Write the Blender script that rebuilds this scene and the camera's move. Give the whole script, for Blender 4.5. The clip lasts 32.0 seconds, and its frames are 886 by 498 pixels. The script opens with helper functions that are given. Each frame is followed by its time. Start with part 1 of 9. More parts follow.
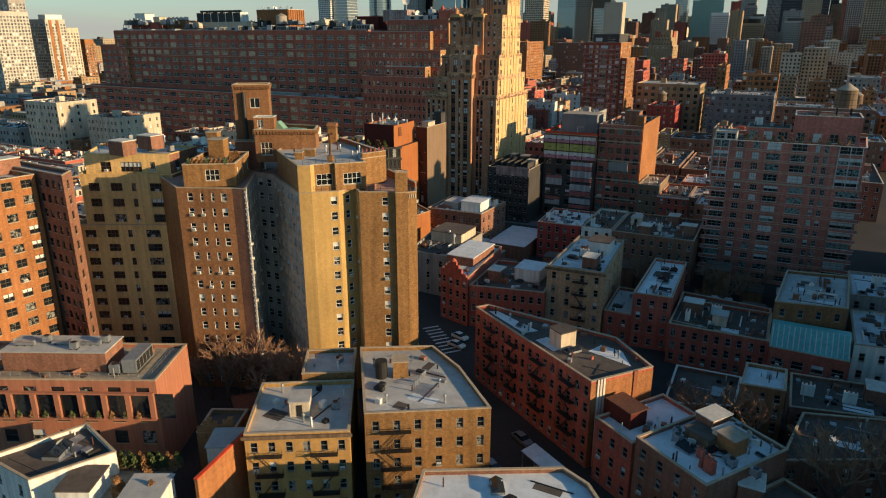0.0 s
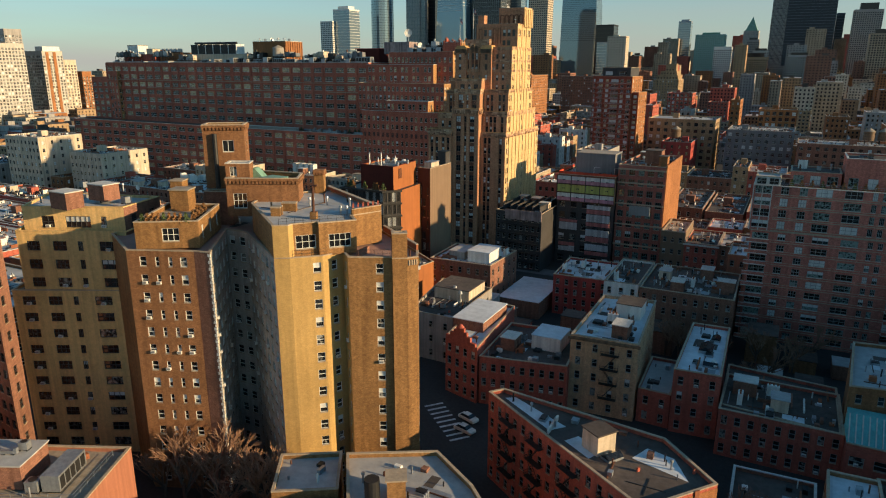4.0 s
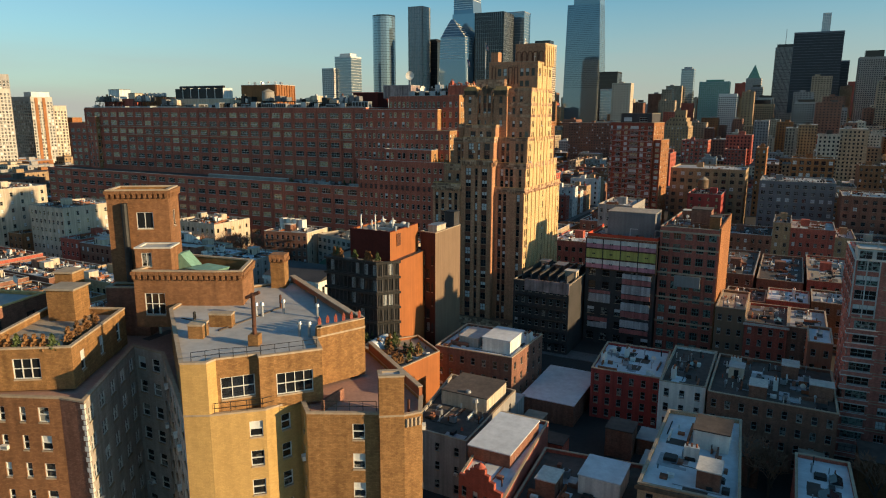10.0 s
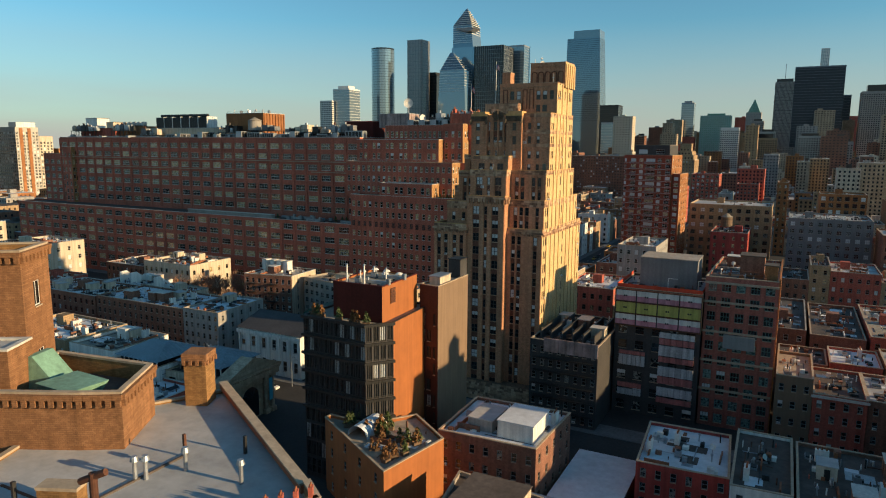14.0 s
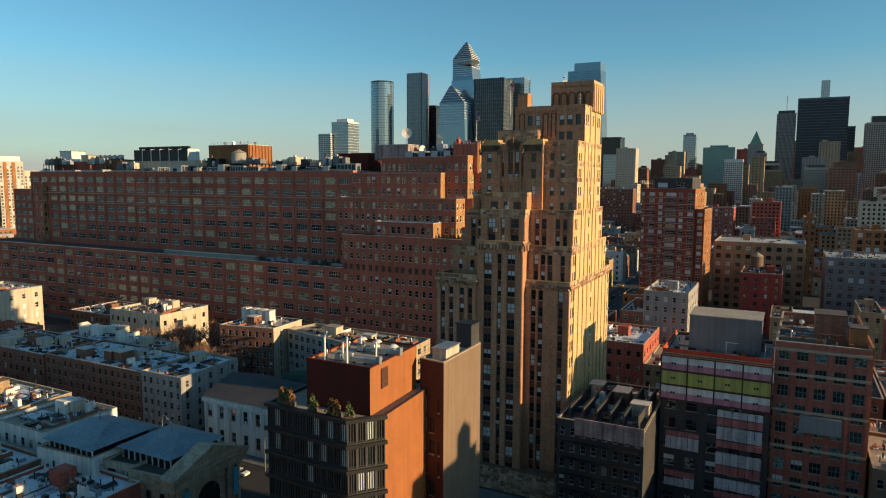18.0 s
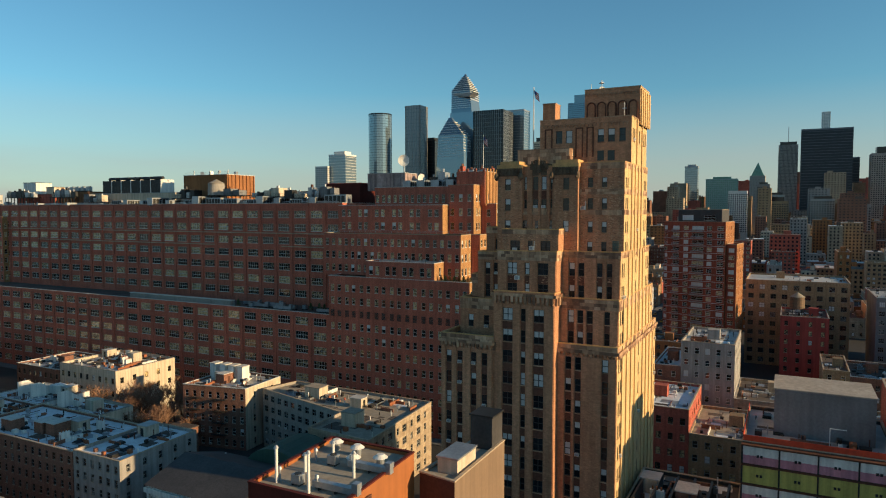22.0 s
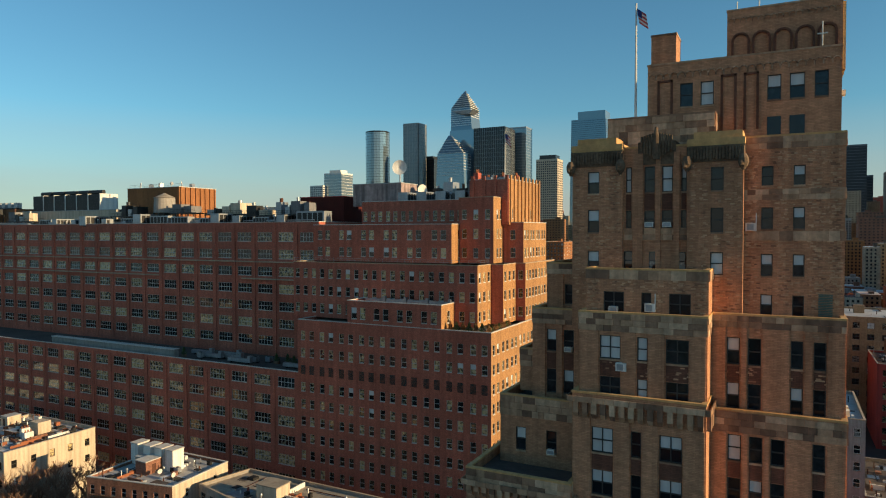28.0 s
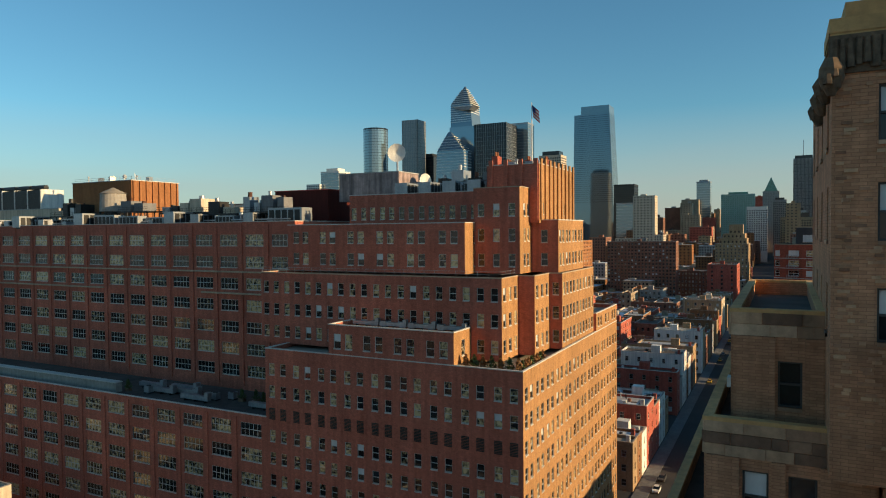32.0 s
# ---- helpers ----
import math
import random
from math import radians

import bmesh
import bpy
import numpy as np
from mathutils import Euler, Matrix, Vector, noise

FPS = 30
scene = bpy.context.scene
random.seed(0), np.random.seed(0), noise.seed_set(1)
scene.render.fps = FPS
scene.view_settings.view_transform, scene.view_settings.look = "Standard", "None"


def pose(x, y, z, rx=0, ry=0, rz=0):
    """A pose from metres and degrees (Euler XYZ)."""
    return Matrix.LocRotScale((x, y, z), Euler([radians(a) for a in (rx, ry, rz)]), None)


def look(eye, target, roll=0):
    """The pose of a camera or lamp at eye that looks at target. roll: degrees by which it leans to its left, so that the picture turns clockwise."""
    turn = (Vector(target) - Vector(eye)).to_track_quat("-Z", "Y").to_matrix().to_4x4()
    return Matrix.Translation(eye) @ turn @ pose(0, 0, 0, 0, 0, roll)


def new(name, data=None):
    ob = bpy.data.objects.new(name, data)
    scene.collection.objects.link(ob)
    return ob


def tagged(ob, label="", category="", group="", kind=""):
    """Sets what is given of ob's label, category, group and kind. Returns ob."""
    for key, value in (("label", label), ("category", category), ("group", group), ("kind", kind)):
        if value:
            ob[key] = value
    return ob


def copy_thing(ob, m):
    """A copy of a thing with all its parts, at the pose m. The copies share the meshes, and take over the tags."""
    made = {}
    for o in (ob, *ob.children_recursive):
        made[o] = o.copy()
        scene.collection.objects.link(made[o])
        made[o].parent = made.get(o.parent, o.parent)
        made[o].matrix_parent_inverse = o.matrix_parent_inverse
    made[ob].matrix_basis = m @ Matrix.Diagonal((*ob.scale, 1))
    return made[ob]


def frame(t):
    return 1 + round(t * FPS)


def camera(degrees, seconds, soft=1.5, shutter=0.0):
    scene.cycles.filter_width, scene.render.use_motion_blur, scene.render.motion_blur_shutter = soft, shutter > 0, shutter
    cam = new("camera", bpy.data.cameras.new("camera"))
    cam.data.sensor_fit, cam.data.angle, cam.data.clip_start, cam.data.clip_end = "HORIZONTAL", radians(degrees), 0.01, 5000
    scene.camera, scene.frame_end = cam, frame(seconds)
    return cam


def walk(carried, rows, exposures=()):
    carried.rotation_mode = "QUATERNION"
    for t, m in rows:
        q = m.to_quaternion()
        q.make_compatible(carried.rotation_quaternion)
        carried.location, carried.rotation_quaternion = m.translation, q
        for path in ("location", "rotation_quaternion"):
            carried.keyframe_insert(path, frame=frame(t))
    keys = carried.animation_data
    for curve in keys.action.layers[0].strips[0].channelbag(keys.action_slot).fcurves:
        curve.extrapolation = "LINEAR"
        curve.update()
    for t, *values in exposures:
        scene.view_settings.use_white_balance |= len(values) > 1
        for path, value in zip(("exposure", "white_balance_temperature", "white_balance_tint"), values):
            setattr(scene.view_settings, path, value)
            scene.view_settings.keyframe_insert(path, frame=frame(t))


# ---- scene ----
cam = camera(66.9, 32.0, soft=1.1)
PATH = [
    (0, (161.152, -315.581, 70.44), (160.282, -313.889, 69.824), -0.0),
    (1, (158.229, -310.04, 70.462), (157.352, -308.345, 69.866), -0.1),
    (2, (155.263, -304.96, 70.483), (154.383, -303.258, 69.907), -0.1),
    (3, (152.321, -299.83, 70.539), (151.438, -298.123, 69.986), -0.0),
    (6, (143.655, -284.687, 69.57), (142.762, -282.964, 69.085), 0.4),
    (7, (140.75, -279.426, 69.765), (139.853, -277.699, 69.3), 0.1),
    (8, (137.205, -273.313, 69.824), (136.307, -271.582, 69.38), 0.0),
    (9, (133.261, -266.515, 69.789), (132.359, -264.78, 69.365), 0.3),
    (10, (129.44, -259.992, 69.36), (128.536, -258.253, 68.96), 0.2),
    (11, (125.638, -253.365, 69.012), (124.733, -251.622, 68.634), 0.2),
    (12, (121.803, -246.58, 68.543), (120.897, -244.833, 68.189), 0.3),
    (13, (117.733, -239.633, 68.147), (116.825, -237.882, 67.817), 0.3),
    (14, (113.715, -232.705, 68.159), (112.808, -230.949, 67.854), 0.4),
    (14.5, (111.772, -229.29, 68.176), (110.864, -227.532, 67.882), 0.4),
    (16.5, (103.983, -215.727, 68.413), (103.072, -213.963, 68.167), 0.1),
    (17, (102.043, -212.306, 68.481), (101.132, -210.541, 68.248), 0.2),
    (18, (98.26, -205.271, 68.631), (97.347, -203.503, 68.421), 0.2),
    (19, (94.278, -198.112, 68.669), (93.365, -196.342, 68.483), 0.1),
    (20, (90.405, -191.026, 68.508), (89.492, -189.254, 68.348), 0.1),
    (21, (86.275, -183.591, 68.533), (85.362, -181.817, 68.396), 0.1),
    (22, (81.701, -175.842, 68.57), (80.788, -174.066, 68.457), 0.0),
    (23, (76.972, -167.857, 68.673), (76.06, -166.08, 68.584), 0.0),
    (24, (72.519, -160.229, 68.602), (71.607, -158.451, 68.536), 0.0),
    (25, (68.017, -152.394, 68.613), (67.105, -150.615, 68.561), -0.0),
    (25.5, (65.687, -148.29, 68.623), (64.775, -146.51, 68.572), 0.0),
    (27.5, (56.206, -131.45, 68.689), (55.297, -129.669, 68.637), 0.1),
    (28, (53.932, -127.299, 68.756), (53.022, -125.519, 68.704), -0.1),
    (29, (49.016, -119.136, 68.769), (48.108, -117.355, 68.716), -0.1),
    (30, (43.998, -110.901, 68.764), (43.092, -109.118, 68.713), -0.0),
    (31, (38.993, -102.435, 68.838), (38.089, -100.651, 68.785), 0.1),
    (32, (35.041, -94.785, 69.143), (34.132, -93.004, 69.088), -0.5),
]
walk(cam, [(t, look(eye, target, roll)) for t, eye, target, roll in PATH], exposures=[(0, 0.55), (14, 0.54), (22, 0.48), (32, 0.47)])

# ---- light: low winter morning sun over the cross streets, clear sky ----
SUN_DIR = Vector((0.968, 0.085, 0.235)).normalized()
world = bpy.data.worlds.new("sky")
scene.world = world
world.use_nodes = True
wn, wl = world.node_tree.nodes, world.node_tree.links
sky = wn.new("ShaderNodeTexSky")
sky.sky_type, sky.sun_disc = "NISHITA", False
sky.sun_elevation = math.asin(SUN_DIR.z)
sky.sun_rotation = math.atan2(SUN_DIR.x, SUN_DIR.y)
sky.air_density, sky.dust_density, sky.ozone_density = 1.0, 0.25, 4.0
tint = wn.new("ShaderNodeVectorMath")
tint.operation = "MULTIPLY"
tint.inputs[1].default_value = (0.735, 1.0, 0.895)
wl.new(sky.outputs[0], tint.inputs[0])
# a thin veil of cloud low over the city
co = wn.new("ShaderNodeTexCoord")
sep = wn.new("ShaderNodeSeparateXYZ")
wl.new(co.outputs["Generated"], sep.inputs[0])
squash = wn.new("ShaderNodeVectorMath")
squash.operation = "MULTIPLY"
squash.inputs[1].default_value = (1.0, 1.0, 9.0)
wl.new(co.outputs["Generated"], squash.inputs[0])
veil = wn.new("ShaderNodeTexNoise")
veil.inputs["Scale"].default_value, veil.inputs["Detail"].default_value = 2.2, 5.0
wl.new(squash.outputs[0], veil.inputs["Vector"])
low = wn.new("ShaderNodeMapRange")
low.inputs[1].default_value, low.inputs[2].default_value, low.inputs[3].default_value, low.inputs[4].default_value = 0.0, 0.17, 0.95, 0.0
wl.new(sep.outputs[2], low.inputs[0])
shape = wn.new("ShaderNodeMapRange")
shape.inputs[1].default_value, shape.inputs[2].default_value, shape.inputs[3].default_value = 0.36, 0.64, 0.74
wl.new(veil.outputs[0], shape.inputs[0])
amount = wn.new("ShaderNodeMath")
amount.operation = "MULTIPLY"
wl.new(low.outputs[0], amount.inputs[0])
wl.new(shape.outputs[0], amount.inputs[1])
mixer = wn.new("ShaderNodeMixRGB")
mixer.inputs[2].default_value = (3.0, 2.86, 2.72, 1)
wl.new(amount.outputs[0], mixer.inputs[0])
wl.new(tint.outputs[0], mixer.inputs[1])
wl.new(mixer.outputs[0], wn["Background"].inputs[0])
wn["Background"].inputs[1].default_value = 0.1085
sun = new("sun", bpy.data.lights.new("sun", "SUN"))
sun.data.energy, sun.data.angle, sun.data.color = 4.6, radians(0.6), (1.0, 0.745, 0.42)
sun.matrix_world = look(SUN_DIR * 900, (0, 0, 0))


# ---- materials ----
def mat(name, build):
    m = bpy.data.materials.new(name)
    m.use_nodes = True
    build(m.node_tree.nodes, m.node_tree.links, m.node_tree.nodes["Principled BSDF"])
    return m


def socket(nodes, links, kind, *ins, **props):
    n = nodes.new(kind)
    for k, v in props.items():
        setattr(n, k, v)
    for k, v in ins:
        if hasattr(v, "is_output"):
            links.new(v, n.inputs[k])
        else:
            n.inputs[k].default_value = v
    return n


def rgba(c, f=1.0):
    return (c[0] * f, c[1] * f, c[2] * f, 1)


def varied(nodes, links, c, spread=0.3, fine=2.0, coarse=0.12, streak=0.25):
    """Colour with fine grain, broad stains and downward streaks, at world size."""
    pos = nodes.new("ShaderNodeNewGeometry").outputs["Position"]
    a = socket(nodes, links, "ShaderNodeTexNoise", ("Vector", pos), ("Scale", fine), ("Detail", 5.0), ("Roughness", 0.7))
    b = socket(nodes, links, "ShaderNodeTexNoise", ("Vector", pos), ("Scale", coarse), ("Detail", 4.0))
    sq = socket(nodes, links, "ShaderNodeVectorMath", (0, pos), (1, (1.3, 1.3, 0.07)), operation="MULTIPLY")
    s = socket(nodes, links, "ShaderNodeTexNoise", ("Vector", sq.outputs[0]), ("Scale", 1.0), ("Detail", 3.0))
    r1 = socket(nodes, links, "ShaderNodeMapRange", (0, a.outputs[0]), (1, 0.3), (2, 0.7), (3, 1 - spread), (4, 1 + spread * 0.7))
    r2 = socket(nodes, links, "ShaderNodeMapRange", (0, b.outputs[0]), (1, 0.3), (2, 0.7), (3, 1 - spread * 0.8), (4, 1 + spread * 0.6))
    r3 = socket(nodes, links, "ShaderNodeMapRange", (0, s.outputs[0]), (1, 0.35), (2, 0.7), (3, 1 + streak * 0.3), (4, 1 - streak))
    m1 = socket(nodes, links, "ShaderNodeMath", (0, r1.outputs[0]), (1, r2.outputs[0]), operation="MULTIPLY")
    m2 = socket(nodes, links, "ShaderNodeMath", (0, m1.outputs[0]), (1, r3.outputs[0]), operation="MULTIPLY")
    col = socket(nodes, links, "ShaderNodeVectorMath", (0, rgba(c)[:3]), ("Scale", m2.outputs[0]), operation="SCALE")
    return pos, col.outputs[0], a


def masonry(name, c, c2=None, axis=(1, 1), bw=0.42, bh=0.14, mortar=0.55, spread=0.22, rough=0.9, streak=0.22):
    """Brick or block wall: courses that catch light, uneven bricks, stains."""
    c2 = c2 or tuple(v * 0.72 for v in c)

    def build(nodes, links, p):
        pos, col, grain = varied(nodes, links, (1, 1, 1), spread, 1.6, 0.09, streak)
        sep = socket(nodes, links, "ShaderNodeSeparateXYZ", (0, pos))
        ux = socket(nodes, links, "ShaderNodeMath", (0, sep.outputs[0]), (1, axis[0]), operation="MULTIPLY")
        uy = socket(nodes, links, "ShaderNodeMath", (0, sep.outputs[1]), (1, axis[1]), operation="MULTIPLY")
        u = socket(nodes, links, "ShaderNodeMath", (0, ux.outputs[0]), (1, uy.outputs[0]), operation="ADD")
        v = socket(nodes, links, "ShaderNodeCombineXYZ", (0, u.outputs[0]), (1, sep.outputs[2]))
        br = socket(nodes, links, "ShaderNodeTexBrick", ("Vector", v.outputs[0]), ("Color1", rgba(c)), ("Color2", rgba(c2)),
                    ("Mortar", rgba(c, mortar)), ("Scale", 1.0), ("Mortar Size", 0.012), ("Mortar Smooth", 0.3), ("Brick Width", bw), ("Row Height", bh))
        mix = socket(nodes, links, "ShaderNodeVectorMath", (0, br.outputs[0]), (1, col), operation="MULTIPLY")
        links.new(mix.outputs[0], p.inputs["Base Color"])
        p.inputs["Roughness"].default_value = rough
        p.inputs["Specular IOR Level"].default_value = 0.25
        bump = socket(nodes, links, "ShaderNodeBump", ("Strength", 0.35), ("Distance", 0.03), ("Height", br.outputs["Fac"]))
        bump.invert = True
        links.new(bump.outputs[0], p.inputs["Normal"])
    return mat(name, build)


def plain(name, c, rough=0.7, metal=0.0, spread=0.25, fine=2.5, coarse=0.2, streak=0.15, bump=0.15, spec=0.4):
    def build(nodes, links, p):
        pos, col, grain = varied(nodes, links, c, spread, fine, coarse, streak)
        links.new(col, p.inputs["Base Color"])
        p.inputs["Roughness"].default_value, p.inputs["Metallic"].default_value = rough, metal
        p.inputs["Specular IOR Level"].default_value = spec
        if bump:
            b = socket(nodes, links, "ShaderNodeBump", ("Strength", bump), ("Distance", 0.05), ("Height", grain.outputs[0]))
            links.new(b.outputs[0], p.inputs["Normal"])
    return mat(name, build)


def glass(name, dark, pale, share=0.35, rough=0.06, spec=0.9):
    """Window glass with a dim room or a drawn shade behind it, different from pane to pane; broken reflections are
    painted into its colour.
    """
    def build(nodes, links, p):
        info = nodes.new("ShaderNodeObjectInfo")
        geo = nodes.new("ShaderNodeNewGeometry")
        add = socket(nodes, links, "ShaderNodeMath", (0, info.outputs["Random"]), (1, geo.outputs["Random Per Island"]), operation="ADD")
        fr = socket(nodes, links, "ShaderNodeMath", (0, add.outputs[0]), operation="FRACT")
        pos0 = geo.outputs["Position"]
        # patchy noise that paints broken reflections into the pane colour
        bits = socket(nodes, links, "ShaderNodeTexNoise", ("Vector", pos0), ("Scale", 1.7), ("Detail", 3.0))
        sw = socket(nodes, links, "ShaderNodeMapRange", (0, bits.outputs[0]), (1, 0.35), (2, 0.65), (3, -0.35), (4, 0.25))
        both = socket(nodes, links, "ShaderNodeMath", (0, fr.outputs[0]), (1, sw.outputs[0]), operation="ADD")
        ramp = nodes.new("ShaderNodeValToRGB")
        ramp.color_ramp.elements[0].position, ramp.color_ramp.elements[0].color = 1 - share, rgba(dark)
        ramp.color_ramp.elements[1].position, ramp.color_ramp.elements[1].color = 1.0, rgba(pale)
        links.new(both.outputs[0], ramp.inputs[0])
        links.new(ramp.outputs[0], p.inputs["Base Color"])
        pos = geo.outputs["Position"]
        wav = socket(nodes, links, "ShaderNodeTexNoise", ("Vector", pos), ("Scale", 0.9), ("Detail", 1.0))
        b = socket(nodes, links, "ShaderNodeBump", ("Strength", 0.12), ("Distance", 0.1), ("Height", wav.outputs[0]))
        links.new(b.outputs[0], p.inputs["Normal"])
        p.inputs["Roughness"].default_value, p.inputs["Specular IOR Level"].default_value = rough, spec
    return mat(name, build)


def mottled(name, stops, rough=0.92):
    """Stone whose blocks each take their own tone, with grain and grime."""
    def build(nodes, links, p):
        pos, col, grain = varied(nodes, links, (1, 1, 1), 0.25, 2.2, 0.25, 0.3)
        info = nodes.new("ShaderNodeObjectInfo")
        geo = nodes.new("ShaderNodeNewGeometry")
        add = socket(nodes, links, "ShaderNodeMath", (0, info.outputs["Random"]), (1, geo.outputs["Random Per Island"]), operation="ADD")
        fr = socket(nodes, links, "ShaderNodeMath", (0, add.outputs[0]), operation="FRACT")
        ramp = nodes.new("ShaderNodeValToRGB")
        ramp.color_ramp.interpolation = "CONSTANT"
        els = ramp.color_ramp.elements
        els[0].color, els[1].position, els[1].color = rgba(stops[0]), 1 / len(stops), rgba(stops[1])
        for i in range(2, len(stops)):
            els.new(i / len(stops)).color = rgba(stops[i])
        links.new(fr.outputs[0], ramp.inputs[0])
        mix = socket(nodes, links, "ShaderNodeVectorMath", (0, ramp.outputs[0]), (1, col), operation="MULTIPLY")
        links.new(mix.outputs[0], p.inputs["Base Color"])
        p.inputs["Roughness"].default_value, p.inputs["Specular IOR Level"].default_value = rough, 0.25
        b = socket(nodes, links, "ShaderNodeBump", ("Strength", 0.3), ("Distance", 0.04), ("Height", grain.outputs[0]))
        links.new(b.outputs[0], p.inputs["Normal"])
    return mat(name, build)


M = {}
M["ashlar"] = mottled("ashlar", ((0.55, 0.33, 0.195), (0.36, 0.205, 0.125), (0.66, 0.43, 0.27), (0.25, 0.14, 0.088), (0.46, 0.27, 0.16), (0.58, 0.36, 0.22)))
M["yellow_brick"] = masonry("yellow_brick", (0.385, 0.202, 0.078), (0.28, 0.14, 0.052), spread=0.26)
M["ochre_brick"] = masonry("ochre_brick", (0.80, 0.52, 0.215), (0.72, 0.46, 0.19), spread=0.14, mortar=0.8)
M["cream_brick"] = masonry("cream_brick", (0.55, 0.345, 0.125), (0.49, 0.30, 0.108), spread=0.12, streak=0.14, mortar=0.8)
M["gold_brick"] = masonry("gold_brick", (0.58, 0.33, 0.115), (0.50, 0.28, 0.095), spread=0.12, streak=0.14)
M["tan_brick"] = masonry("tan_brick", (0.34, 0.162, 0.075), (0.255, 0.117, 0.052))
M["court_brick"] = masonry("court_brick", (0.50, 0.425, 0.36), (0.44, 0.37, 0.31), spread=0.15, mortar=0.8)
M["oxblood_brick"] = masonry("oxblood_brick", (0.46, 0.155, 0.108), (0.37, 0.12, 0.084))
M["terrace_tile"] = plain("terrace_tile", (0.40, 0.235, 0.18), 0.85, spread=0.18, fine=3.0, coarse=0.3, streak=0)
M["condo_brick"] = masonry("condo_brick", (0.62, 0.215, 0.155), (0.50, 0.165, 0.12), spread=0.3)
M["mauve_sheet"] = plain("mauve_sheet", (0.38, 0.27, 0.24), 0.6, spread=0.3, fine=1.0, coarse=0.4, streak=0.5)
M["maroon_panel"] = plain("maroon_panel", (0.07, 0.026, 0.02), 0.7, spread=0.3)
M["zinc_roof"] = plain("zinc_roof", (0.24, 0.30, 0.32), 0.55, 0.3, spread=0.2)
M["frame_green"] = plain("frame_green", (0.10, 0.17, 0.14), 0.6, spread=0.1, bump=0)
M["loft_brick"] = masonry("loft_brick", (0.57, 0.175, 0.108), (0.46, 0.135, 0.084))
M["red_brick"] = masonry("red_brick", (0.55, 0.145, 0.095), (0.45, 0.112, 0.074))
M["block_brick"] = masonry("block_brick", (0.42, 0.10, 0.055), (0.33, 0.08, 0.044))
# loft brick with the low sun's gold put into its colour
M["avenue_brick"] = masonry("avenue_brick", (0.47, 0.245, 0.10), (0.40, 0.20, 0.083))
M["frame_pale"] = plain("frame_pale", (0.55, 0.52, 0.47), 0.6, spread=0.1, bump=0)
M["tower_black"] = plain("tower_black", (0.028, 0.036, 0.044), 0.35, spread=0.2, spec=0.35)
M["tower_line"] = plain("tower_line", (0.15, 0.17, 0.19), 0.5, spread=0.2)
M["green_clad"] = plain("green_clad", (0.32, 0.42, 0.36), 0.7, spread=0.15)
# far stone with the haze of distance put into its colour
M["haze_stone"] = plain("haze_stone", (0.50, 0.45, 0.38), 0.9, spread=0.15)
M["grey_clad"] = plain("grey_clad", (0.20, 0.19, 0.185), 0.8, spread=0.2)
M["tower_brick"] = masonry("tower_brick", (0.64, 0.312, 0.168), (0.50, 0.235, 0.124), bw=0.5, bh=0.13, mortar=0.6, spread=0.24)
M["peach_brick"] = masonry("peach_brick", (0.70, 0.42, 0.235), (0.61, 0.355, 0.195))
M["rose_brick"] = masonry("rose_brick", (0.52, 0.20, 0.15), (0.43, 0.16, 0.12))
M["scarlet_paint"] = plain("scarlet_paint", (0.40, 0.06, 0.045), 0.8, spread=0.2, streak=0.3)
# paler and yellower than tower_brick, set on the tower's east side only
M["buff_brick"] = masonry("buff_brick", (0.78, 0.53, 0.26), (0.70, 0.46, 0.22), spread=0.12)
M["spandrel_brown"] = masonry("spandrel_brown", (0.21, 0.088, 0.055), (0.155, 0.066, 0.042))
M["ashlar_dark"] = plain("ashlar_dark", (0.17, 0.111, 0.068), 0.95, spread=0.5, fine=3.0, coarse=0.5, bump=0.4)
M["rough_brick"] = mottled("rough_brick", ((0.62, 0.34, 0.19), (0.50, 0.26, 0.15), (0.66, 0.40, 0.23), (0.34, 0.17, 0.10), (0.56, 0.30, 0.17)))
M["gilt_coping"] = plain("gilt_coping", (0.64, 0.36, 0.14), 0.8, spread=0.2)
M["red_brick_x"] = masonry("red_brick_x", (0.56, 0.145, 0.09), (0.46, 0.112, 0.07), axis=(1, -1))
M["brown_brick"] = masonry("brown_brick", (0.33, 0.155, 0.10), (0.25, 0.115, 0.075))
M["orange_brick"] = masonry("orange_brick", (0.43, 0.18, 0.07), (0.36, 0.145, 0.056))
M["stone_brick"] = masonry("stone_brick", (0.46, 0.301, 0.168), (0.38, 0.248, 0.136), bw=0.6, bh=0.2)
M["limestone"] = masonry("limestone", (0.50, 0.382, 0.258), (0.36, 0.262, 0.172), bw=1.5, bh=0.75, mortar=0.6, spread=0.25)
M["orange_panel"] = plain("orange_panel", (0.36, 0.118, 0.032), 0.75, spread=0.1, fine=0.5, streak=0.15, bump=0.03)
M["dark_red_panel"] = plain("dark_red_panel", (0.115, 0.021, 0.014), 0.8, spread=0.2, spec=0.2)
M["tan_stucco"] = plain("tan_stucco", (0.225, 0.145, 0.09), 0.9, spread=0.08)
M["pale_stucco"] = plain("pale_stucco", (0.62, 0.497, 0.361), 0.9, spread=0.14, streak=0.3)
M["white_paint"] = plain("white_paint", (0.80, 0.75, 0.67), 0.8, spread=0.12, streak=0.25)
M["grey_paint"] = plain("grey_paint", (0.36, 0.325, 0.29), 0.85, spread=0.15, streak=0.3)
M["dark_paint"] = plain("dark_paint", (0.06, 0.053, 0.05), 0.7, spread=0.3)
M["pink_stucco"] = plain("pink_stucco", (0.40, 0.155, 0.088), 0.88, spread=0.1, streak=0.2)
M["roof_silver"] = plain("roof_silver", (0.44, 0.42, 0.395), 0.75, spread=0.22, fine=0.5, coarse=0.07, streak=0)
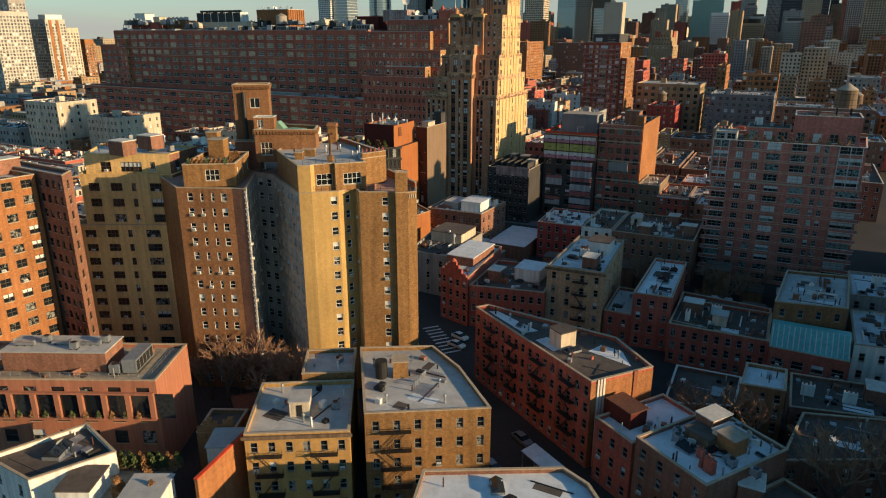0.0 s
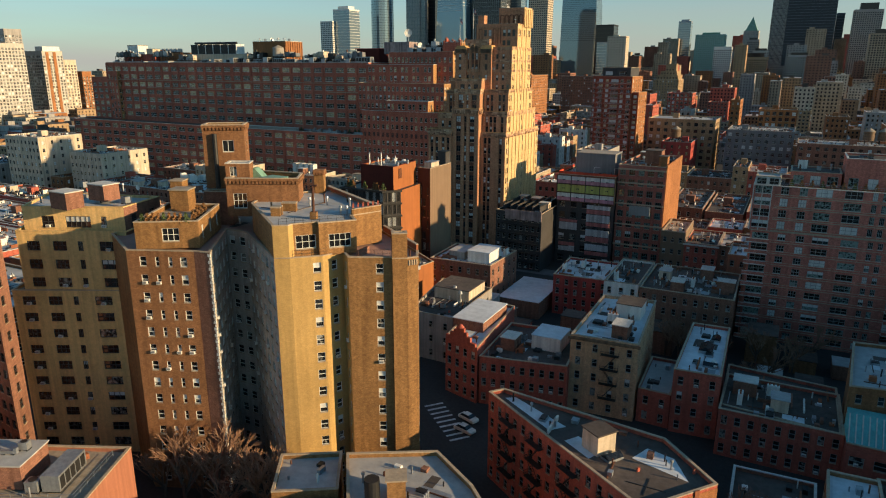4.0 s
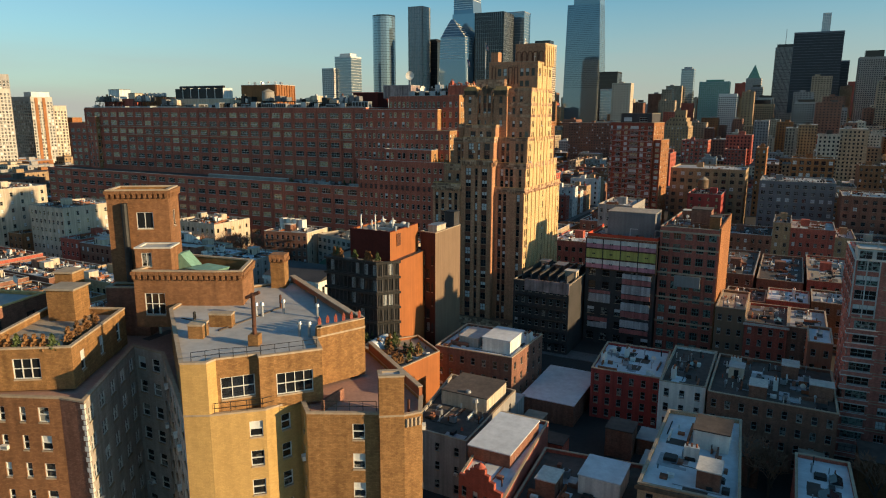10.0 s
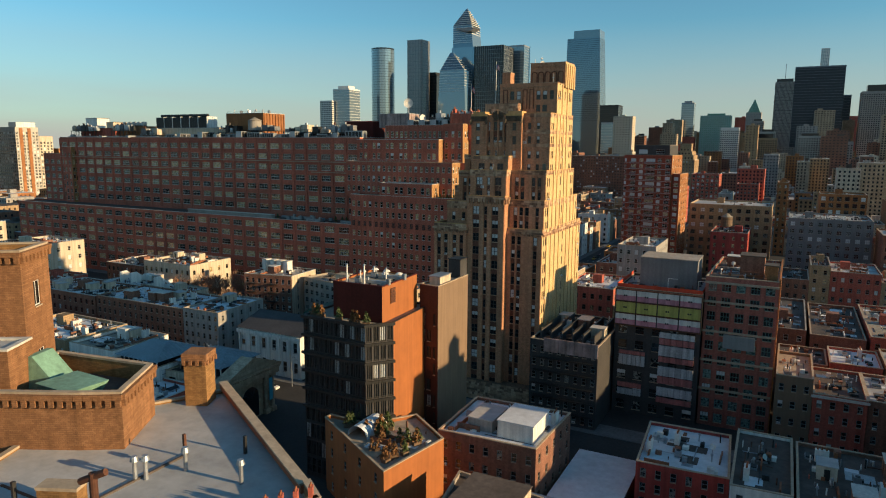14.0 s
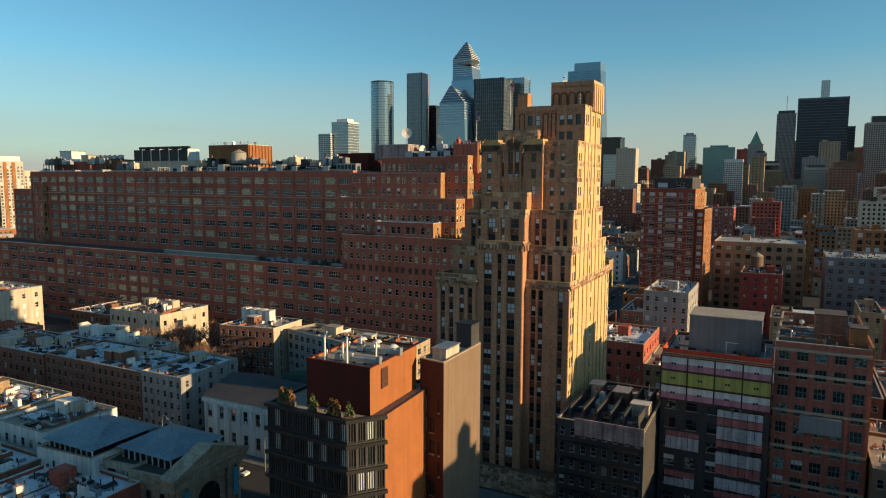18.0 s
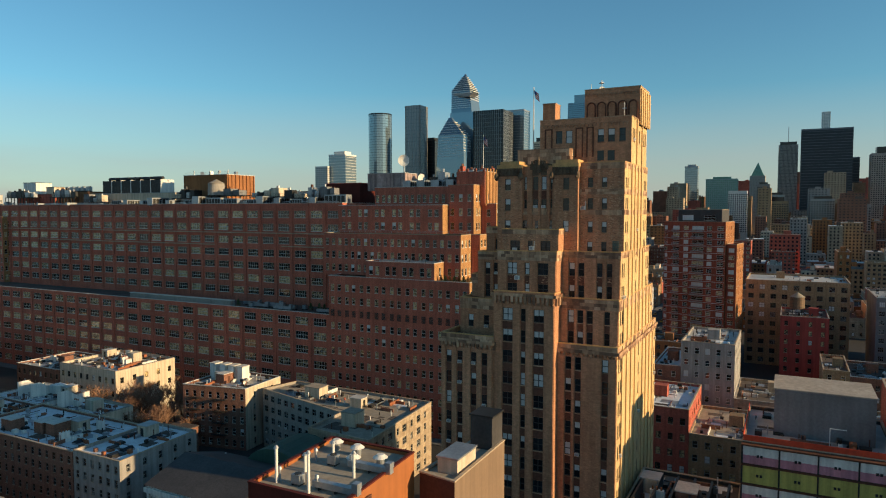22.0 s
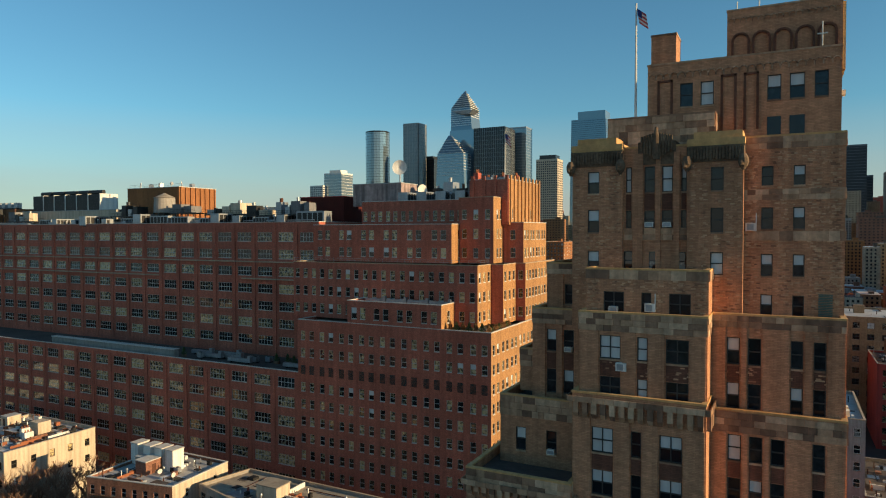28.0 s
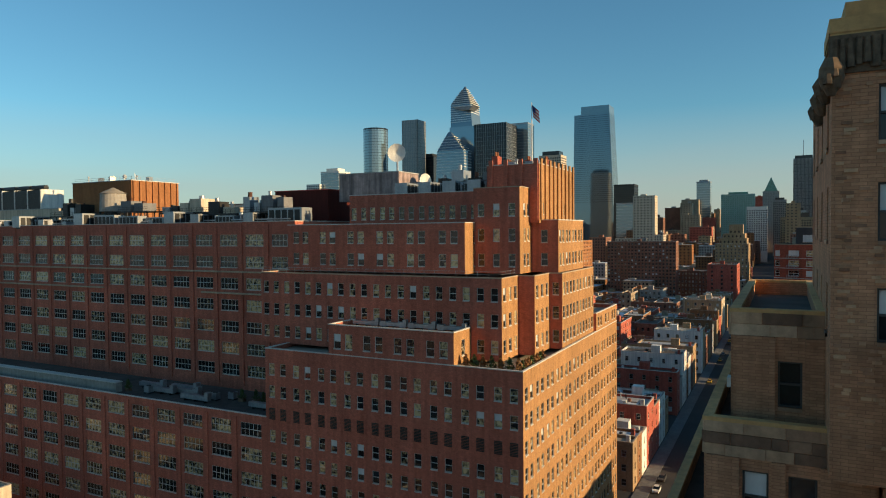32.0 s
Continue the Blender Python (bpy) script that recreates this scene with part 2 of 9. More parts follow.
M["roof_white"] = plain("roof_white", (0.66, 0.67, 0.68), 0.7, spread=0.18, fine=0.6, coarse=0.1, streak=0)
M["roof_dark"] = plain("roof_dark", (0.105, 0.080, 0.065), 0.9, spread=0.35, fine=0.7, coarse=0.1, streak=0)
M["roof_tan"] = plain("roof_tan", (0.34, 0.28, 0.21), 0.9, spread=0.25, fine=0.8, coarse=0.1, streak=0)
M["asphalt"] = plain("asphalt", (0.042, 0.038, 0.035), 0.9, spread=0.3, fine=1.5, coarse=0.08, streak=0)
M["concrete"] = plain("concrete", (0.34, 0.30, 0.255), 0.9, spread=0.2, fine=1.2, coarse=0.2)
M["paving"] = plain("paving", (0.15, 0.145, 0.14), 0.9, spread=0.25, fine=1.2, coarse=0.2)
M["line_paint"] = plain("line_paint", (0.62, 0.62, 0.60), 0.8, spread=0.3, fine=3.0)
M["coping"] = plain("coping", (0.45, 0.340, 0.232), 0.85, spread=0.18)
M["pale_coping"] = plain("pale_coping", (0.62, 0.57, 0.50), 0.8, spread=0.15)
M["metal_grey"] = plain("metal_grey", (0.38, 0.39, 0.40), 0.45, 0.6, spread=0.2)
M["metal_dark"] = plain("metal_dark", (0.04, 0.038, 0.036), 0.5, 0.4, spread=0.3)
M["rust"] = plain("rust", (0.14, 0.055, 0.03), 0.8, 0.1, spread=0.4)
M["terracotta"] = plain("terracotta", (0.33, 0.111, 0.048), 0.85, spread=0.25)
M["verdigris"] = plain("verdigris", (0.20, 0.36, 0.26), 0.7, spread=0.25)
M["aqua_paint"] = plain("aqua_paint", (0.13, 0.42, 0.40), 0.5, spread=0.2)
M["wood"] = plain("wood", (0.20, 0.125, 0.075), 0.85, spread=0.35, fine=4.0, streak=0.4)
M["frame_white"] = plain("frame_white", (0.70, 0.68, 0.62), 0.6, spread=0.08, bump=0)
M["frame_dark"] = plain("frame_dark", (0.055, 0.05, 0.045), 0.55, spread=0.15, bump=0)
M["frame_grey"] = plain("frame_grey", (0.28, 0.29, 0.28), 0.5, 0.2, spread=0.1, bump=0)
M["blind"] = plain("blind", (0.64, 0.64, 0.61), 0.55, spread=0.06, bump=0, spec=0.8)
M["bark"] = plain("bark", (0.13, 0.085, 0.06), 0.95, spread=0.35, fine=6)
M["twig"] = plain("twig", (0.30, 0.165, 0.10), 0.95, spread=0.35, fine=6)
M["leaf"] = plain("leaf", (0.085, 0.11, 0.03), 0.7, spread=0.5, fine=5)
M["dry_leaf"] = plain("dry_leaf", (0.26, 0.12, 0.04), 0.8, spread=0.5, fine=5)
M["water"] = plain("water", (0.05, 0.09, 0.12), 0.15, spread=0.1)
M["glass"] = glass("glass", (0.014, 0.016, 0.018), (0.28, 0.27, 0.235), 0.26)
# the yellow tone is warm reflection, painted into the panes
M["glass_loft"] = glass("glass_loft", (0.012, 0.013, 0.013), (0.66, 0.49, 0.25), 0.52, spec=0.6)
M["glass_tower"] = glass("glass_tower", (0.20, 0.27, 0.31), (0.30, 0.38, 0.42), 0.8, 0.05)
M["glass_tower"].node_tree.nodes["Principled BSDF"].inputs["Metallic"].default_value = 0.55
M["glass_teal"] = glass("glass_teal", (0.018, 0.022, 0.022), (0.24, 0.34, 0.30), 0.42)
M["glass_black"] = glass("glass_black", (0.012, 0.014, 0.017), (0.03, 0.035, 0.04), 0.6, 0.08, 0.45)


# ---- geometry helpers ----
class Geo:
    """Collects faces for one mesh; every face carries the index of its material."""

    def __init__(self):
        self.v, self.f, self.m = [], [], []

    def face(self, pts, m=0):
        n = len(self.v)
        self.v.extend(tuple(p) for p in pts)
        self.f.append(tuple(range(n, n + len(pts))))
        self.m.append(m)

    def box(self, x0, y0, z0, x1, y1, z1, m=0, at=None, bottom=False):
        c = [(x, y, z) for z in (z0, z1) for y in (y0, y1) for x in (x0, x1)]
        if at is not None:
            c = [tuple(at @ Vector(p)) for p in c]
        n = len(self.v)
        self.v.extend(c)
        fs = [(0, 1, 5, 4), (1, 3, 7, 5), (3, 2, 6, 7), (2, 0, 4, 6), (4, 5, 7, 6)]
        if bottom:
            fs.append((0, 2, 3, 1))
        self.f.extend(tuple(n + i for i in f) for f in fs)
        self.m.extend([m] * len(fs))

    def prism(self, poly, z0, z1, side=0, top=None, cap=True):
        n = len(poly)
        for i in range(n):
            a, b = poly[i], poly[(i + 1) % n]
            self.face([(*a, z0), (*b, z0), (*b, z1), (*a, z1)], side)
        if cap:
            self.face([(*p, z1) for p in poly], side if top is None else top)

    def loft(self, lower, upper, m=0, cap=True):
        n = len(lower)
        for i in range(n):
            j = (i + 1) % n
            self.face([lower[i], lower[j], upper[j], upper[i]], m)
        if cap:
            self.face(upper, m)

    def tube(self, x, y, z0, z1, r0, r1=None, n=10, m=0, cap=True):
        r1 = r0 if r1 is None else r1
        ring = lambda z, r: [(x + r * math.cos(2 * math.pi * i / n), y + r * math.sin(2 * math.pi * i / n), z) for i in range(n)]
        self.loft(ring(z0, r0), ring(z1, r1), m, cap)

    def beam(self, a, b, r, m=0, n=4):
        a, b = Vector(a), Vector(b)
        d = (b - a).normalized()
        s = d.cross(Vector((0, 0, 1)) if abs(d.z) < 0.9 else Vector((1, 0, 0))).normalized()
        t = d.cross(s)
        ring = lambda p: [tuple(p + (s * math.cos(k) + t * math.sin(k)) * r) for k in (2 * math.pi * (i + 0.5) / n for i in range(n))]
        self.loft(ring(a), ring(b), m, True)

    def add(self, mesh_geo, at, m_shift=0):
        n = len(self.v)
        arr = np.array(mesh_geo.v) @ np.array(at.to_3x3()).T + np.array(at.translation)
        self.v.extend(map(tuple, arr))
        self.f.extend(tuple(n + i for i in f) for f in mesh_geo.f)
        self.m.extend(i + m_shift for i in mesh_geo.m)

    def mesh(self, name, mats, smooth=False):
        me = bpy.data.meshes.new(name)
        me.from_pydata(self.v, [], self.f)
        for k in mats:
            me.materials.append(M[k])
        me.polygons.foreach_set("material_index", np.array(self.m, dtype=np.int32))
        if smooth:
            me.polygons.foreach_set("use_smooth", np.ones(len(self.f), dtype=bool))
        return me


def part(name, geo, mats, parent=None, label="", kind="", smooth=False):
    """One mesh object under a thing or a part (or at top level without one)."""
    mats = [mats] if isinstance(mats, str) else mats
    ob = new(name, geo.mesh(name, mats, smooth) if isinstance(geo, Geo) else geo)
    ob.parent = parent
    return tagged(ob, label, "", "", kind)


def thing(name, label, category, at=(0, 0, 0), group="", kind="", turn=0.0):
    ob = new(name)
    ob.empty_display_size = 0.5
    ob.matrix_world = pose(*at, 0, 0, turn)
    return tagged(ob, label, category, group, kind)


def offset(poly, d):
    """The polygon (counter-clockwise) moved outwards by d."""
    out, n = [], len(poly)
    for i in range(n):
        p, q, r = (Vector(poly[k % n]) for k in (i - 1, i, i + 1))
        a, b = (q - p).normalized(), (r - q).normalized()
        na, nb = Vector((a.y, -a.x)), Vector((b.y, -b.x))
        k = 1 + na.dot(nb)
        out.append(tuple(q + (na + nb) * (d / max(k, 0.35))))
    return out


def rect(x0, y0, x1, y1):
    return [(x0, y0), (x1, y0), (x1, y1), (x0, y1)]


def turned(x, y, w, d, deg):
    """A rectangle with its front left corner at x, y, its front running along deg."""
    c, s = math.cos(radians(deg)), math.sin(radians(deg))
    return [(x, y), (x + w * c, y + w * s), (x + w * c - d * s, y + w * s + d * c), (x - d * s, y + d * c)]


# ---- windows ----
WINDOWS = {}


def window_geo(kind, w, h, variant, frame_m=0, glass_m=1, blind_m=2, sill_m=3):
    """One window as one connected mesh; x along the wall, y inwards, z up from the sill."""
    g = Geo()
    t, y0, y1, hw = 0.13 if kind == "loft" else 0.075, 0.09, 0.2, w / 2
    n = {"dh": 1, "pair": 2, "triple": 3, "loft": 3 if w < 4.4 else 5, "wide": 3}.get(kind, max(2, round(w / 0.9)))
    cuts_z = {"loft": (0.36, 0.68), "wide": (), "grid": (0.5,)}.get(kind, (0.5,))
    b = {"grid": 0.035, "loft": 0.065}.get(kind, 0.045)
    xs = [(-hw, 0), (-hw + t, 1)]
    for i in range(1, n):
        xs += [(-hw + w * i / n - b, 0), (-hw + w * i / n + b, 1)]
    xs += [(hw - t, 0), (hw, 0)]
    zs = [(0, 0), (t, 1)]
    for c in cuts_z:
        zs += [(h * c - b, 0), (h * c + b, 1)]
    zs += [(h - t, 0), (h, 0)]
    index = {}

    def vert(x, y, z):
        k = (round(x, 4), round(y, 4), round(z, 4))
        if k not in index:
            index[k] = len(g.v)
            g.v.append(k)
        return index[k]

    def quad(a, b, c, d, m):
        g.f.append((vert(*a), vert(*b), vert(*c), vert(*d)))
        g.m.append(m)
    shade = {1: 0.5, 2: 0.1, 4: 0.66}.get(variant, 2.0)
    for (xa, xo), (xb, _) in zip(xs, xs[1:]):
        for (za, zo), (zb, _) in zip(zs, zs[1:]):
            if not (xo and zo):
                quad((xa, y0, za), (xb, y0, za), (xb, y0, zb), (xa, y0, zb), frame_m)
                continue
            quad((xa, y1, za), (xb, y1, za), (xb, y1, zb), (xa, y1, zb), blind_m if za / h >= shade - 0.1 else glass_m)
            quad((xa, y0, za), (xa, y1, za), (xa, y1, zb), (xa, y0, zb), frame_m)
            quad((xb, y1, za), (xb, y0, za), (xb, y0, zb), (xb, y1, zb), frame_m)
            quad((xa, y0, za), (xb, y0, za), (xb, y1, za), (xa, y1, za), frame_m)
            quad((xa, y1, zb), (xb, y1, zb), (xb, y0, zb), (xa, y0, zb), frame_m)
    quad((-hw, -0.08, 0), (hw, -0.08, 0), (hw, y0, 0), (-hw, y0, 0), sill_m)
    quad((-hw, -0.08, -0.15), (hw, -0.08, -0.15), (hw, -0.08, 0), (-hw, -0.08, 0), sill_m)
    quad((-hw, y0, -0.15), (hw, y0, -0.15), (hw, -0.08, -0.15), (-hw, -0.08, -0.15), sill_m)
    flat = Geo()
    flat.face([(-hw, y1, 0), (hw, y1, 0), (hw, y1, h), (-hw, y1, h)], blind_m if variant == 2 else glass_m)
    for xa, za, xb, zb in ((-hw, 0, -hw + 0.1, h), (hw - 0.1, 0, hw, h), (-hw, 0, hw, 0.1), (-hw, h - 0.1, hw, h)):
        flat.face([(xa, 0.13, za), (xb, 0.13, za), (xb, 0.13, zb), (xa, 0.13, zb)], frame_m)
    flat.face([(-hw, -0.06, -0.12), (hw, -0.06, -0.12), (hw, -0.06, 0.0), (-hw, -0.06, 0.0)], sill_m)
    flat.face([(-hw, -0.06, 0.0), (hw, -0.06, 0.0), (hw, 0.1, 0.0), (-hw, 0.1, 0.0)], sill_m)
    if kind != "grid":
        flat.face([(-hw, 0.14, h / 2 - 0.06), (hw, 0.14, h / 2 - 0.06), (hw, 0.14, h / 2 + 0.06), (-hw, 0.14, h / 2 + 0.06)], frame_m)
    if n > 1:
        for i in range(1, n):
            x = -hw + w * i / n
            flat.face([(x - 0.05, 0.15, 0), (x + 0.05, 0.15, 0), (x + 0.05, 0.15, h), (x - 0.05, 0.15, h)], frame_m)
    return g, flat


def window_set(kind, w, h, variant, mats):
    key = (kind, round(w, 2), round(h, 2), variant, mats)
    if key not in WINDOWS:
        WINDOWS[key] = [*window_geo(kind, w, h, variant), None]
    return WINDOWS[key]


AC_MESH = []


def ac_mesh():
    if not AC_MESH:
        g = Geo()
        g.box(-0.36, -0.34, 0.06, 0.36, 0.1, 0.5, 0, bottom=True)
        g.box(-0.30, -0.35, 0.12, 0.30, -0.33, 0.44, 1)
        AC_MESH.append(g.mesh("air_conditioner", ["white_paint", "metal_grey"]))
    return AC_MESH[0]


def inside(poly, x, y):
    hit, n = False, len(poly)
    for i in range(n):
        (xa, ya), (xb, yb) = poly[i], poly[(i + 1) % n]
        if (ya > y) != (yb > y) and x < (xb - xa) * (y - ya) / (yb - ya) + xa:
            hit = not hit
    return hit


FOOT = []
LITTER = random.Random(63)
LITTER_MATS = ["metal_grey", "white_paint", "metal_dark", "rust", "roof_dark", "roof_white", "terracotta", "brown_brick"]


def roof_litter(poly, z, n, parent):
    """Small roof furniture too fine to tell apart: patches, seams, pipes, hatches, low party walls."""
    R, g = LITTER, Geo()
    p = offset(poly, -0.7)
    xs, ys = [a for a, _ in p], [a for _, a in p]
    for _ in range(n):
        x, y = R.uniform(min(xs), max(xs)), R.uniform(min(ys), max(ys))
        k = R.random()
        if k < 0.22:
            w, d = R.uniform(0.6, 2.6), R.uniform(0.5, 2.2)
        elif k < 0.40:
            w, d = R.choice(((R.uniform(2, 5), 0.09), (0.09, R.uniform(2, 5))))
        elif k < 0.62:
            w = d = R.uniform(0.07, 0.13)
        elif k < 0.84:
            w, d = R.uniform(0.25, 0.6), R.uniform(0.25, 0.7)
        elif k < 0.93:
            w, d = R.uniform(0.5, 1.0), R.uniform(0.5, 1.2)
        else:
            w, d = R.choice(((0.14, R.uniform(1.5, 3.2)), (R.uniform(1.5, 3.2), 0.14)))
        if not all(inside(p, x + sx * w, y + sy * d) for sx in (-1, 1) for sy in (-1, 1)):
            continue
        if k < 0.22:
            g.box(x - w, y - d, z, x + w, y + d, z + R.uniform(0.006, 0.014), R.choice((4, 4, 5, 0)))
        elif k < 0.40:
            g.box(x - w, y - d, z, x + w, y + d, z + R.uniform(0.05, 0.16), R.choice((0, 2, 3, 4)))
        elif k < 0.62:
            g.box(x - w, y - d, z, x + w, y + d, z + R.uniform(0.5, 1.7), R.choice((0, 1, 2, 3)))
        elif k < 0.84:
            g.box(x - w, y - d, z, x + w, y + d, z + R.uniform(0.3, 1.0), R.choice((0, 1, 2, 6, 7)))
        elif k < 0.93:
            g.box(x - w, y - d, z, x + w, y + d, z + R.uniform(0.25, 0.5), R.choice((0, 2)))
            g.box(x - w + 0.12, y - d + 0.12, z + 0.2, x + w - 0.12, y + d - 0.12, z + 0.54, 2)
        else:
            g.box(x - w, y - d, z, x + w, y + d, z + R.uniform(0.5, 1.1), R.choice((1, 7, 6)))
    if g.f:
        part("roof_litter", g, LITTER_MATS, parent, kind="stuff")


class Building:
    """A thing with walls that have real window openings, windows, roof, parapet."""

    def __init__(self, name, label, category="building", group="", kind="", seed=1, frames="frame_white", pane="glass", sill="coping"):
        self.root = thing(name, label, category, group=group, kind=kind)
        self.wins, self.rng = [], random.Random(seed)
        self.mats = (frames, pane, "blind", sill)
        self.joined, self.litter = False, 0.0

    def face(self, geo, p, q, z0, z1, cols=(), rows=(), kind="dh", depth=0.25, m=0, skip=None, bars=None):
        """One wall from p to q (outside on the right hand), with openings where cols and rows cross."""
        p, q = Vector(p), Vector(q)
        L = (q - p).length
        u = (q - p) / L
        n = Vector((u.y, -u.x))
        P = lambda a, z, inn=0.0: (p.x + u.x * a - n.x * inn, p.y + u.y * a - n.y * inn, z)
        cols = [(max(a, 0.05), min(b, L - 0.05)) for a, b in cols if b > 0.3 and a < L - 0.3]
        rows = [(a, b) for a, b in rows if a > z0 - 0.01 and b < z1]
        if not cols or not rows:
            geo.face([P(0, z0), P(L, z0), P(L, z1), P(0, z1)], m)
            return
        z = z0
        for j, (ra, rb) in enumerate(rows):
            if ra > z:
                geo.face([P(0, z), P(L, z), P(L, ra), P(0, ra)], m)
            a = 0.0
            for i, (ca, cb) in enumerate(cols):
                if skip and skip(i, j):
                    continue
                geo.face([P(a, ra), P(ca, ra), P(ca, rb), P(a, rb)], m)
                geo.face([P(ca, ra), P(ca, ra, depth), P(ca, rb, depth), P(ca, rb)], m)
                geo.face([P(cb, ra, depth), P(cb, ra), P(cb, rb), P(cb, rb, depth)], m)
                geo.face([P(ca, ra), P(cb, ra), P(cb, ra, depth), P(ca, ra, depth)], m)
                geo.face([P(ca, rb, depth), P(cb, rb, depth), P(cb, rb), P(ca, rb)], m)
                c = (ca + cb) / 2
                mw = Matrix(((u.x, -n.x, 0, P(c, ra)[0]), (u.y, -n.y, 0, P(c, ra)[1]), (0, 0, 1, ra), (0, 0, 0, 1)))
                self.wins.append((mw, ("pair" if cb - ca > 1.45 else "dh") if kind == "auto" else kind, cb - ca, rb - ra))
                a = cb
            geo.face([P(a, ra), P(L, ra), P(L, rb), P(a, rb)], m)
            z = rb
        geo.face([P(0, z), P(L, z), P(L, z1), P(0, z1)], m)

    def mass(self, poly, z0, z1, mats, spec=None, parapet=0.9, cope="coping", roof="roof_silver", thick=0.3, name="wall", label=""):
        """Walls round the polygon up to the parapet's top, a roof behind it. spec: {edge: dict(cols, rows, kind, ...)}."""
        g = Geo()
        n = len(poly)
        for i in range(n):
            s = dict((spec or {}).get(i, (spec or {}).get("all", {})))
            p, q = poly[i], poly[(i + 1) % n]
            L = (Vector(q) - Vector(p)).length
            if callable(s.get("cols")):
                s["cols"] = s["cols"](L)
            self.face(g, p, q, z0, z1, **s)
        w = part(name, g, mats, self.root, label)
        if roof:
            inner = offset(poly, -thick)
            r = Geo()
            r.face([(*p, z1 - parapet) for p in inner], 0)
            k = Geo()
            if not self.joined:
                part("roof", r, roof, self.root)
            else:
                k.face(r.v, 2)
            if z0 < 1:
                FOOT.append((min(p[0] for p in poly), min(p[1] for p in poly), max(p[0] for p in poly), max(p[1] for p in poly)))
            if self.litter:
                area = abs(sum(poly[i - 1][0] * poly[i][1] - poly[i][0] * poly[i - 1][1] for i in range(n))) / 2
                roof_litter(inner, z1 - parapet, int(min(area, 900) * self.litter), self.root)
            for i in range(n):
                j = (i + 1) % n
                a, b, c, d = poly[i], poly[j], inner[j], inner[i]
                k.face([(*d, z1 - parapet), (*d, z1), (*c, z1), (*c, z1 - parapet)], 0)
            outer = offset(poly, 0.06)
            inn2 = offset(poly, -thick - 0.06)
            for i in range(n):
                j = (i + 1) % n
                lo = [(*outer[i], z1 - 0.12), (*outer[j], z1 - 0.12), (*inn2[j], z1 - 0.12), (*inn2[i], z1 - 0.12)]
                k.loft(lo, [(x, y, z1 + 0.05) for x, y, _ in lo], 1)
            part("roof" if self.joined else "parapet", k, [mats[0] if not isinstance(mats, str) else mats, cope, roof], self.root)
        return w

    def band(self, poly, z, h, out, m="coping", name="cornice", edges=None):
        g = Geo()
        o, n = offset(poly, out), len(poly)
        inn = offset(poly, -0.1)
        for i in edges if edges is not None else range(n):
            j = (i + 1) % n
            lo = [(*o[i], z), (*o[j], z), (*inn[j], z), (*inn[i], z)]
            g.loft(lo, [(x, y, z + h) for x, y, _ in lo], 0)
            g.face(lo[::-1], 0)
        part(name, g, m, self.root)

    def finish(self, limit=300, near=None, variants=(0, 0, 0, 1, 1, 2, 3, 4)):
        """Sets the windows in: the nearest ones as parts, the rest joined."""
        if near:
            self.wins.sort(key=lambda w: (w[0].translation - Vector(near)).length)
        rest = Geo()
        for i, (m, kind, w, h) in enumerate(self.wins):
            v = self.rng.choice(variants)
            s = window_set(kind, w, h, v, self.mats)
            if i < limit:
                if s[2] is None:
                    s[2] = s[0].mesh("window", self.mats)
                ob = part("window", s[2], None, self.root)
                ob.matrix_local = m
                if v == 3 and kind != "loft":
                    part("air_conditioner", ac_mesh(), None, ob)
            else:
                rest.add(s[1], m)
        if rest.f:
            part("glazing", rest, self.mats, self.root, kind="stuff")
        return self.root


def even(n, w, margin=None):
    """n openings of width w, evenly spread over a wall."""
    def cols(L):
        mg = L / n / 2 if margin is None else margin + w / 2
        step = (L - 2 * mg) / max(n - 1, 1)
        return [(mg + i * step - w / 2, mg + i * step + w / 2) for i in range(n)]
    return cols


def pairs(n, w, gap, margin=0.0):
    def cols(L):
        step = (L - 2 * margin) / n
        out = []
        for i in range(n):
            c = margin + step * (i + 0.5)
            out += [(c - gap / 2 - w, c - gap / 2), (c + gap / 2, c + gap / 2 + w)]
        return out
    return cols


def floors(z0, n, step, sill, h):
    return [(z0 + i * step + sill, z0 + i * step + sill + h) for i in range(n)]


# ---- ground, streets ----
g = Geo()
g.face([(-4000, -900, -0.02), (4000, -900, -0.02), (4000, 4500, -0.02), (-4000, 4500, -0.02)], 0)
part("ground", g, "asphalt", label="dark asphalt streets and yards reaching to the horizon", kind="structure")
g = Geo()
g.face([(-4000, -900, 0.05), (-820, -900, 0.05), (-820, 4500, 0.05), (-4000, 4500, 0.05)], 0)
part("river_water", g, "water", label="calm blue river beyond the city", kind="structure")


def slab(name, poly, z0, z1, m, label="", parent=None, kind="structure"):
    g = Geo()
    g.prism(poly, z0, z1)
    return part(name, g, m, parent, label, kind)


slab("pavement", rect(-285, -5, 3.8, 0.5), 0, 0.15, "paving", "grey concrete pavement along the brick loft building")
slab("pavement", rect(0.0, 0.6, 3.8, 420), 0, 0.15, "paving", "grey concrete avenue pavement")
slab("pavement", rect(26, -81, 30.5, -20), 0, 0.15, "paving", "grey concrete pavement beside the limestone tower")
slab("pavement", rect(26, -2, 30.5, 420), 0, 0.15, "paving", "grey concrete avenue pavement")
slab("pavement", rect(30.6, -81, 130, -74.5), 0, 0.15, "paving", "grey concrete pavement under the tower")
slab("pavement", rect(-110, -88.5, 0, -85.2), 0, 0.15, "paving", "grey concrete pavement before the bank")


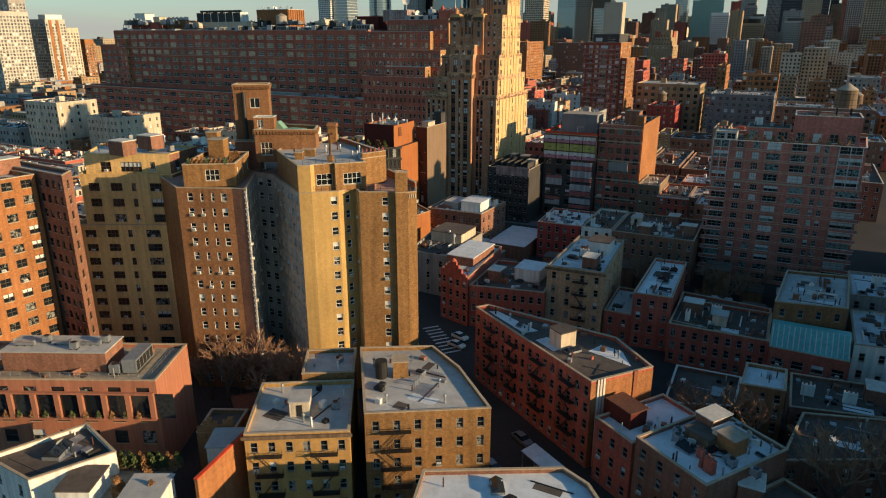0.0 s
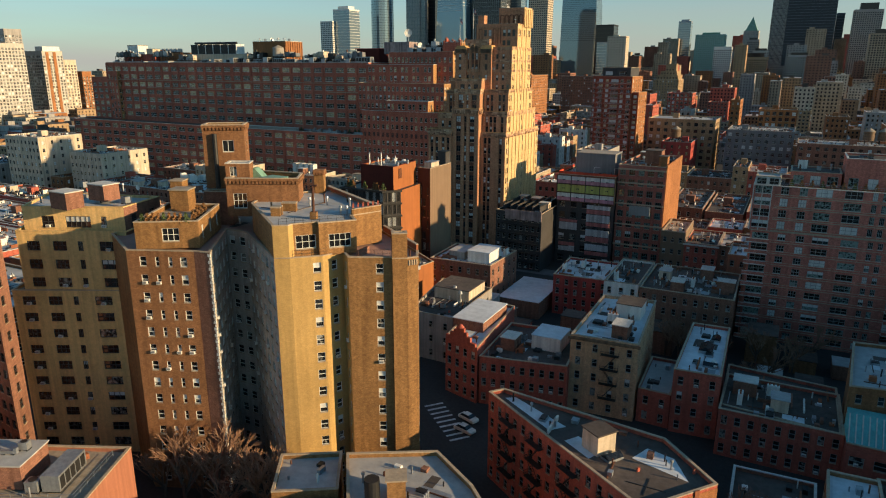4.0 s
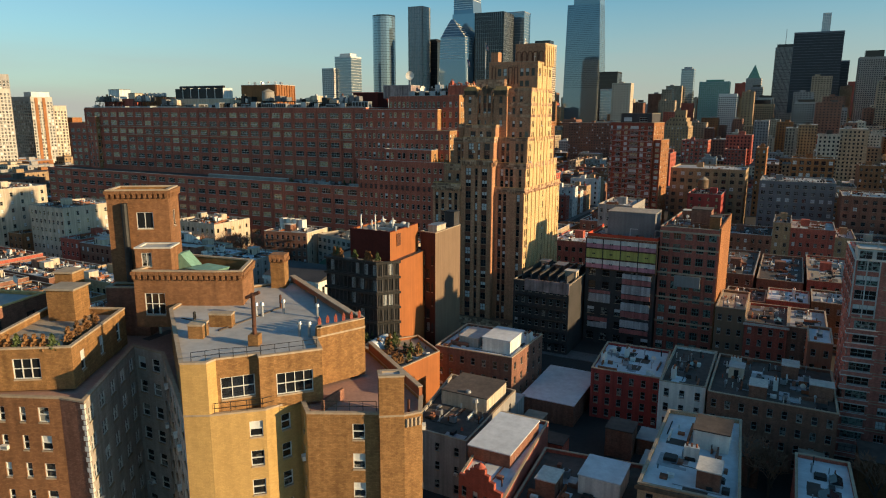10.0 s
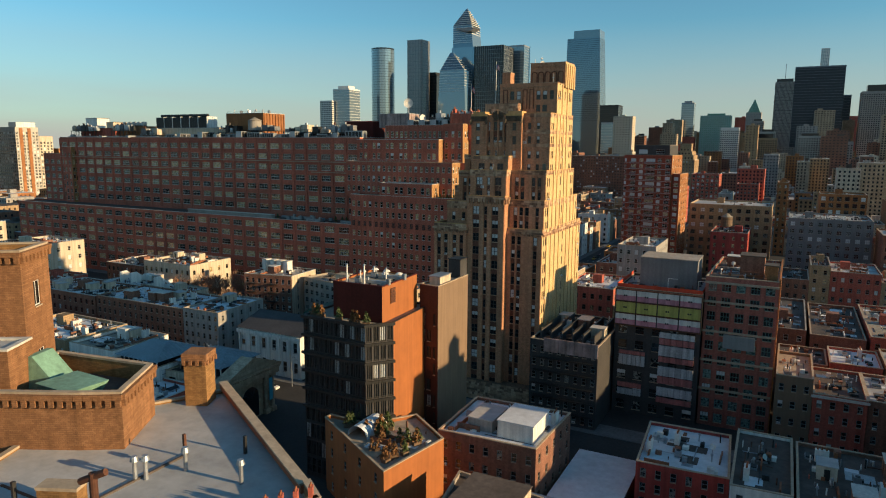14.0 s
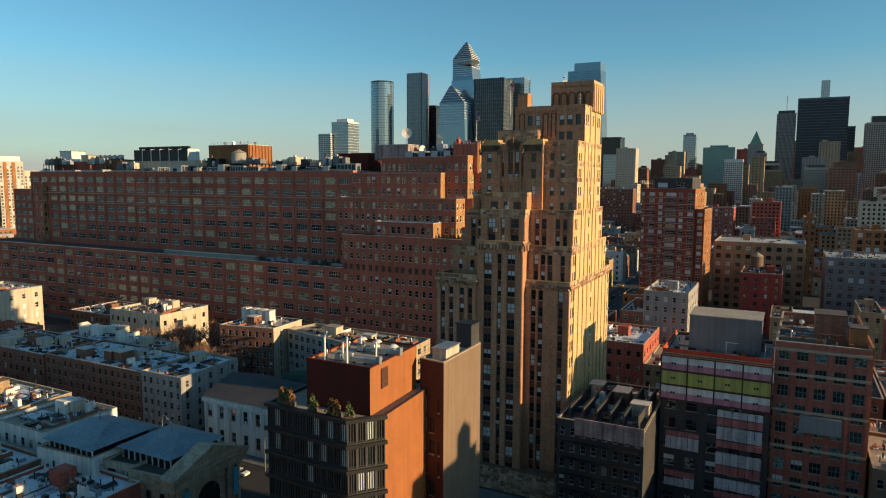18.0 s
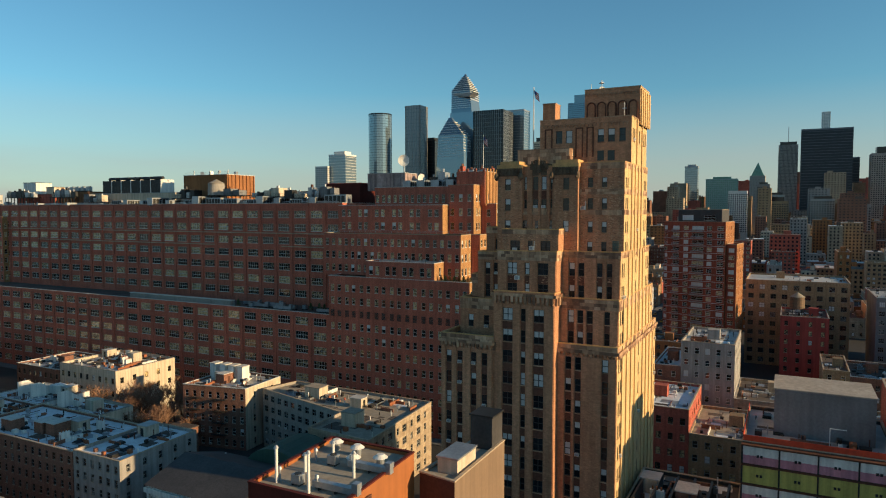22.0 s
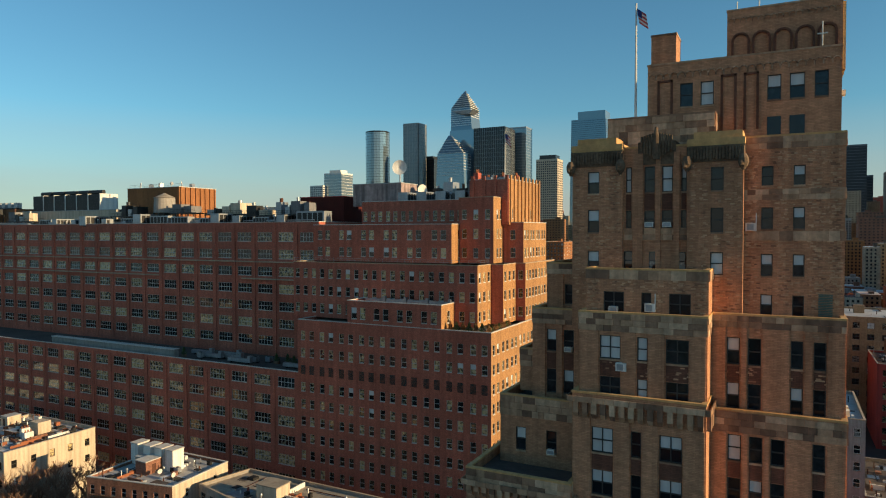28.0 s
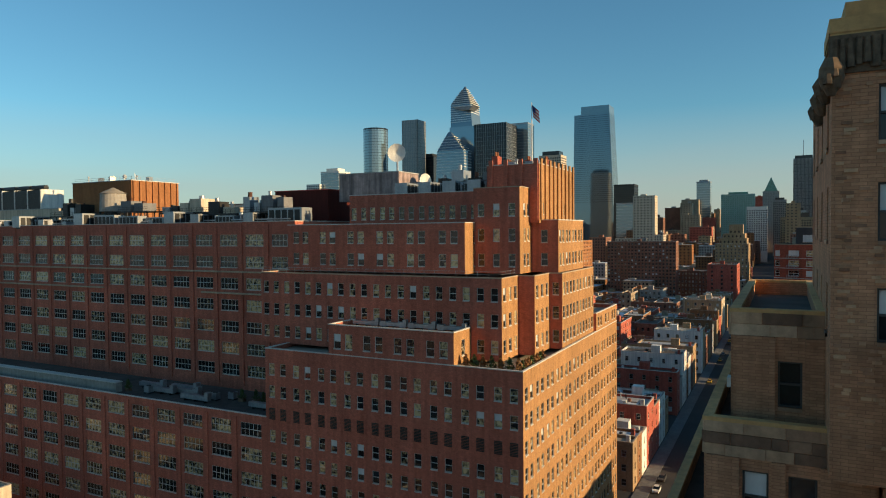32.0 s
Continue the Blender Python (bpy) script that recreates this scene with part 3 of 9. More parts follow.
# ---- large brick loft building with setbacks ----
def loft_building():
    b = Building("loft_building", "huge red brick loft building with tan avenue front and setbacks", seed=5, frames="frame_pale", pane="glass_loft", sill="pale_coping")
    # the second brick is a sunlit copy for faces towards the avenue
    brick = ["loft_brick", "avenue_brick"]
    loft = lambda n: even(n, 5.2)
    fl = lambda z0, n: floors(z0, n, 4.12, 1.15, 2.25)
    low = rect(-285, 0, -50.4, 62.9)
    b.mass(low, 0, 35, brick, {0: dict(cols=loft(31), rows=floors(0.6, 7, 4.75, 1.7, 2.5), kind="loft")}, cope="pale_coping", roof="roof_dark")
    up = rect(-268, 17, -57, 62.8)
    b.mass(up, 34, 71.5, brick, {0: dict(cols=loft(28), rows=floors(34.4, 7, 4.83, 2.75, 2.5), kind="loft")}, roof="roof_dark", cope="pale_coping")
    b.mass(rect(-284.8, 17.1, -268, 62.7), 34, 62, brick, {0: dict(cols=even(3, 3.4), rows=fl(34.4, 6), kind="loft")}, roof="roof_dark")
    b.mass(rect(-262, 14.6, -255, 17.3), 34, 66, brick, {0: dict(cols=even(2, 1.4), rows=fl(34.4, 7)), 1: dict(m=1, cols=even(1, 1.2), rows=fl(34.4, 7))}, roof="roof_dark")
    # east end: street wall and tiers
    fe = floors(0.6, 11, 4.12, 1.1, 2.15)
    east = [(-50.4, 0), (0, 0), (0, 62.95), (-50.4, 62.95)]
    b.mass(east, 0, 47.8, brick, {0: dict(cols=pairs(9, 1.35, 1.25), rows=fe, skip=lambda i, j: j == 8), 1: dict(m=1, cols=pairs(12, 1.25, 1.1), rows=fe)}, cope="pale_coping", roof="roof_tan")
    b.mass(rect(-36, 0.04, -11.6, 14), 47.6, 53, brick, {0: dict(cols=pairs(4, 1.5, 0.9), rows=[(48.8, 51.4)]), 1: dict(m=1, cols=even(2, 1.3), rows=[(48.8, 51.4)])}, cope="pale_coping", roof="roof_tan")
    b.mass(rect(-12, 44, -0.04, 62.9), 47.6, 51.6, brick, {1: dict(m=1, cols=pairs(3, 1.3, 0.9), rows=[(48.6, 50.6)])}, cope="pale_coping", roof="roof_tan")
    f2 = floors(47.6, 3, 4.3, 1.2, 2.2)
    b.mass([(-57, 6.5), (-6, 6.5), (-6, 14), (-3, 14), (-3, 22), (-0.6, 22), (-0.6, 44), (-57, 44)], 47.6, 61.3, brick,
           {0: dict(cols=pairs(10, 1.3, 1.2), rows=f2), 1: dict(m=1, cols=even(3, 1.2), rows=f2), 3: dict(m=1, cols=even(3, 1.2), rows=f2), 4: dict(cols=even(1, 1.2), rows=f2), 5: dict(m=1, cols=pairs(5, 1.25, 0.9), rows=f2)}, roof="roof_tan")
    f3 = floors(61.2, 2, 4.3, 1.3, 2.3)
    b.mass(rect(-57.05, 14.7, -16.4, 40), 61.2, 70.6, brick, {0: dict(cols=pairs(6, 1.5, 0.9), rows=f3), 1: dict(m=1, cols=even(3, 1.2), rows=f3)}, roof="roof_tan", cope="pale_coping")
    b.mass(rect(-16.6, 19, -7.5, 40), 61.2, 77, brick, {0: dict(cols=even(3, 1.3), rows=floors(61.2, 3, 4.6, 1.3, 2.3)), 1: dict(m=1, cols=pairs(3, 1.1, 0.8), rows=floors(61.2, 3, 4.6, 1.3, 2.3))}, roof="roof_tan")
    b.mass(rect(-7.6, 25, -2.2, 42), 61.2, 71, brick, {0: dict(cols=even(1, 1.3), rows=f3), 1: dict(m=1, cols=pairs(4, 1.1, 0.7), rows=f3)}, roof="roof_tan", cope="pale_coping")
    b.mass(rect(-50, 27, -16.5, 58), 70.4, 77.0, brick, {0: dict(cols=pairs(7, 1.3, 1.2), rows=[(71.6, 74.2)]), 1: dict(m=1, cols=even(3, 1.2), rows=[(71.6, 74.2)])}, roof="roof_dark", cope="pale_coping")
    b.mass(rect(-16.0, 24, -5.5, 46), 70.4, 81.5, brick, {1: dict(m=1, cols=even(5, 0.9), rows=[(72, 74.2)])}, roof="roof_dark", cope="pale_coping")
    # pilaster strips of the crown, piers between the bays
    def strip(name, x0, y0, z0, x1, y1, z1):
        g = Geo()
        g.box(x0, y0, z0, x1, y1, z1)
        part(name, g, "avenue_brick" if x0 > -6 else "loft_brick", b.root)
    for i in range(9):
        strip("pilaster", -5.5, 24.4 + i * 2.6, 71, -5.2, 25.3 + i * 2.6, 82.4)
    for i in range(4):
        strip("pilaster", -15.5 + i * 3.0, 23.7, 71, -14.7 + i * 3.0, 24, 82.4)
    for i in range(29):
        x = -268 + i * 211 / 28
        strip("pier", x - 0.35, 16.75, 35, x + 0.35, 17, 70.9)
    for i in range(1, 31):
        x = -285 + i * 234.6 / 31
        strip("pier", x - 0.35, -0.22, 0.2, x + 0.35, 0, 34.2)
    # closed louvres of the machine floor
    for ca, cb in pairs(9, 1.35, 1.25)(50.4):
        g = Geo()
        for k in range(9):
            g.box(-50.4 + ca, -0.07, fe[8][0] + k * 0.24, -50.4 + cb, 0.0, fe[8][0] + k * 0.24 + 0.17, bottom=True)
        part("louvre", g, "metal_dark", b.root, "dark metal louvre", kind="stuff")
    def ledge(x0, x1, y, z):
        g = Geo()
        g.box(x0, y - 0.45, z, x1, y, z + 0.35, bottom=True)
        part("ledge", g, "coping", b.root, "weathered stone ledge")
    for x0, x1, z in ((-268, -60, 60.2), (-230, -118, 55.4), (-84, -57, 55.4)):
        ledge(x0, x1, 16.8, z)
    b.finish(300, near=(-10, 0, 60), variants=(0, 0, 0, 0, 0, 0, 0, 1, 4))


loft_building()


# ---- brown brick and stone tower ----
def deco_tower():
    b = Building("setback_tower", "brown brick art deco tower with mottled stone trim and setbacks", seed=9, frames="frame_dark", pane="glass_black", sill="ashlar")
    rng = random.Random(4)
    block_mesh = {}
    made = [0]

    def ashlar(x0, y0, x1, y1, z0, z1, sides=(0, 1, 3), loose=False, course=0.55):
        """Uneven courses of mottled stone blocks round the front and flanks of a tier."""
        g = Geo()
        edges = [((x0, y0), (x1, y0)), ((x1, y0), (x1, y1)), ((x1, y1), (x0, y1)), ((x0, y1), (x0, y0))]
        n = max(1, round((z1 - z0) / course))
        h = (z1 - z0) / n
        for s in sides:
            p, q = Vector(edges[s][0]), Vector(edges[s][1])
            L = (q - p).length
            u = (q - p) / L
            nrm = Vector((u.y, -u.x))
            for j in range(n):
                a = 0.0
                while a < L - 0.05:
                    w = min(rng.choice((0.6, 0.8, 1.0, 1.2, 1.5)), L - a)
                    if L - a - w < 0.3:
                        w = L - a
                    d = rng.choice((0.05, 0.07, 0.09, 0.06))
                    c = p + u * (a + w / 2)
                    mw = Matrix(((u.x, -nrm.x, 0, c.x), (u.y, -nrm.y, 0, c.y), (0, 0, 1, z0 + j * h), (0, 0, 0, 1)))
                    if loose and s == 0 and made[0] < 280:
                        key = (round(w, 2), d, round(h, 3))
                        if key not in block_mesh:
                            k = Geo()
                            k.box(-w / 2 + 0.012, -d, 0.012, w / 2 - 0.012, 0.02, h - 0.012, bottom=True)
                            block_mesh[key] = k.mesh("stone_block", ["ashlar"])
                        ob = part("stone_block", block_mesh[key], None, b.root)
                        ob.matrix_local = mw
                        made[0] += 1
                    else:
                        g.box(-w / 2 + 0.012, -d, 0.012, w / 2 - 0.012, 0.02, h - 0.012, at=mw, bottom=True)
                    a += w
        if g.f:
            part("stone_course", g, "ashlar", b.root, kind="stuff")

    def corbels(x0, y0, x1, y1, z0, z1, out=0.34):
        g = Geo()
        for i in range(int((x1 - x0) / 0.72)):
            x = x0 + (i + 0.5) * (x1 - x0) / int((x1 - x0) / 0.72)
            g.loft([(x - 0.18, y0 - 0.1, z0), (x + 0.18, y0 - 0.1, z0), (x + 0.18, y0, z0), (x - 0.18, y0, z0)], [(x - 0.22, y0 - out, z0 + 0.4), (x + 0.22, y0 - out, z0 + 0.4), (x + 0.22, y0, z0 + 0.4), (x - 0.22, y0, z0 + 0.4)])
            g.box(x - 0.22, y0 - out, z0 + 0.4, x + 0.22, y0, z1)
        k = max(2, int((y1 - y0) / 0.9))
        for i in range(k):
            y = y0 + (i + 0.5) * (y1 - y0) / k
            g.box(x1, y - 0.22, z0, x1 + out, y + 0.22, z1, bottom=True)
            g.box(x0 - out, y - 0.22, z0, x0, y + 0.22, z1, bottom=True)
        part("corbel_table", g, "ashlar", b.root, kind="stuff")
        ashlar(x0 - out, y0 - out, x1 + out, y1, z1, z1 + 0.5, course=0.5)

    def tier(x0, y0, x1, y1, z0, z1, cols=(), rows=(), side=0, left=0, stone=(), corb=None, piers=True, spandrels=True, cope="gilt_coping", parapet=0.9, loose=False, flutes=True):
        spec = {}
        rows = sorted(rows)
        cc = [(a - x0, c - x0) for a, c in cols]
        if cols:
            spec[0] = dict(cols=cc, rows=rows, kind="auto")
        srows = rows or floors(z0, max(1, int((z1 - z0 - 1.5) / 3.55)), 3.55, 0.9, 2.0)
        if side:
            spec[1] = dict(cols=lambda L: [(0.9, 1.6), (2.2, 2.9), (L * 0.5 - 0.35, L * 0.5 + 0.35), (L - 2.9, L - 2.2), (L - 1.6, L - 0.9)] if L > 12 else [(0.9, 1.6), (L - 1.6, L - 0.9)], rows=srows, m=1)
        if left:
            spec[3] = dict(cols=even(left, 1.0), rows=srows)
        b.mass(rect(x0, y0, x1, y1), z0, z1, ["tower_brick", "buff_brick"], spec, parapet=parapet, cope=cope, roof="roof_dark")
        for sa, sb in stone:
            ashlar(x0, y0, x1, y1, sa, sb, loose=loose)
        if corb:
            corbels(x0, y0, x1, y1, *corb)
        top = min([sa for sa, sb in stone] + [corb[0] if corb else z1, z1 - 0.6])
        if spandrels:
            for ca, cb in cols:
                for (a0, a1), (c0, c1) in zip(rows, rows[1:]):
                    if c0 - a1 < 2.2:
                        s = Geo()
                        s.box(ca + 0.02, y0 - 0.03, a1 + 0.04, cb - 0.02, y0 + 0.1, c0 - 0.16)
                        part("spandrel", s, "spandrel_brown", b.root, "dark brown brick panel")
        if piers and cols:
            edges = [x0] + [c for ab in cols for c in ab] + [x1]
            for a, c in zip(edges[0::2], edges[1::2]):
                if c - a > 0.45:
                    s = Geo()
                    s.box(a + 0.1, y0 - 0.16, max(z0, 5.5), c - 0.1, y0, top)
                    part("pier", s, "tower_brick", b.root)
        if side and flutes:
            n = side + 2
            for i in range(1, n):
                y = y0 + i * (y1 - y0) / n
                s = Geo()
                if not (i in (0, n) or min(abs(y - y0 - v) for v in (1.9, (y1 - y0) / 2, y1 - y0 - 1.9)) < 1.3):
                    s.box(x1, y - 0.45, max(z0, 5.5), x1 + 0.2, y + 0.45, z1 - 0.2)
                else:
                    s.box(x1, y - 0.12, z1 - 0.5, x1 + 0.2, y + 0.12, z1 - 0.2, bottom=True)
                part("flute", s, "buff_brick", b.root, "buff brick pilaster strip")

    down = lambda top, n, h=2.1, step=3.55: [(top - h - i * step, top - i * step) for i in range(n)]
    mid = [(39.66, 41.44), (42.87, 43.70), (45.11, 46.85)]
    # street shafts
    tier(28.5, -73.0, 38.1, -36, 0, 47.6, [(29.5, 30.5), (31.6, 32.6), (34.2, 35.2), (36.2, 37.2)], down(44.6, 12), left=8, stone=[(46.2, 47.5)], corb=(45.2, 46.1))
    tier(38.0, -72.2, 48.6, -36.05, 0, 55.3, mid, down(52.5, 14), corb=(53.2, 54.5))
    tier(48.5, -70.2, 58.3, -36.1, 0, 47.0, [(49.9, 50.9), (51.5, 52.5), (55.9, 56.9)], down(44.9, 12), side=8, stone=[(45.7, 46.9)], corb=(45.1, 45.7))
    tier(48.45, -69.0, 58.2, -40, 46.0, 54.4, [(49.91, 50.9), (51.49, 52.45), (53.03, 54.03), (55.92, 56.78)], [(50.3, 52.4), (46.9, 48.9)], side=7, stone=[(52.6, 54.2)], loose=True)
    # western steps
    tier(29.6, -67.6, 38.05, -41, 46.5, 53.2, [(31.2, 32.2), (34.2, 35.2)], [(48.0, 50.2)], left=5, stone=[(51.2, 53.1)], piers=False)
    tier(30.5, -64.6, 32.3, -46, 53.0, 57.2, stone=[(55.4, 57.1)], piers=False)
    tier(32.1, -65.5, 38.2, -44, 52.0, 61.4, [(33.55, 34.5), (35.2, 36.2)], [(57.3, 59.4), (53.3, 55.6)], left=4, stone=[(59.9, 61.3)], loose=True)
    tier(33.0, -63.8, 36.6, -46, 61.0, 65.7, [(34.8, 35.7)], [(61.7, 63.6)], left=3, stone=[(64.6, 65.6)])
    # middle front and its steps
    tier(38.3, -71.2, 48.55, -46, 54.0, 62.0, [(40.07, 41.79), (43.15, 43.98), (45.41, 47.16)], [(58.1, 60.05), (54.9, 56.6)], stone=[(60.4, 61.9)], loose=True)
    tier(38.6, -70.1, 48.5, -46.1, 61.0, 65.6, [(40.1, 41.83), (43.25, 44.06), (45.46, 47.16)], [(61.9, 63.65)], stone=[(64.7, 65.5)], piers=False)
    tier(48.3, -68.0, 58.15, -44, 53.3, 62.0, [(49.72, 50.69), (51.29, 52.27), (54.37, 55.24), (55.95, 56.82)], [(57.9, 60.1), (54.3, 56.4)], side=6, stone=[(60.9, 61.9)], loose=True)
    tier(48.25, -65.8, 58.1, -46.5, 60.6, 76.6, [(52.1, 52.98), (54.45, 55.3)], [(72.5, 74.1), (68.95, 70.7), (65.05, 66.85), (61.75, 63.5)], side=5, stone=[(75.5, 76.5), (71.3, 72.2), (67.95, 68.75)], piers=False, spandrels=False)
    # crown: two wings and a recessed middle
    tier(36.5, -67.1, 41.0, -49.1, 60.0, 76.0, [(37.91, 38.95)], [(72.15, 74.1), (68.65, 70.7), (65.1, 67.0)], left=4, piers=False, spandrels=False)
    tier(46.45, -67.1, 50.8, -49.15, 60.0, 76.0, [(48.3, 49.3)], [(72.15, 74.1), (68.65, 70.7), (65.1, 67.0)], piers=False, spandrels=False)
    tier(40.95, -66.3, 46.5, -49.2, 60.0, 76.2, [(41.15, 41.65), (42.75, 43.65), (44.26, 45.15), (45.85, 46.3)], [(72.2, 74.45), (69.05, 70.6)], piers=True)
    ashlar(40.95, -66.34, 46.5, -66.0, 67.95, 69.0, (0,))
    for x0, x1 in ((41.0, 41.86), (43.18, 44.08), (45.4, 46.26)):
        g = Geo()
        g.box(x0, -66.38, 65.3, x1, -66.28, 66.95, 1)
        g.box(x0 + 0.06, -66.4, 65.36, x1 - 0.06, -66.37, 66.1, 0)
        g.box(x0 + 0.06, -66.4, 66.18, x1 - 0.06, -66.37, 66.89, 0)
        part("window", g, ["glass", "frame_dark"], b.root)
    tier(38.9, -63.5, 48.25, -49.2, 75.5, 79.3, stone=[(76.2, 79.2)], piers=False, cope="ashlar")
    # gilded stepped caps, carved friezes and heads
    for x0, x1 in ((36.4, 41.0), (46.4, 50.9)):
        g = Geo()
        g.box(x0, -67.2, 76.0, x1, -63.6, 76.5)
        g.box(x0 + 0.5, -66.9, 76.5, x1 - (0.6 if x0 < 40 else 0.2), -63.6, 77.1)
        part("cap", g, "gilt_coping", b.root, "yellowed sunlit stone cap")
        g = Geo()
        for i in range(18):
            cx = x0 + 0.15 + i * (x1 - x0 - 0.3) / 17
            g.tube(cx, -67.2, 74.65 + rng.uniform(0, 0.2), 75.75, rng.uniform(0.1, 0.2), rng.uniform(0.08, 0.16), 6)
        g.box(x0 - 0.02, -67.2, 74.55, x1 + 0.02, -67.08, 75.9, bottom=True)
        part("carved_frieze", g, "ashlar_dark", b.root, "dark weathered carved frieze", kind="stuff")
        for cx in (x0 + 0.05, x1 - 0.1):
            g = Geo()
            for zz, r0, r1 in ((73.75, 0.12, 0.3), (74.0, 0.3, 0.42), (74.35, 0.42, 0.4), (74.7, 0.4, 0.22)):
                g.tube(cx, -67.45, zz, zz + 0.36, r0, r1, 9)
            g.tube(cx - 0.12, -67.85, 74.1, 74.45, 0.16, 0.12, 7)
            g.tube(cx + 0.1, -67.8, 74.35, 74.62, 0.14, 0.1, 7)
            part("carved_boss", g, "ashlar_dark", b.root, "weathered carved stone boss")
    for j, (yy, zz) in enumerate(((-66.0, 74.0), (-63.0, 74.0), (-60.0, 74.0))):
        g = Geo()
        for dz, r0, r1 in ((-0.3, 0.12, 0.34), (0.0, 0.34, 0.46), (0.4, 0.46, 0.2)):
            g.tube(36.35, yy, zz + dz, zz + dz + 0.4, r0, r1, 9)
        part("carved_boss", g, "ashlar_dark", b.root, "weathered carved stone boss")
    g = Geo()
    for sx in (-1, 1):
        for i in range(5):
            g.tube(43.8 + sx * (0.3 + i * 0.24), -66.5, 75.2 + i * 0.14, 77.3 - i * 0.06, 0.12, 0.1, 6)
    g.tube(43.8, -66.6, 75.0, 77.2, 0.3, 0.2, 8)
    g.tube(43.8, -66.7, 77.2, 77.8, 0.2, 0.12, 8)
    g.box(42.2, -66.4, 74.6, 45.4, -63.4, 76.6)
    part("carved_crest", g, "ashlar_dark", b.root, "weathered carved winged stone crest", kind="stuff")
    # upper block with blind panels and arched corbels
    tier(42.0, -60.8, 58.05, -47.5, 76.0, 84.6, [(44.95, 46.09), (46.76, 47.91), (52.34, 53.44), (54.11, 55.29), (56.02, 57.09)], [(80.4, 82.6)], side=4, piers=False, cope="ashlar")
    for x0, x1 in ((52.34, 53.44), (54.11, 55.29)):
        g = Geo()
        g.box(x0, -60.86, 77.2, x1, -60.78, 78.9, 0)
        part("window", g, "glass_black", b.root)
    for x0, x1 in ((42.92, 44.31), (48.49, 49.82), (50.41, 51.66)):
        for a0, a1, c0, c1 in ((x0, x0 + 0.2, 77.9, 83.0), (x1 - 0.2, x1, 77.9, 83.0), (x0, x1, 82.8, 83.0)):
            g = Geo()
            g.box(a0, -60.95, c0, a1, -60.8, c1, bottom=True)
            part("panel_moulding", g, "spandrel_brown", b.root)
    def arches(x0, x1, y, z, r, n, h, m, name):
        g = Geo()
        step = (x1 - x0) / n
        for i in range(n):
            c = x0 + (i + 0.5) * step
            pts = [(c + r * math.cos(math.pi * k / 8), z + r * math.sin(math.pi * k / 8)) for k in range(9)]
            for (xa, za), (xb, zb) in zip(pts, pts[1:]):
                g.beam((xa, y, za), (xb, y, zb), r * 0.2)
            g.beam((c - r, y, z - h), (c - r, y, z), r * 0.2)
            g.beam((c + r, y, z - h), (c + r, y, z), r * 0.2)
        part(name, g, m, b.root, kind="stuff")
    arches(42.1, 58.0, -60.88, 83.35, 0.3, 24, 0.25, "ashlar", "arched_frieze")
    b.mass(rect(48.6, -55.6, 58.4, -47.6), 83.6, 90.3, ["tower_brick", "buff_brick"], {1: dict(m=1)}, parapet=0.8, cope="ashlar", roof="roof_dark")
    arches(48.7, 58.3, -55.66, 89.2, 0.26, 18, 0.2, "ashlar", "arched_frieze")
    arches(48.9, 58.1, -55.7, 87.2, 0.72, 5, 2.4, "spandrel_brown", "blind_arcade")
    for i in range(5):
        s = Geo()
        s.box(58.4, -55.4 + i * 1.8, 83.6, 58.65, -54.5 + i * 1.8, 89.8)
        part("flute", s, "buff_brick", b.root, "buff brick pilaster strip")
    b.mass(rect(42.1, -59.6, 44.4, -56.6), 83.7, 87.7, ["tower_brick"], {}, parapet=0.2, cope="ashlar", roof="roof_dark")
    ashlar(28.2, -73.4, 58.6, -70.0, 0, 5.2)
    g = Geo()
    g.box(28.25, -73.35, 0, 58.55, -70.0, 5.2)
    part("base_course", g, "ashlar", b.root, "pale stone street base")
    # patches of rough, uneven brick beside the openings and along the corners
    holes = [(w[0].translation.x, w[0].translation.y, w[0].translation.z, w[2], w[3]) for w in b.wins]
    for x0, x1, y, z0, z1, n in ((48.4, 58.0, -65.8, 62.4, 75.3, 620), (46.6, 50.7, -67.1, 61.2, 74.3, 200), (36.6, 40.9, -67.1, 61.2, 74.3, 200), (38.7, 48.4, -70.1, 62.1, 64.6, 160), (48.4, 58.1, -68.0, 54.6, 60.7, 220), (38.4, 48.4, -71.2, 55.4, 60.2, 160)):
        g = Geo()
        for i in range(3 * n):
            w, c = rng.uniform(0.1, 0.21), rng.choice((0.0, 0.04, 0.3, 0.56, 0.8, 0.97, 1.0))
            x = x0 + (x1 - x0) * min(1, max(0, c + rng.gauss(0, 0.05)))
            z = z0 + round(rng.uniform(0, z1 - z0) / 0.13) * 0.13
            if x - w < x0 or x + w > x1 or any(abs(y - hy) < 0.5 and abs(x - hx) < hw / 2 + w + 0.12 and hz - 0.3 < z < hz + hh + 0.12 for hx, hy, hz, hw, hh in holes):
                continue
            d = rng.uniform(0.02, 0.06)
            g.box(x - w, y - d, z, x + w, y, z + 0.115, bottom=True)
        part("rough_brickwork", g, "rough_brick", b.root, "uneven patches of lighter and darker brick", kind="stuff")
    # wall-hung machines, a green louvre and roof aerials
    for x, y, z in ((51.35, -65.8, 68.75), (44.0, -70.1, 62.1), (41.9, -71.2, 57.2)):
        g = Geo()
        g.box(x - 0.42, y - 0.42, z, x + 0.42, y - 0.02, z + 0.66, 0, bottom=True)
        g.tube(x - 0.08, y - 0.3, z + 0.66, z + 0.7, 0.2, n=10)
        g.box(x - 0.32, y - 0.44, z + 0.08, x + 0.2, y - 0.42, z + 0.58, 1, bottom=True)
        g.box(x + 0.34, y - 0.1, z + 0.66, x + 0.42, y - 0.02, z + 1.5, 0)
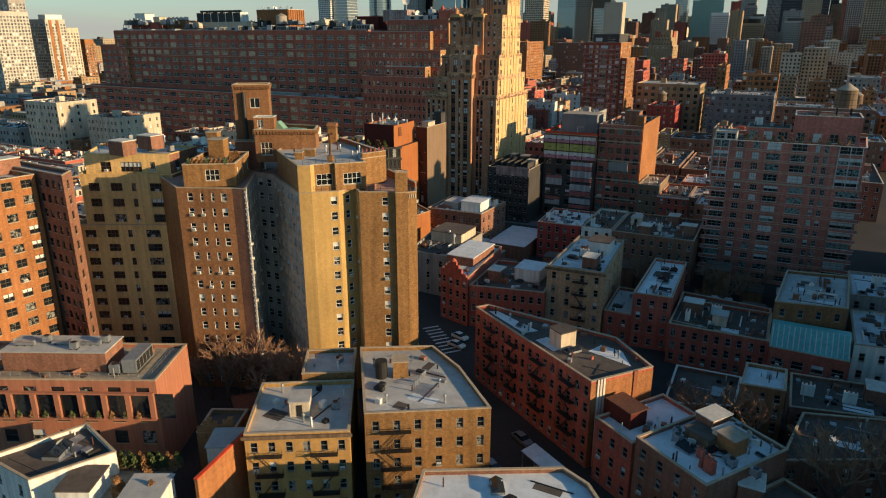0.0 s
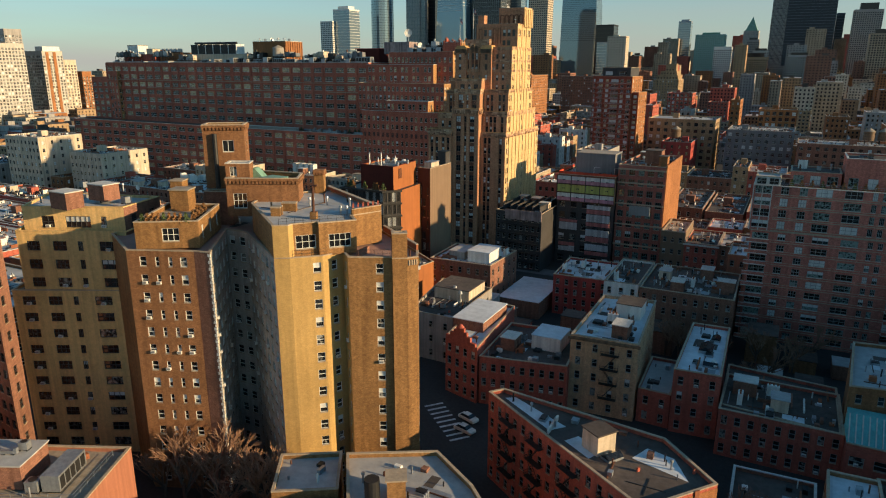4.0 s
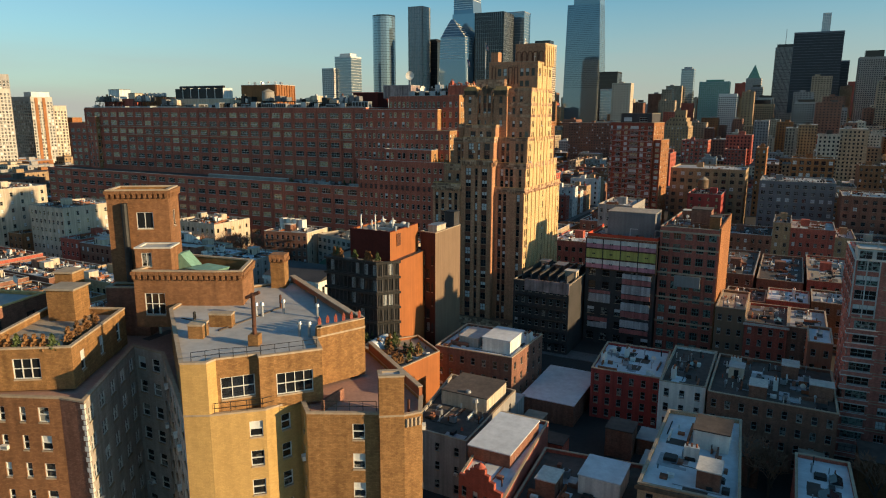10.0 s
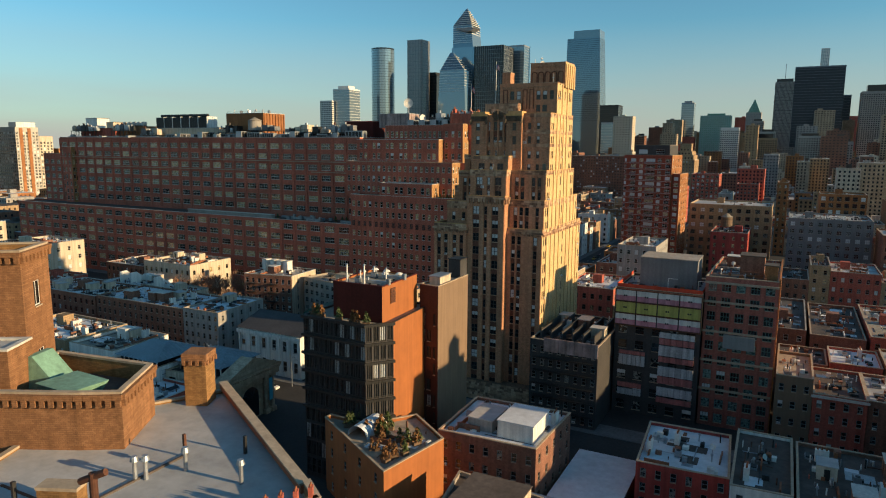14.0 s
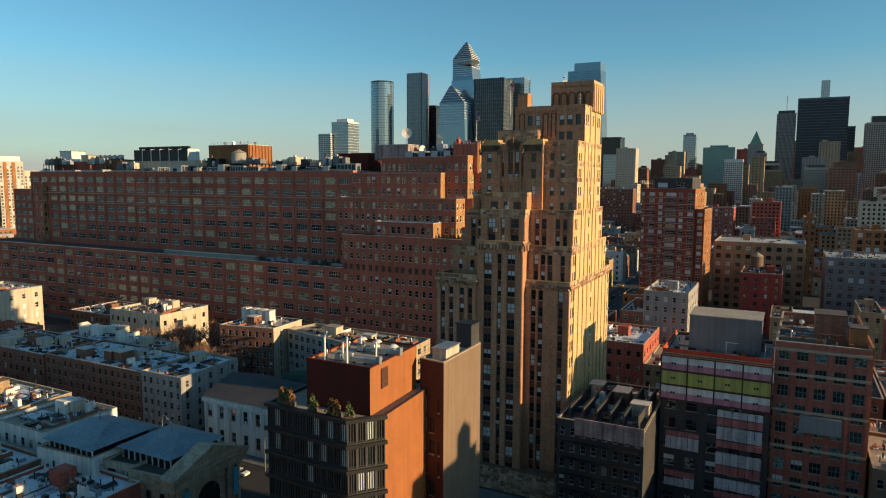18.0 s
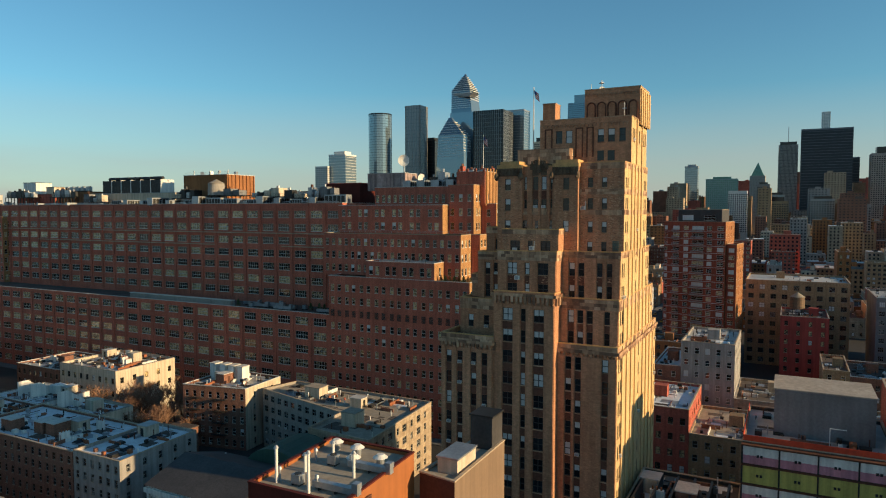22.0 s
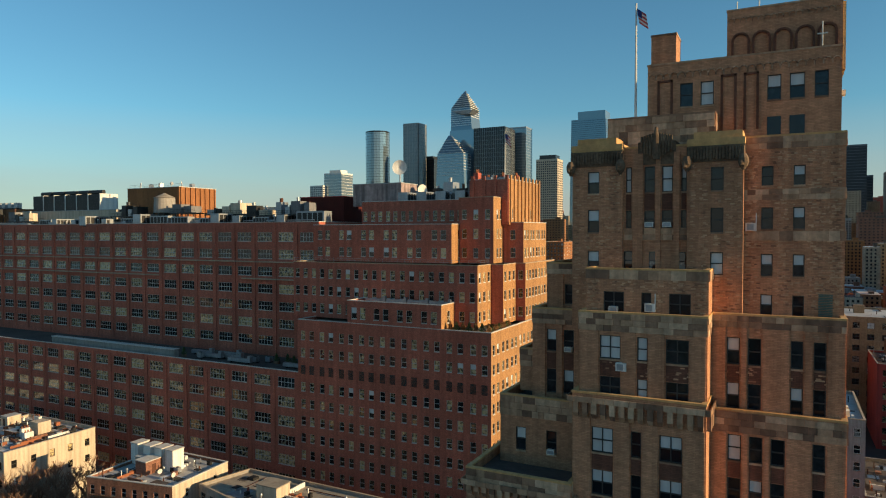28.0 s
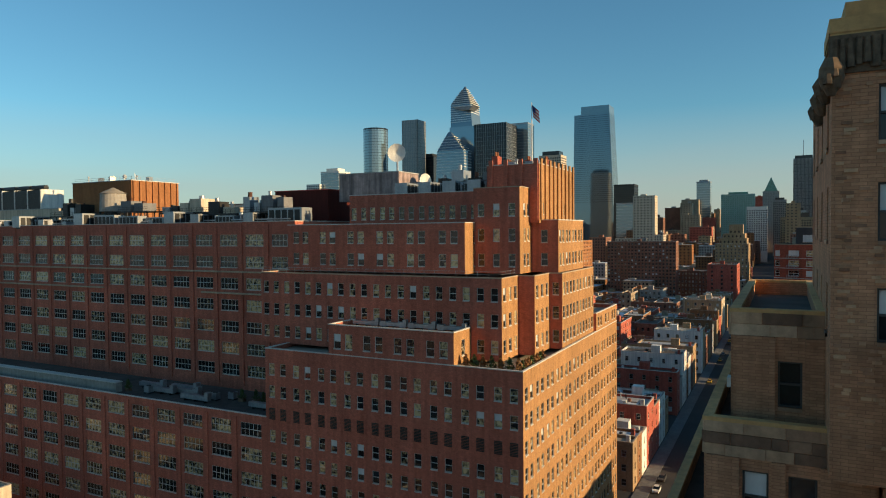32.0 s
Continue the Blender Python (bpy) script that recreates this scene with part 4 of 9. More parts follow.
        part("condenser", g, ["white_paint", "metal_grey"], b.root, "white wall-hung condenser unit")
    g = Geo()
    for k in range(14):
        g.box(56.3, -65.93, 61.9 + k * 0.13, 57.3, -65.8, 61.98 + k * 0.13, bottom=True)
    part("louvre", g, "frame_green", b.root, "green slatted louvre")
    g = Geo()
    g.tube(51.4, -54.6, 90.3, 92.0, 0.06, n=6)
    g.tube(51.4, -54.8, 91.4, 91.7, 0.5, 0.1, 12)
    g.tube(49.4, -54.2, 90.3, 91.5, 0.05, n=6)
    g.tube(56.6, -59.9, 84.6, 87.0, 0.05, n=6)
    g.box(56.2, -59.95, 85.9, 57.0, -59.85, 86.0, bottom=True)
    part("aerial", g, "white_paint", b.root, "small white roof aerials", kind="stuff")
    b.finish(300, near=(43, -75, 66), variants=(1, 0, 2, 1, 4, 3, 0, 0))


deco_tower()


# ---- foreground yellow brick apartment house ----
def apartment_house():
    b = Building("apartment_house", "yellow brick apartment house with light court, crenellated penthouse and grey roof", seed=3, frames="frame_white", pane="glass", sill="coping")
    b.litter = 0.03
    poly = [(59.2, -228.0), (69.1, -223.6), (72.0, -223.1), (62.9, -210.4), (67.6, -210.5), (82.7, -220.8), (84.7, -219.6), (88.3, -216.3), (89.6, -212.9), (92.1, -215.1), (98.1, -212.1),
            (98.4, -212.6), (100.25, -211.35), (101.3, -210.0), (99.6, -206.8), (88.2, -198.4), (70, -189.8), (50, -199), (48, -222)]
    fl = floors(0.5, 14, 2.95, 0.95, 1.55)
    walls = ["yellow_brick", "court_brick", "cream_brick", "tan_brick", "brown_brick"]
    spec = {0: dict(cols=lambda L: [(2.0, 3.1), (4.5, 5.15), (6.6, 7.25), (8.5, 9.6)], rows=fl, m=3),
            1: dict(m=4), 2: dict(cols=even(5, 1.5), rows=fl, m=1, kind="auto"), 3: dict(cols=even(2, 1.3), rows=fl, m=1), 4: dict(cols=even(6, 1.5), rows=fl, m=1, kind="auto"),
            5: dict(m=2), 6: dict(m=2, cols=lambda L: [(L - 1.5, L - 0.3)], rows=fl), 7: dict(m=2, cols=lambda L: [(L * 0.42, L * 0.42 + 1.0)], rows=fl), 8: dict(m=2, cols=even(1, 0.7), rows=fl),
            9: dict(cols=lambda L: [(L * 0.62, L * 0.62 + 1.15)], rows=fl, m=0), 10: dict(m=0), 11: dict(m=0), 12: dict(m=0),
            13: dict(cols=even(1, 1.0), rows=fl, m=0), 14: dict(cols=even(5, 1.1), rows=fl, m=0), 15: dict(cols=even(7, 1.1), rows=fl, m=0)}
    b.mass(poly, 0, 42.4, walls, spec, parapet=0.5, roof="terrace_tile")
    # penthouse storey with its strip windows, set back from the terrace edge
    up = [(82.7, -220.8), (84.7, -219.6), (84.7, -218.5), (87.1, -215.7), (87.7, -216.2), (91.5, -211.8), (89.0, -209.4), (91.3, -204.3), (89.4, -202.9), (72.0, -192.3), (65.5, -203), (68.2, -209.4)]
    pw = [(43.4, 45.5)]
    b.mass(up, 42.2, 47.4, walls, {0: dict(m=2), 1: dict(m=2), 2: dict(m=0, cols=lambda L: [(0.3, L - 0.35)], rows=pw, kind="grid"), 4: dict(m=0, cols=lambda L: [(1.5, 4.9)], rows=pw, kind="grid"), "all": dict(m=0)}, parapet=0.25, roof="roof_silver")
    left = [(59.9, -226.6), (68.0, -221.2), (61.0, -209.8), (52.5, -213.5)]
    b.mass(left, 42.2, 46.6, walls, {0: dict(m=0, cols=lambda L: [(L * 0.42, L * 0.42 + 2.6)], rows=pw, kind="grid"), 1: dict(m=0, cols=even(3, 1.0), rows=pw)}, parapet=0.8, roof="roof_tan")
    # corner pier that rises above the terrace
    b.mass([(98.4, -212.62), (100.27, -211.35), (99.4, -210.1), (97.5, -211.4)], 41.5, 46.2, walls, {"all": dict(m=0)}, parapet=0.1)
    cren = [(62.8, -209.6), (66.9, -207.6), (71.4, -205.4), (74.0, -203.8), (70.8, -198.6), (61.5, -200.0)]
    b.mass(cren, 44.5, 51.3, walls, {0: dict(m=3, cols=lambda L: [(L * 0.25, L * 0.25 + 2.4)], rows=[(46.0, 48.6)], kind="grid"), "all": dict(m=3)}, parapet=1.4, roof="roof_dark")
    tank = [(54.6, -206.2), (60.6, -202.0), (57.8, -198.0), (51.8, -202.2)]
    b.mass(tank, 44, 59.8, walls, {0: dict(m=3, cols=lambda L: [(L * 0.46, L * 0.46 + 2.0)], rows=[(48.5, 50.3), (54.9, 57.0)], kind="grid"), 1: dict(m=3, cols=even(1, 1.2), rows=[(49.5, 51.3), (54.9, 57.0)], kind="grid")}, parapet=0.9, roof="roof_tan")
    stair = [(61.6, -208.2), (65.2, -206.1), (63.6, -203.4), (60.0, -205.5)]
    b.mass(stair, 45, 53.6, walls, {0: dict(m=3, cols=lambda L: [(0.7, 1.9)], rows=[(51.3, 53.0)], kind="grid"), "all": dict(m=3)}, parapet=0.15, cope="pale_coping")
    b.mass([(56.0, -208.4), (60.6, -206.2), (59.6, -204.0), (55.0, -206.2)], 42, 48.2, walls, {"all": dict(m=4)}, parapet=0.3, roof="roof_dark")
    for p, z, sides in ((cren, 51.3, 4), (tank, 59.8, 2)):
        n = len(p)
        o = offset(p, 0.16)
        g = Geo()
        for i in range(sides):
            a, c = Vector(o[i]), Vector(o[(i + 1) % n])
            u = (c - a).normalized()
            k = max(2, int((c - a).length / 0.62))
            for j in range(k):
                q = a.lerp(c, (j + 0.5) / k)
                at = Matrix(((u.x, -u.y, 0, q.x), (u.y, u.x, 0, q.y), (0, 0, 1, 0), (0, 0, 0, 1)))
                g.box(-0.17, -0.12, z - 1.0, 0.17, 0.2, z - 0.5, at=at, bottom=True)
                g.box(-0.31, -0.16, z - 0.5, 0.31, 0.2, z - 0.12, at=at, bottom=True)
        part("corbel_table", g, "tan_brick", b.root, kind="stuff")
    # white quoins on the court corner
    g = Geo()
    d0, d1 = Vector((2.9, 0.5)).normalized(), Vector((-9.1, 12.7)).normalized()
    for i in range(76):
        w = 0.42 if i % 2 else 0.22
        z = 0.4 + i * 0.55
        c = Vector((72.0, -223.1))
        a, e = c - d0 * w, c + d1 * w
        n0, n1 = Vector((d0.y, -d0.x)) * 0.05, Vector((d1.y, -d1.x)) * 0.05
        k = c + n0 + n1
        g.face([(*(a + n0), z), (*k, z), (*k, z + 0.48), (*(a + n0), z + 0.48)])
        g.face([(*k, z), (*(e + n1), z), (*(e + n1), z + 0.48), (*k, z + 0.48)])
    part("quoin_strip", g, "white_paint", b.root, "white painted quoins", kind="stuff")
    # raised brick parapets of the roof's sunny side
    def low_wall(p, q, z0, z1, t=0.35, m="yellow_brick", name="parapet_wall"):
        p, q = Vector(p), Vector(q)
        u = (q - p).normalized()
        n = Vector((-u.y, u.x)) * t
        g = Geo()
        lo = [(*p, z0), (*q, z0), (*(q + n), z0), (*(p + n), z0)]
        g.loft(lo, [(x, y, z1) for x, y, _ in lo], 0, False)
        lo = [(*(p - n * 0.2), z1), (*(q - n * 0.2), z1), (*(q + n * 1.2), z1), (*(p + n * 1.2), z1)]
        g.loft(lo, [(x, y, z1 + 0.12) for x, y, _ in lo], 1)
        part(name, g, [m, "coping"], b.root)
    low_wall((89.05, -209.35), (91.3, -204.35), 47.44, 48.25)
    low_wall((87.7, -207.4), (89.05, -209.35), 47.44, 48.25)
    low_wall((91.3, -204.3), (89.4, -202.9), 47.44, 48.25)
    low_wall((89.3, -202.85), (72.0, -192.3), 47.44, 48.0, 0.5, "terracotta")
    low_wall((99.6, -206.85), (88.2, -198.45), 42.44, 43.3, 0.35, "terracotta")
    g = Geo()
    for k in range(4):
        g.box(100.35 + k * 0.24, -211.3 + k * 0.31, 41.2, 100.55 + k * 0.24, -211.0 + k * 0.31, 42.0, bottom=True)
    part("bracket", g, "coping", b.root, kind="stuff")
    b.finish(300, near=(95, -240, 40), variants=(0, 0, 0, 0, 1, 4, 3))
    c = thing("chimney", "square yellow brick chimney standing on the grey roof", "chimney", (71.9, -195.0, 47.1), turn=24)
    g = Geo()
    g.box(-0.9, -0.9, 0, 0.9, 0.9, 3.7)
    part("chimney_shaft", g, "yellow_brick", c)
    g = Geo()
    g.box(-1.02, -1.02, 3.7, 1.02, 1.02, 4.4)
    for k in range(4):
        g.box(-0.95 + k * 0.55, -1.12, 3.5, -0.7 + k * 0.55, -0.9, 3.9, bottom=True)
        g.box(0.9, -0.95 + k * 0.55, 3.5, 1.12, -0.7 + k * 0.55, 3.9, bottom=True)
    part("cap", g, "tan_brick", c)


apartment_house()


# ---- orange and glass corner building ----
def corner_block():
    b = Building("corner_block", "modern building with orange end wall, dark glass front and planted terraces", seed=11, frames="frame_dark", pane="glass_black", sill="metal_dark")
    b.mass([(33.7, -125.7), (45.3, -125.7), (44.5, -110.7), (33.0, -110.7)], 33, 41.2, ["orange_panel", "dark_red_panel"], {0: dict(m=1)}, parapet=0.5, roof="roof_tan", cope="dark_red_panel")
    fl = floors(0.6, 9, 3.75, 0.25, 3.2)
    b.mass([(28.4, -128.7), (43.8, -129.4), (47.4, -125.0), (46.4, -108), (28, -108)], 0, 34.3, ["dark_paint", "orange_panel"],
           {0: dict(cols=even(12, 1.1), rows=fl, kind="wide"), 1: dict(cols=even(4, 1.1), rows=fl, kind="wide"), 2: dict(m=1), 4: dict(cols=even(10, 1.4), rows=fl, kind="wide")}, parapet=0.4, roof="roof_tan", cope="metal_dark")
    b.finish(200, near=(45, -130, 40), variants=(0, 0, 0, 0, 2, 1))
    s = Building("slab_house", "narrow dark red and tan slab building with windowless party wall", seed=12, frames="frame_dark", pane="glass_black")
    s.mass([(45.4, -111), (50.2, -111.8), (50.0, -96.9), (46.5, -96.5)], 0, 39.2, ["tan_stucco", "maroon_panel"], {0: dict(m=1, cols=lambda L: [(0.5, 1.4), (1.9, 3.0), (3.6, 4.2)], rows=floors(1, 10, 3.6, 0.8, 2.5), kind="wide", skip=lambda i, j: (i + j) % 3 == 0 or j > 8), 1: dict(m=0)}, parapet=0.3, roof="roof_tan")
    s.finish(60)


corner_block()


# ---- low buildings ----
def low_building(name, label, poly, z, wall, roof="roof_silver", fronts=((0, 4),), storeys=4, cope="coping", w=1.05, h=1.7, frames="frame_grey", cornice=None, seed=1, z0=0.0, kind="dh", group="low city houses", pane="glass", parapet=0.7, limit=18):
    b = Building(name, label, "building", seed=seed, frames=frames, group=group, pane=pane)
    b.litter = 0.17
    step = (z - 0.9 - z0) / storeys
    rows = floors(z0, storeys, step, step * 0.3, min(h, step * 0.6))
    b.mass(poly, z0, z, [wall], {e: dict(cols=even(n, w), rows=rows, kind=kind) for e, n in fronts}, roof=roof, cope=cope, parapet=parapet)
    if cornice:
        b.band(poly, z - 0.9, 0.55, 0.4, cornice, "cornice", edges=[0])
    b.finish(limit, variants=(0, 0, 0, 0, 0, 1, 4, 3))
    return b


low_building("flatiron_tenement", "long red brick tenement with fire escapes on a wedge-shaped plot", [(108.6, -198.6), (138.3, -218.5), (146.2, -208.6), (138, -200), (110.5, -196.3)], 16.5, "red_brick_x", "roof_dark", ((0, 16),), 5, seed=21)
low_building("tenement", "tan brick tenement with fire escape and silver roof", [(113.8, -168.5), (127.4, -167.6), (125.6, -139.5), (113.6, -141)], 17, "peach_brick", "roof_white", ((0, 4), (1, 5)), 5, cornice="wood", seed=22)
low_building("row_house", "narrow red brick house with white roof", [(134.4, -167.9), (143.0, -167.2), (142.2, -140.1), (134.3, -140.5)], 13.5, "red_brick", "roof_white", ((0, 3),), 4, seed=23)
low_building("row_house", "low red brick houses with grey roof", [(96.2, -175.0), (114.2, -171.3), (112, -152), (95, -154)], 11, "red_brick", "roof_dark", ((0, 9),), 3, seed=24)
low_building("gabled_house", "dark red house with stepped ornamental gable", [(87.1, -172.9), (95.9, -175.5), (93.5, -148), (84, -148)], 13, "red_brick", "roof_white", ((0, 4),), 4, seed=25)
low_building("corner_house", "pale corner house with weathered roof", [(70.5, -160.0), (82.5, -160.5), (82.0, -135.3), (66.0, -133.5)], 12, "grey_paint", "roof_dark", ((0, 3), (1, 4)), 3, seed=26)
low_building("row_house", "dark house with white rooftop sheds", [(57.9, -126.0), (77.1, -125.3), (77.7, -106.2), (57.2, -107.0)], 15, "brown_brick", "roof_white", ((0, 7), (1, 5)), 4, seed=27)
low_building("row_house", "red painted brick house with silver roof", [(92.6, -115), (108.2, -114.3), (107, -95), (91.5, -95.5)], 12, "scarlet_paint", "roof_white", ((0, 6),), 4, seed=28)
low_building("row_house", "grey stucco house with pale windows", [(108.6, -120.5), (117.8, -120), (117.6, -96), (108.2, -96)], 14, "white_paint", "roof_dark", ((0, 3), (1, 3)), 4, seed=29)
low_building("row_house", "dark brick rear buildings with cluttered roofs", [(118.3, -121.5), (141.5, -121.5), (141.2, -97), (118.2, -97)], 14, "brown_brick", "roof_dark", ((0, 9),), 4, seed=30)
low_building("tenement", "yellow brick corner tenement with fire escapes and grey roof", [(111.3, -244.0), (127.3, -234.0), (117.5, -224.5), (109.7, -219.5), (98.5, -226)], 17, "yellow_brick", "roof_silver", ((0, 6), (1, 2)), 5, seed=31)
low_building("tenement", "cream brick tenement with bracketed cornice and tar roof", [(96.4, -253.4), (109.6, -245.5), (101.5, -232.5), (88.5, -240.5)], 14.5, "gold_brick", "roof_silver", ((0, 6),), 4, cornice="wood", seed=32)
low_building("loft_house", "pink stucco building with roof terrace and mechanical equipment", [(30, -273.5), (75.9, -251.2), (70.0, -239.2), (24, -261)], 17, "pink_stucco", "roof_tan", ((0, 11),), 4, w=2.2, h=2.4, seed=33, frames="frame_dark")


def yellow_block():
    """Yellow apartment block in three steps: wide dark windows with air conditioners, planted ledge, roof floor."""
    b = Building("apartment_block", "yellow brick apartment block with dark wide windows and a planted ledge", seed=34, frames="frame_dark", pane="glass", sill="ochre_brick", group="low city houses")
    b.litter = 0.06
    cols = lambda L: [(1.6, 3.9), (6.2, 8.6), (10.6, 11.5), (14.4, 17.4)]
    low = [(30.9, -230.4), (48.6, -221.2), (46.4, -209.0), (22.0, -217.0)]
    b.mass(low, 0, 32.0, ["ochre_brick", "brown_brick"], {0: dict(cols=cols, rows=floors(0.6, 10, 3.08, 0.9, 1.6), kind="triple"), 1: dict(m=1, cols=even(3, 1.2), rows=floors(0.6, 10, 3.08, 0.9, 1.6))}, parapet=0.5, roof="roof_tan")
    mid = [(32.5, -229.0), (49.9, -220.6), (46.2, -209.4), (22.4, -217.0)]
    b.mass(mid, 31.4, 42.6, ["ochre_brick", "brown_brick"], {0: dict(cols=cols, rows=floors(31.6, 3, 3.3, 0.9, 1.7), kind="triple"), 1: dict(m=1, cols=even(3, 1.2), rows=floors(31.6, 3, 3.3, 0.9, 1.7))}, parapet=0.6, roof="roof_tan", cope="ochre_brick")
    top = [(32.6, -227.4), (48.6, -219.6), (46.0, -209.8), (24.0, -216.8)]
    b.mass(top, 42.0, 46.6, ["ochre_brick", "brown_brick"], {0: dict(cols=lambda L: [(3.2, 5.4), (7.4, 11.8), (13.6, 14.6)], rows=[(42.9, 44.9)], kind="grid"), 1: dict(m=1, cols=even(2, 1.4), rows=[(42.9, 44.9)])}, parapet=0.4, roof="roof_silver", cope="ochre_brick")
    b.finish(90, near=(40, -240, 30), variants=(0, 0, 0, 3, 3, 1))
    o = Building("apartment_block", "orange brick apartment house with dark red wing", seed=35, frames="frame_dark", pane="glass", group="low city houses")
    o.litter = 0.06
    fl = floors(0.5, 15, 2.95, 0.9, 1.55)
    o.mass([(8, -264), (33.4, -264), (35.9, -240.2), (10, -238)], 0, 45, ["orange_brick", "red_brick"], {0: dict(cols=even(6, 1.8), rows=fl, kind="pair"), 1: dict(cols=even(7, 1.9), rows=fl, kind="pair")}, parapet=0.8)
    o.mass([(12, -238.6), (35.6, -239.6), (44.4, -240.4), (41.5, -236.5), (14, -234)], 0, 45.6, ["brown_brick", "orange_brick"], {1: dict(cols=even(4, 1.2), rows=fl), 2: dict(cols=even(1, 1.2), rows=fl)}, parapet=0.8, roof="roof_silver")
    o.finish(90, near=(40, -260, 30), variants=(0, 0, 0, 3, 1))


yellow_block()
low_building("brown_loft", "narrow brown brick loft building with orange side wall", [(97.2, -62.0), (113.0, -62.0), (113.4, -29.0), (98, -29.0)], 37.5, "oxblood_brick", "roof_dark", ((0, 5),), 10, w=2.0, h=2.3, seed=36, kind="triple", frames="frame_green", pane="glass_teal")
low_building("dark_tenement", "dark grey tenement with rooftop stairs", [(59.0, -79), (76.0, -79), (75.8, -50), (59.0, -50)], 21, "dark_paint", "roof_dark", ((0, 8),), 6, seed=37, frames="frame_grey", pane="glass")
low_building("stacked_building", "building of stacked white, pink and yellow container boxes", [(76.3, -63.5), (96.9, -63.5), (96.8, -42), (76.2, -42)], 33, "dark_paint", "roof_silver", ((0, 5),), 8, w=2.2, h=2.2, seed=38, frames="frame_dark")


def tower_block():
    """Tall red apartment block: pale windows, a stack of balconies, dark top storey."""
    b = Building("tower_block", "tall red brick tower block with balconies and dark top storey", seed=39, frames="frame_white", pane="glass_loft")
    poly = [(32.0, 140), (58.4, 131.2), (60.4, 152), (38, 159)]
    rows = floors(1.0, 20, 3.08, 0.8, 1.75)
    fr = ((0.01, 0.06), (0.15, 0.26), (0.33, 0.41), (0.47, 0.66), (0.71, 0.79), (0.87, 0.97))
    # east faces of block and wing: sunlit red brick painted as orange brick
    b.mass(poly, 0, 64, ["block_brick", "orange_brick"], {0: dict(cols=lambda L: [(L * a, L * c) for a, c in fr], rows=rows, kind="auto"), 1: dict(cols=even(4, 1.4), rows=rows, m=1)}, roof="roof_dark", parapet=0.8)
    b.mass([(38.0, 139.6), (56.6, 133.4), (58.2, 150), (42, 156)], 63.2, 69.2, ["dark_paint"], {0: dict(cols=lambda L: [(L * 0.1, L * 0.36), (L * 0.6, L * 0.86)], rows=[(64.6, 66.8)], kind="wide")}, roof="roof_dark", parapet=0.4)
    wing = [(58.7, 132.2), (62.9, 130.8), (64.6, 147.0), (60.2, 148.5)]
    b.mass(wing, 0, 54.6, ["block_brick", "orange_brick"], {0: dict(cols=even(1, 2.4), rows=rows[:17], kind="pair"), 1: dict(cols=even(4, 1.2), rows=rows[:17], m=1)}, roof="roof_dark", parapet=0.8)
    u = Vector((30, -10, 0)).normalized()
    base = Matrix(((u.x, -u.y, 0, 32.0), (u.y, u.x, 0, 140.0), (0, 0, 1, 0), (0, 0, 0, 1)))
    for i in range(20):
        z = 1.0 + i * 3.08
        g = Geo()
        g.box(0, -0.12, z + 0.02, 27.7, 0, z + 0.2, at=base, bottom=True)
        part("floor_band", g, "pale_coping", b.root, "thin pale floor band")
        for x0, x1 in ((12.9, 18.5), (4.1, 7.3)):
            if i > 2:
                g = Geo()
                g.box(x0, -1.3, z - 0.1, x1, 0, z + 0.12, 0, at=base, bottom=True)
                for k in range(int((x1 - x0) / 0.45) + 1):
                    g.box(x0 + k * 0.45, -1.3, z + 0.12, x0 + 0.1 + k * 0.45, -1.22, z + 1.1, 1, at=base)
                g.box(x0, -1.32, z + 1.1, x1, -1.22, z + 1.2, 1, at=base, bottom=True)
                part("balcony", g, ["concrete", "metal_grey"], b.root, "concrete balcony with steel railing")
    b.finish(0, variants=(1, 2, 4, 1, 0))


tower_block()


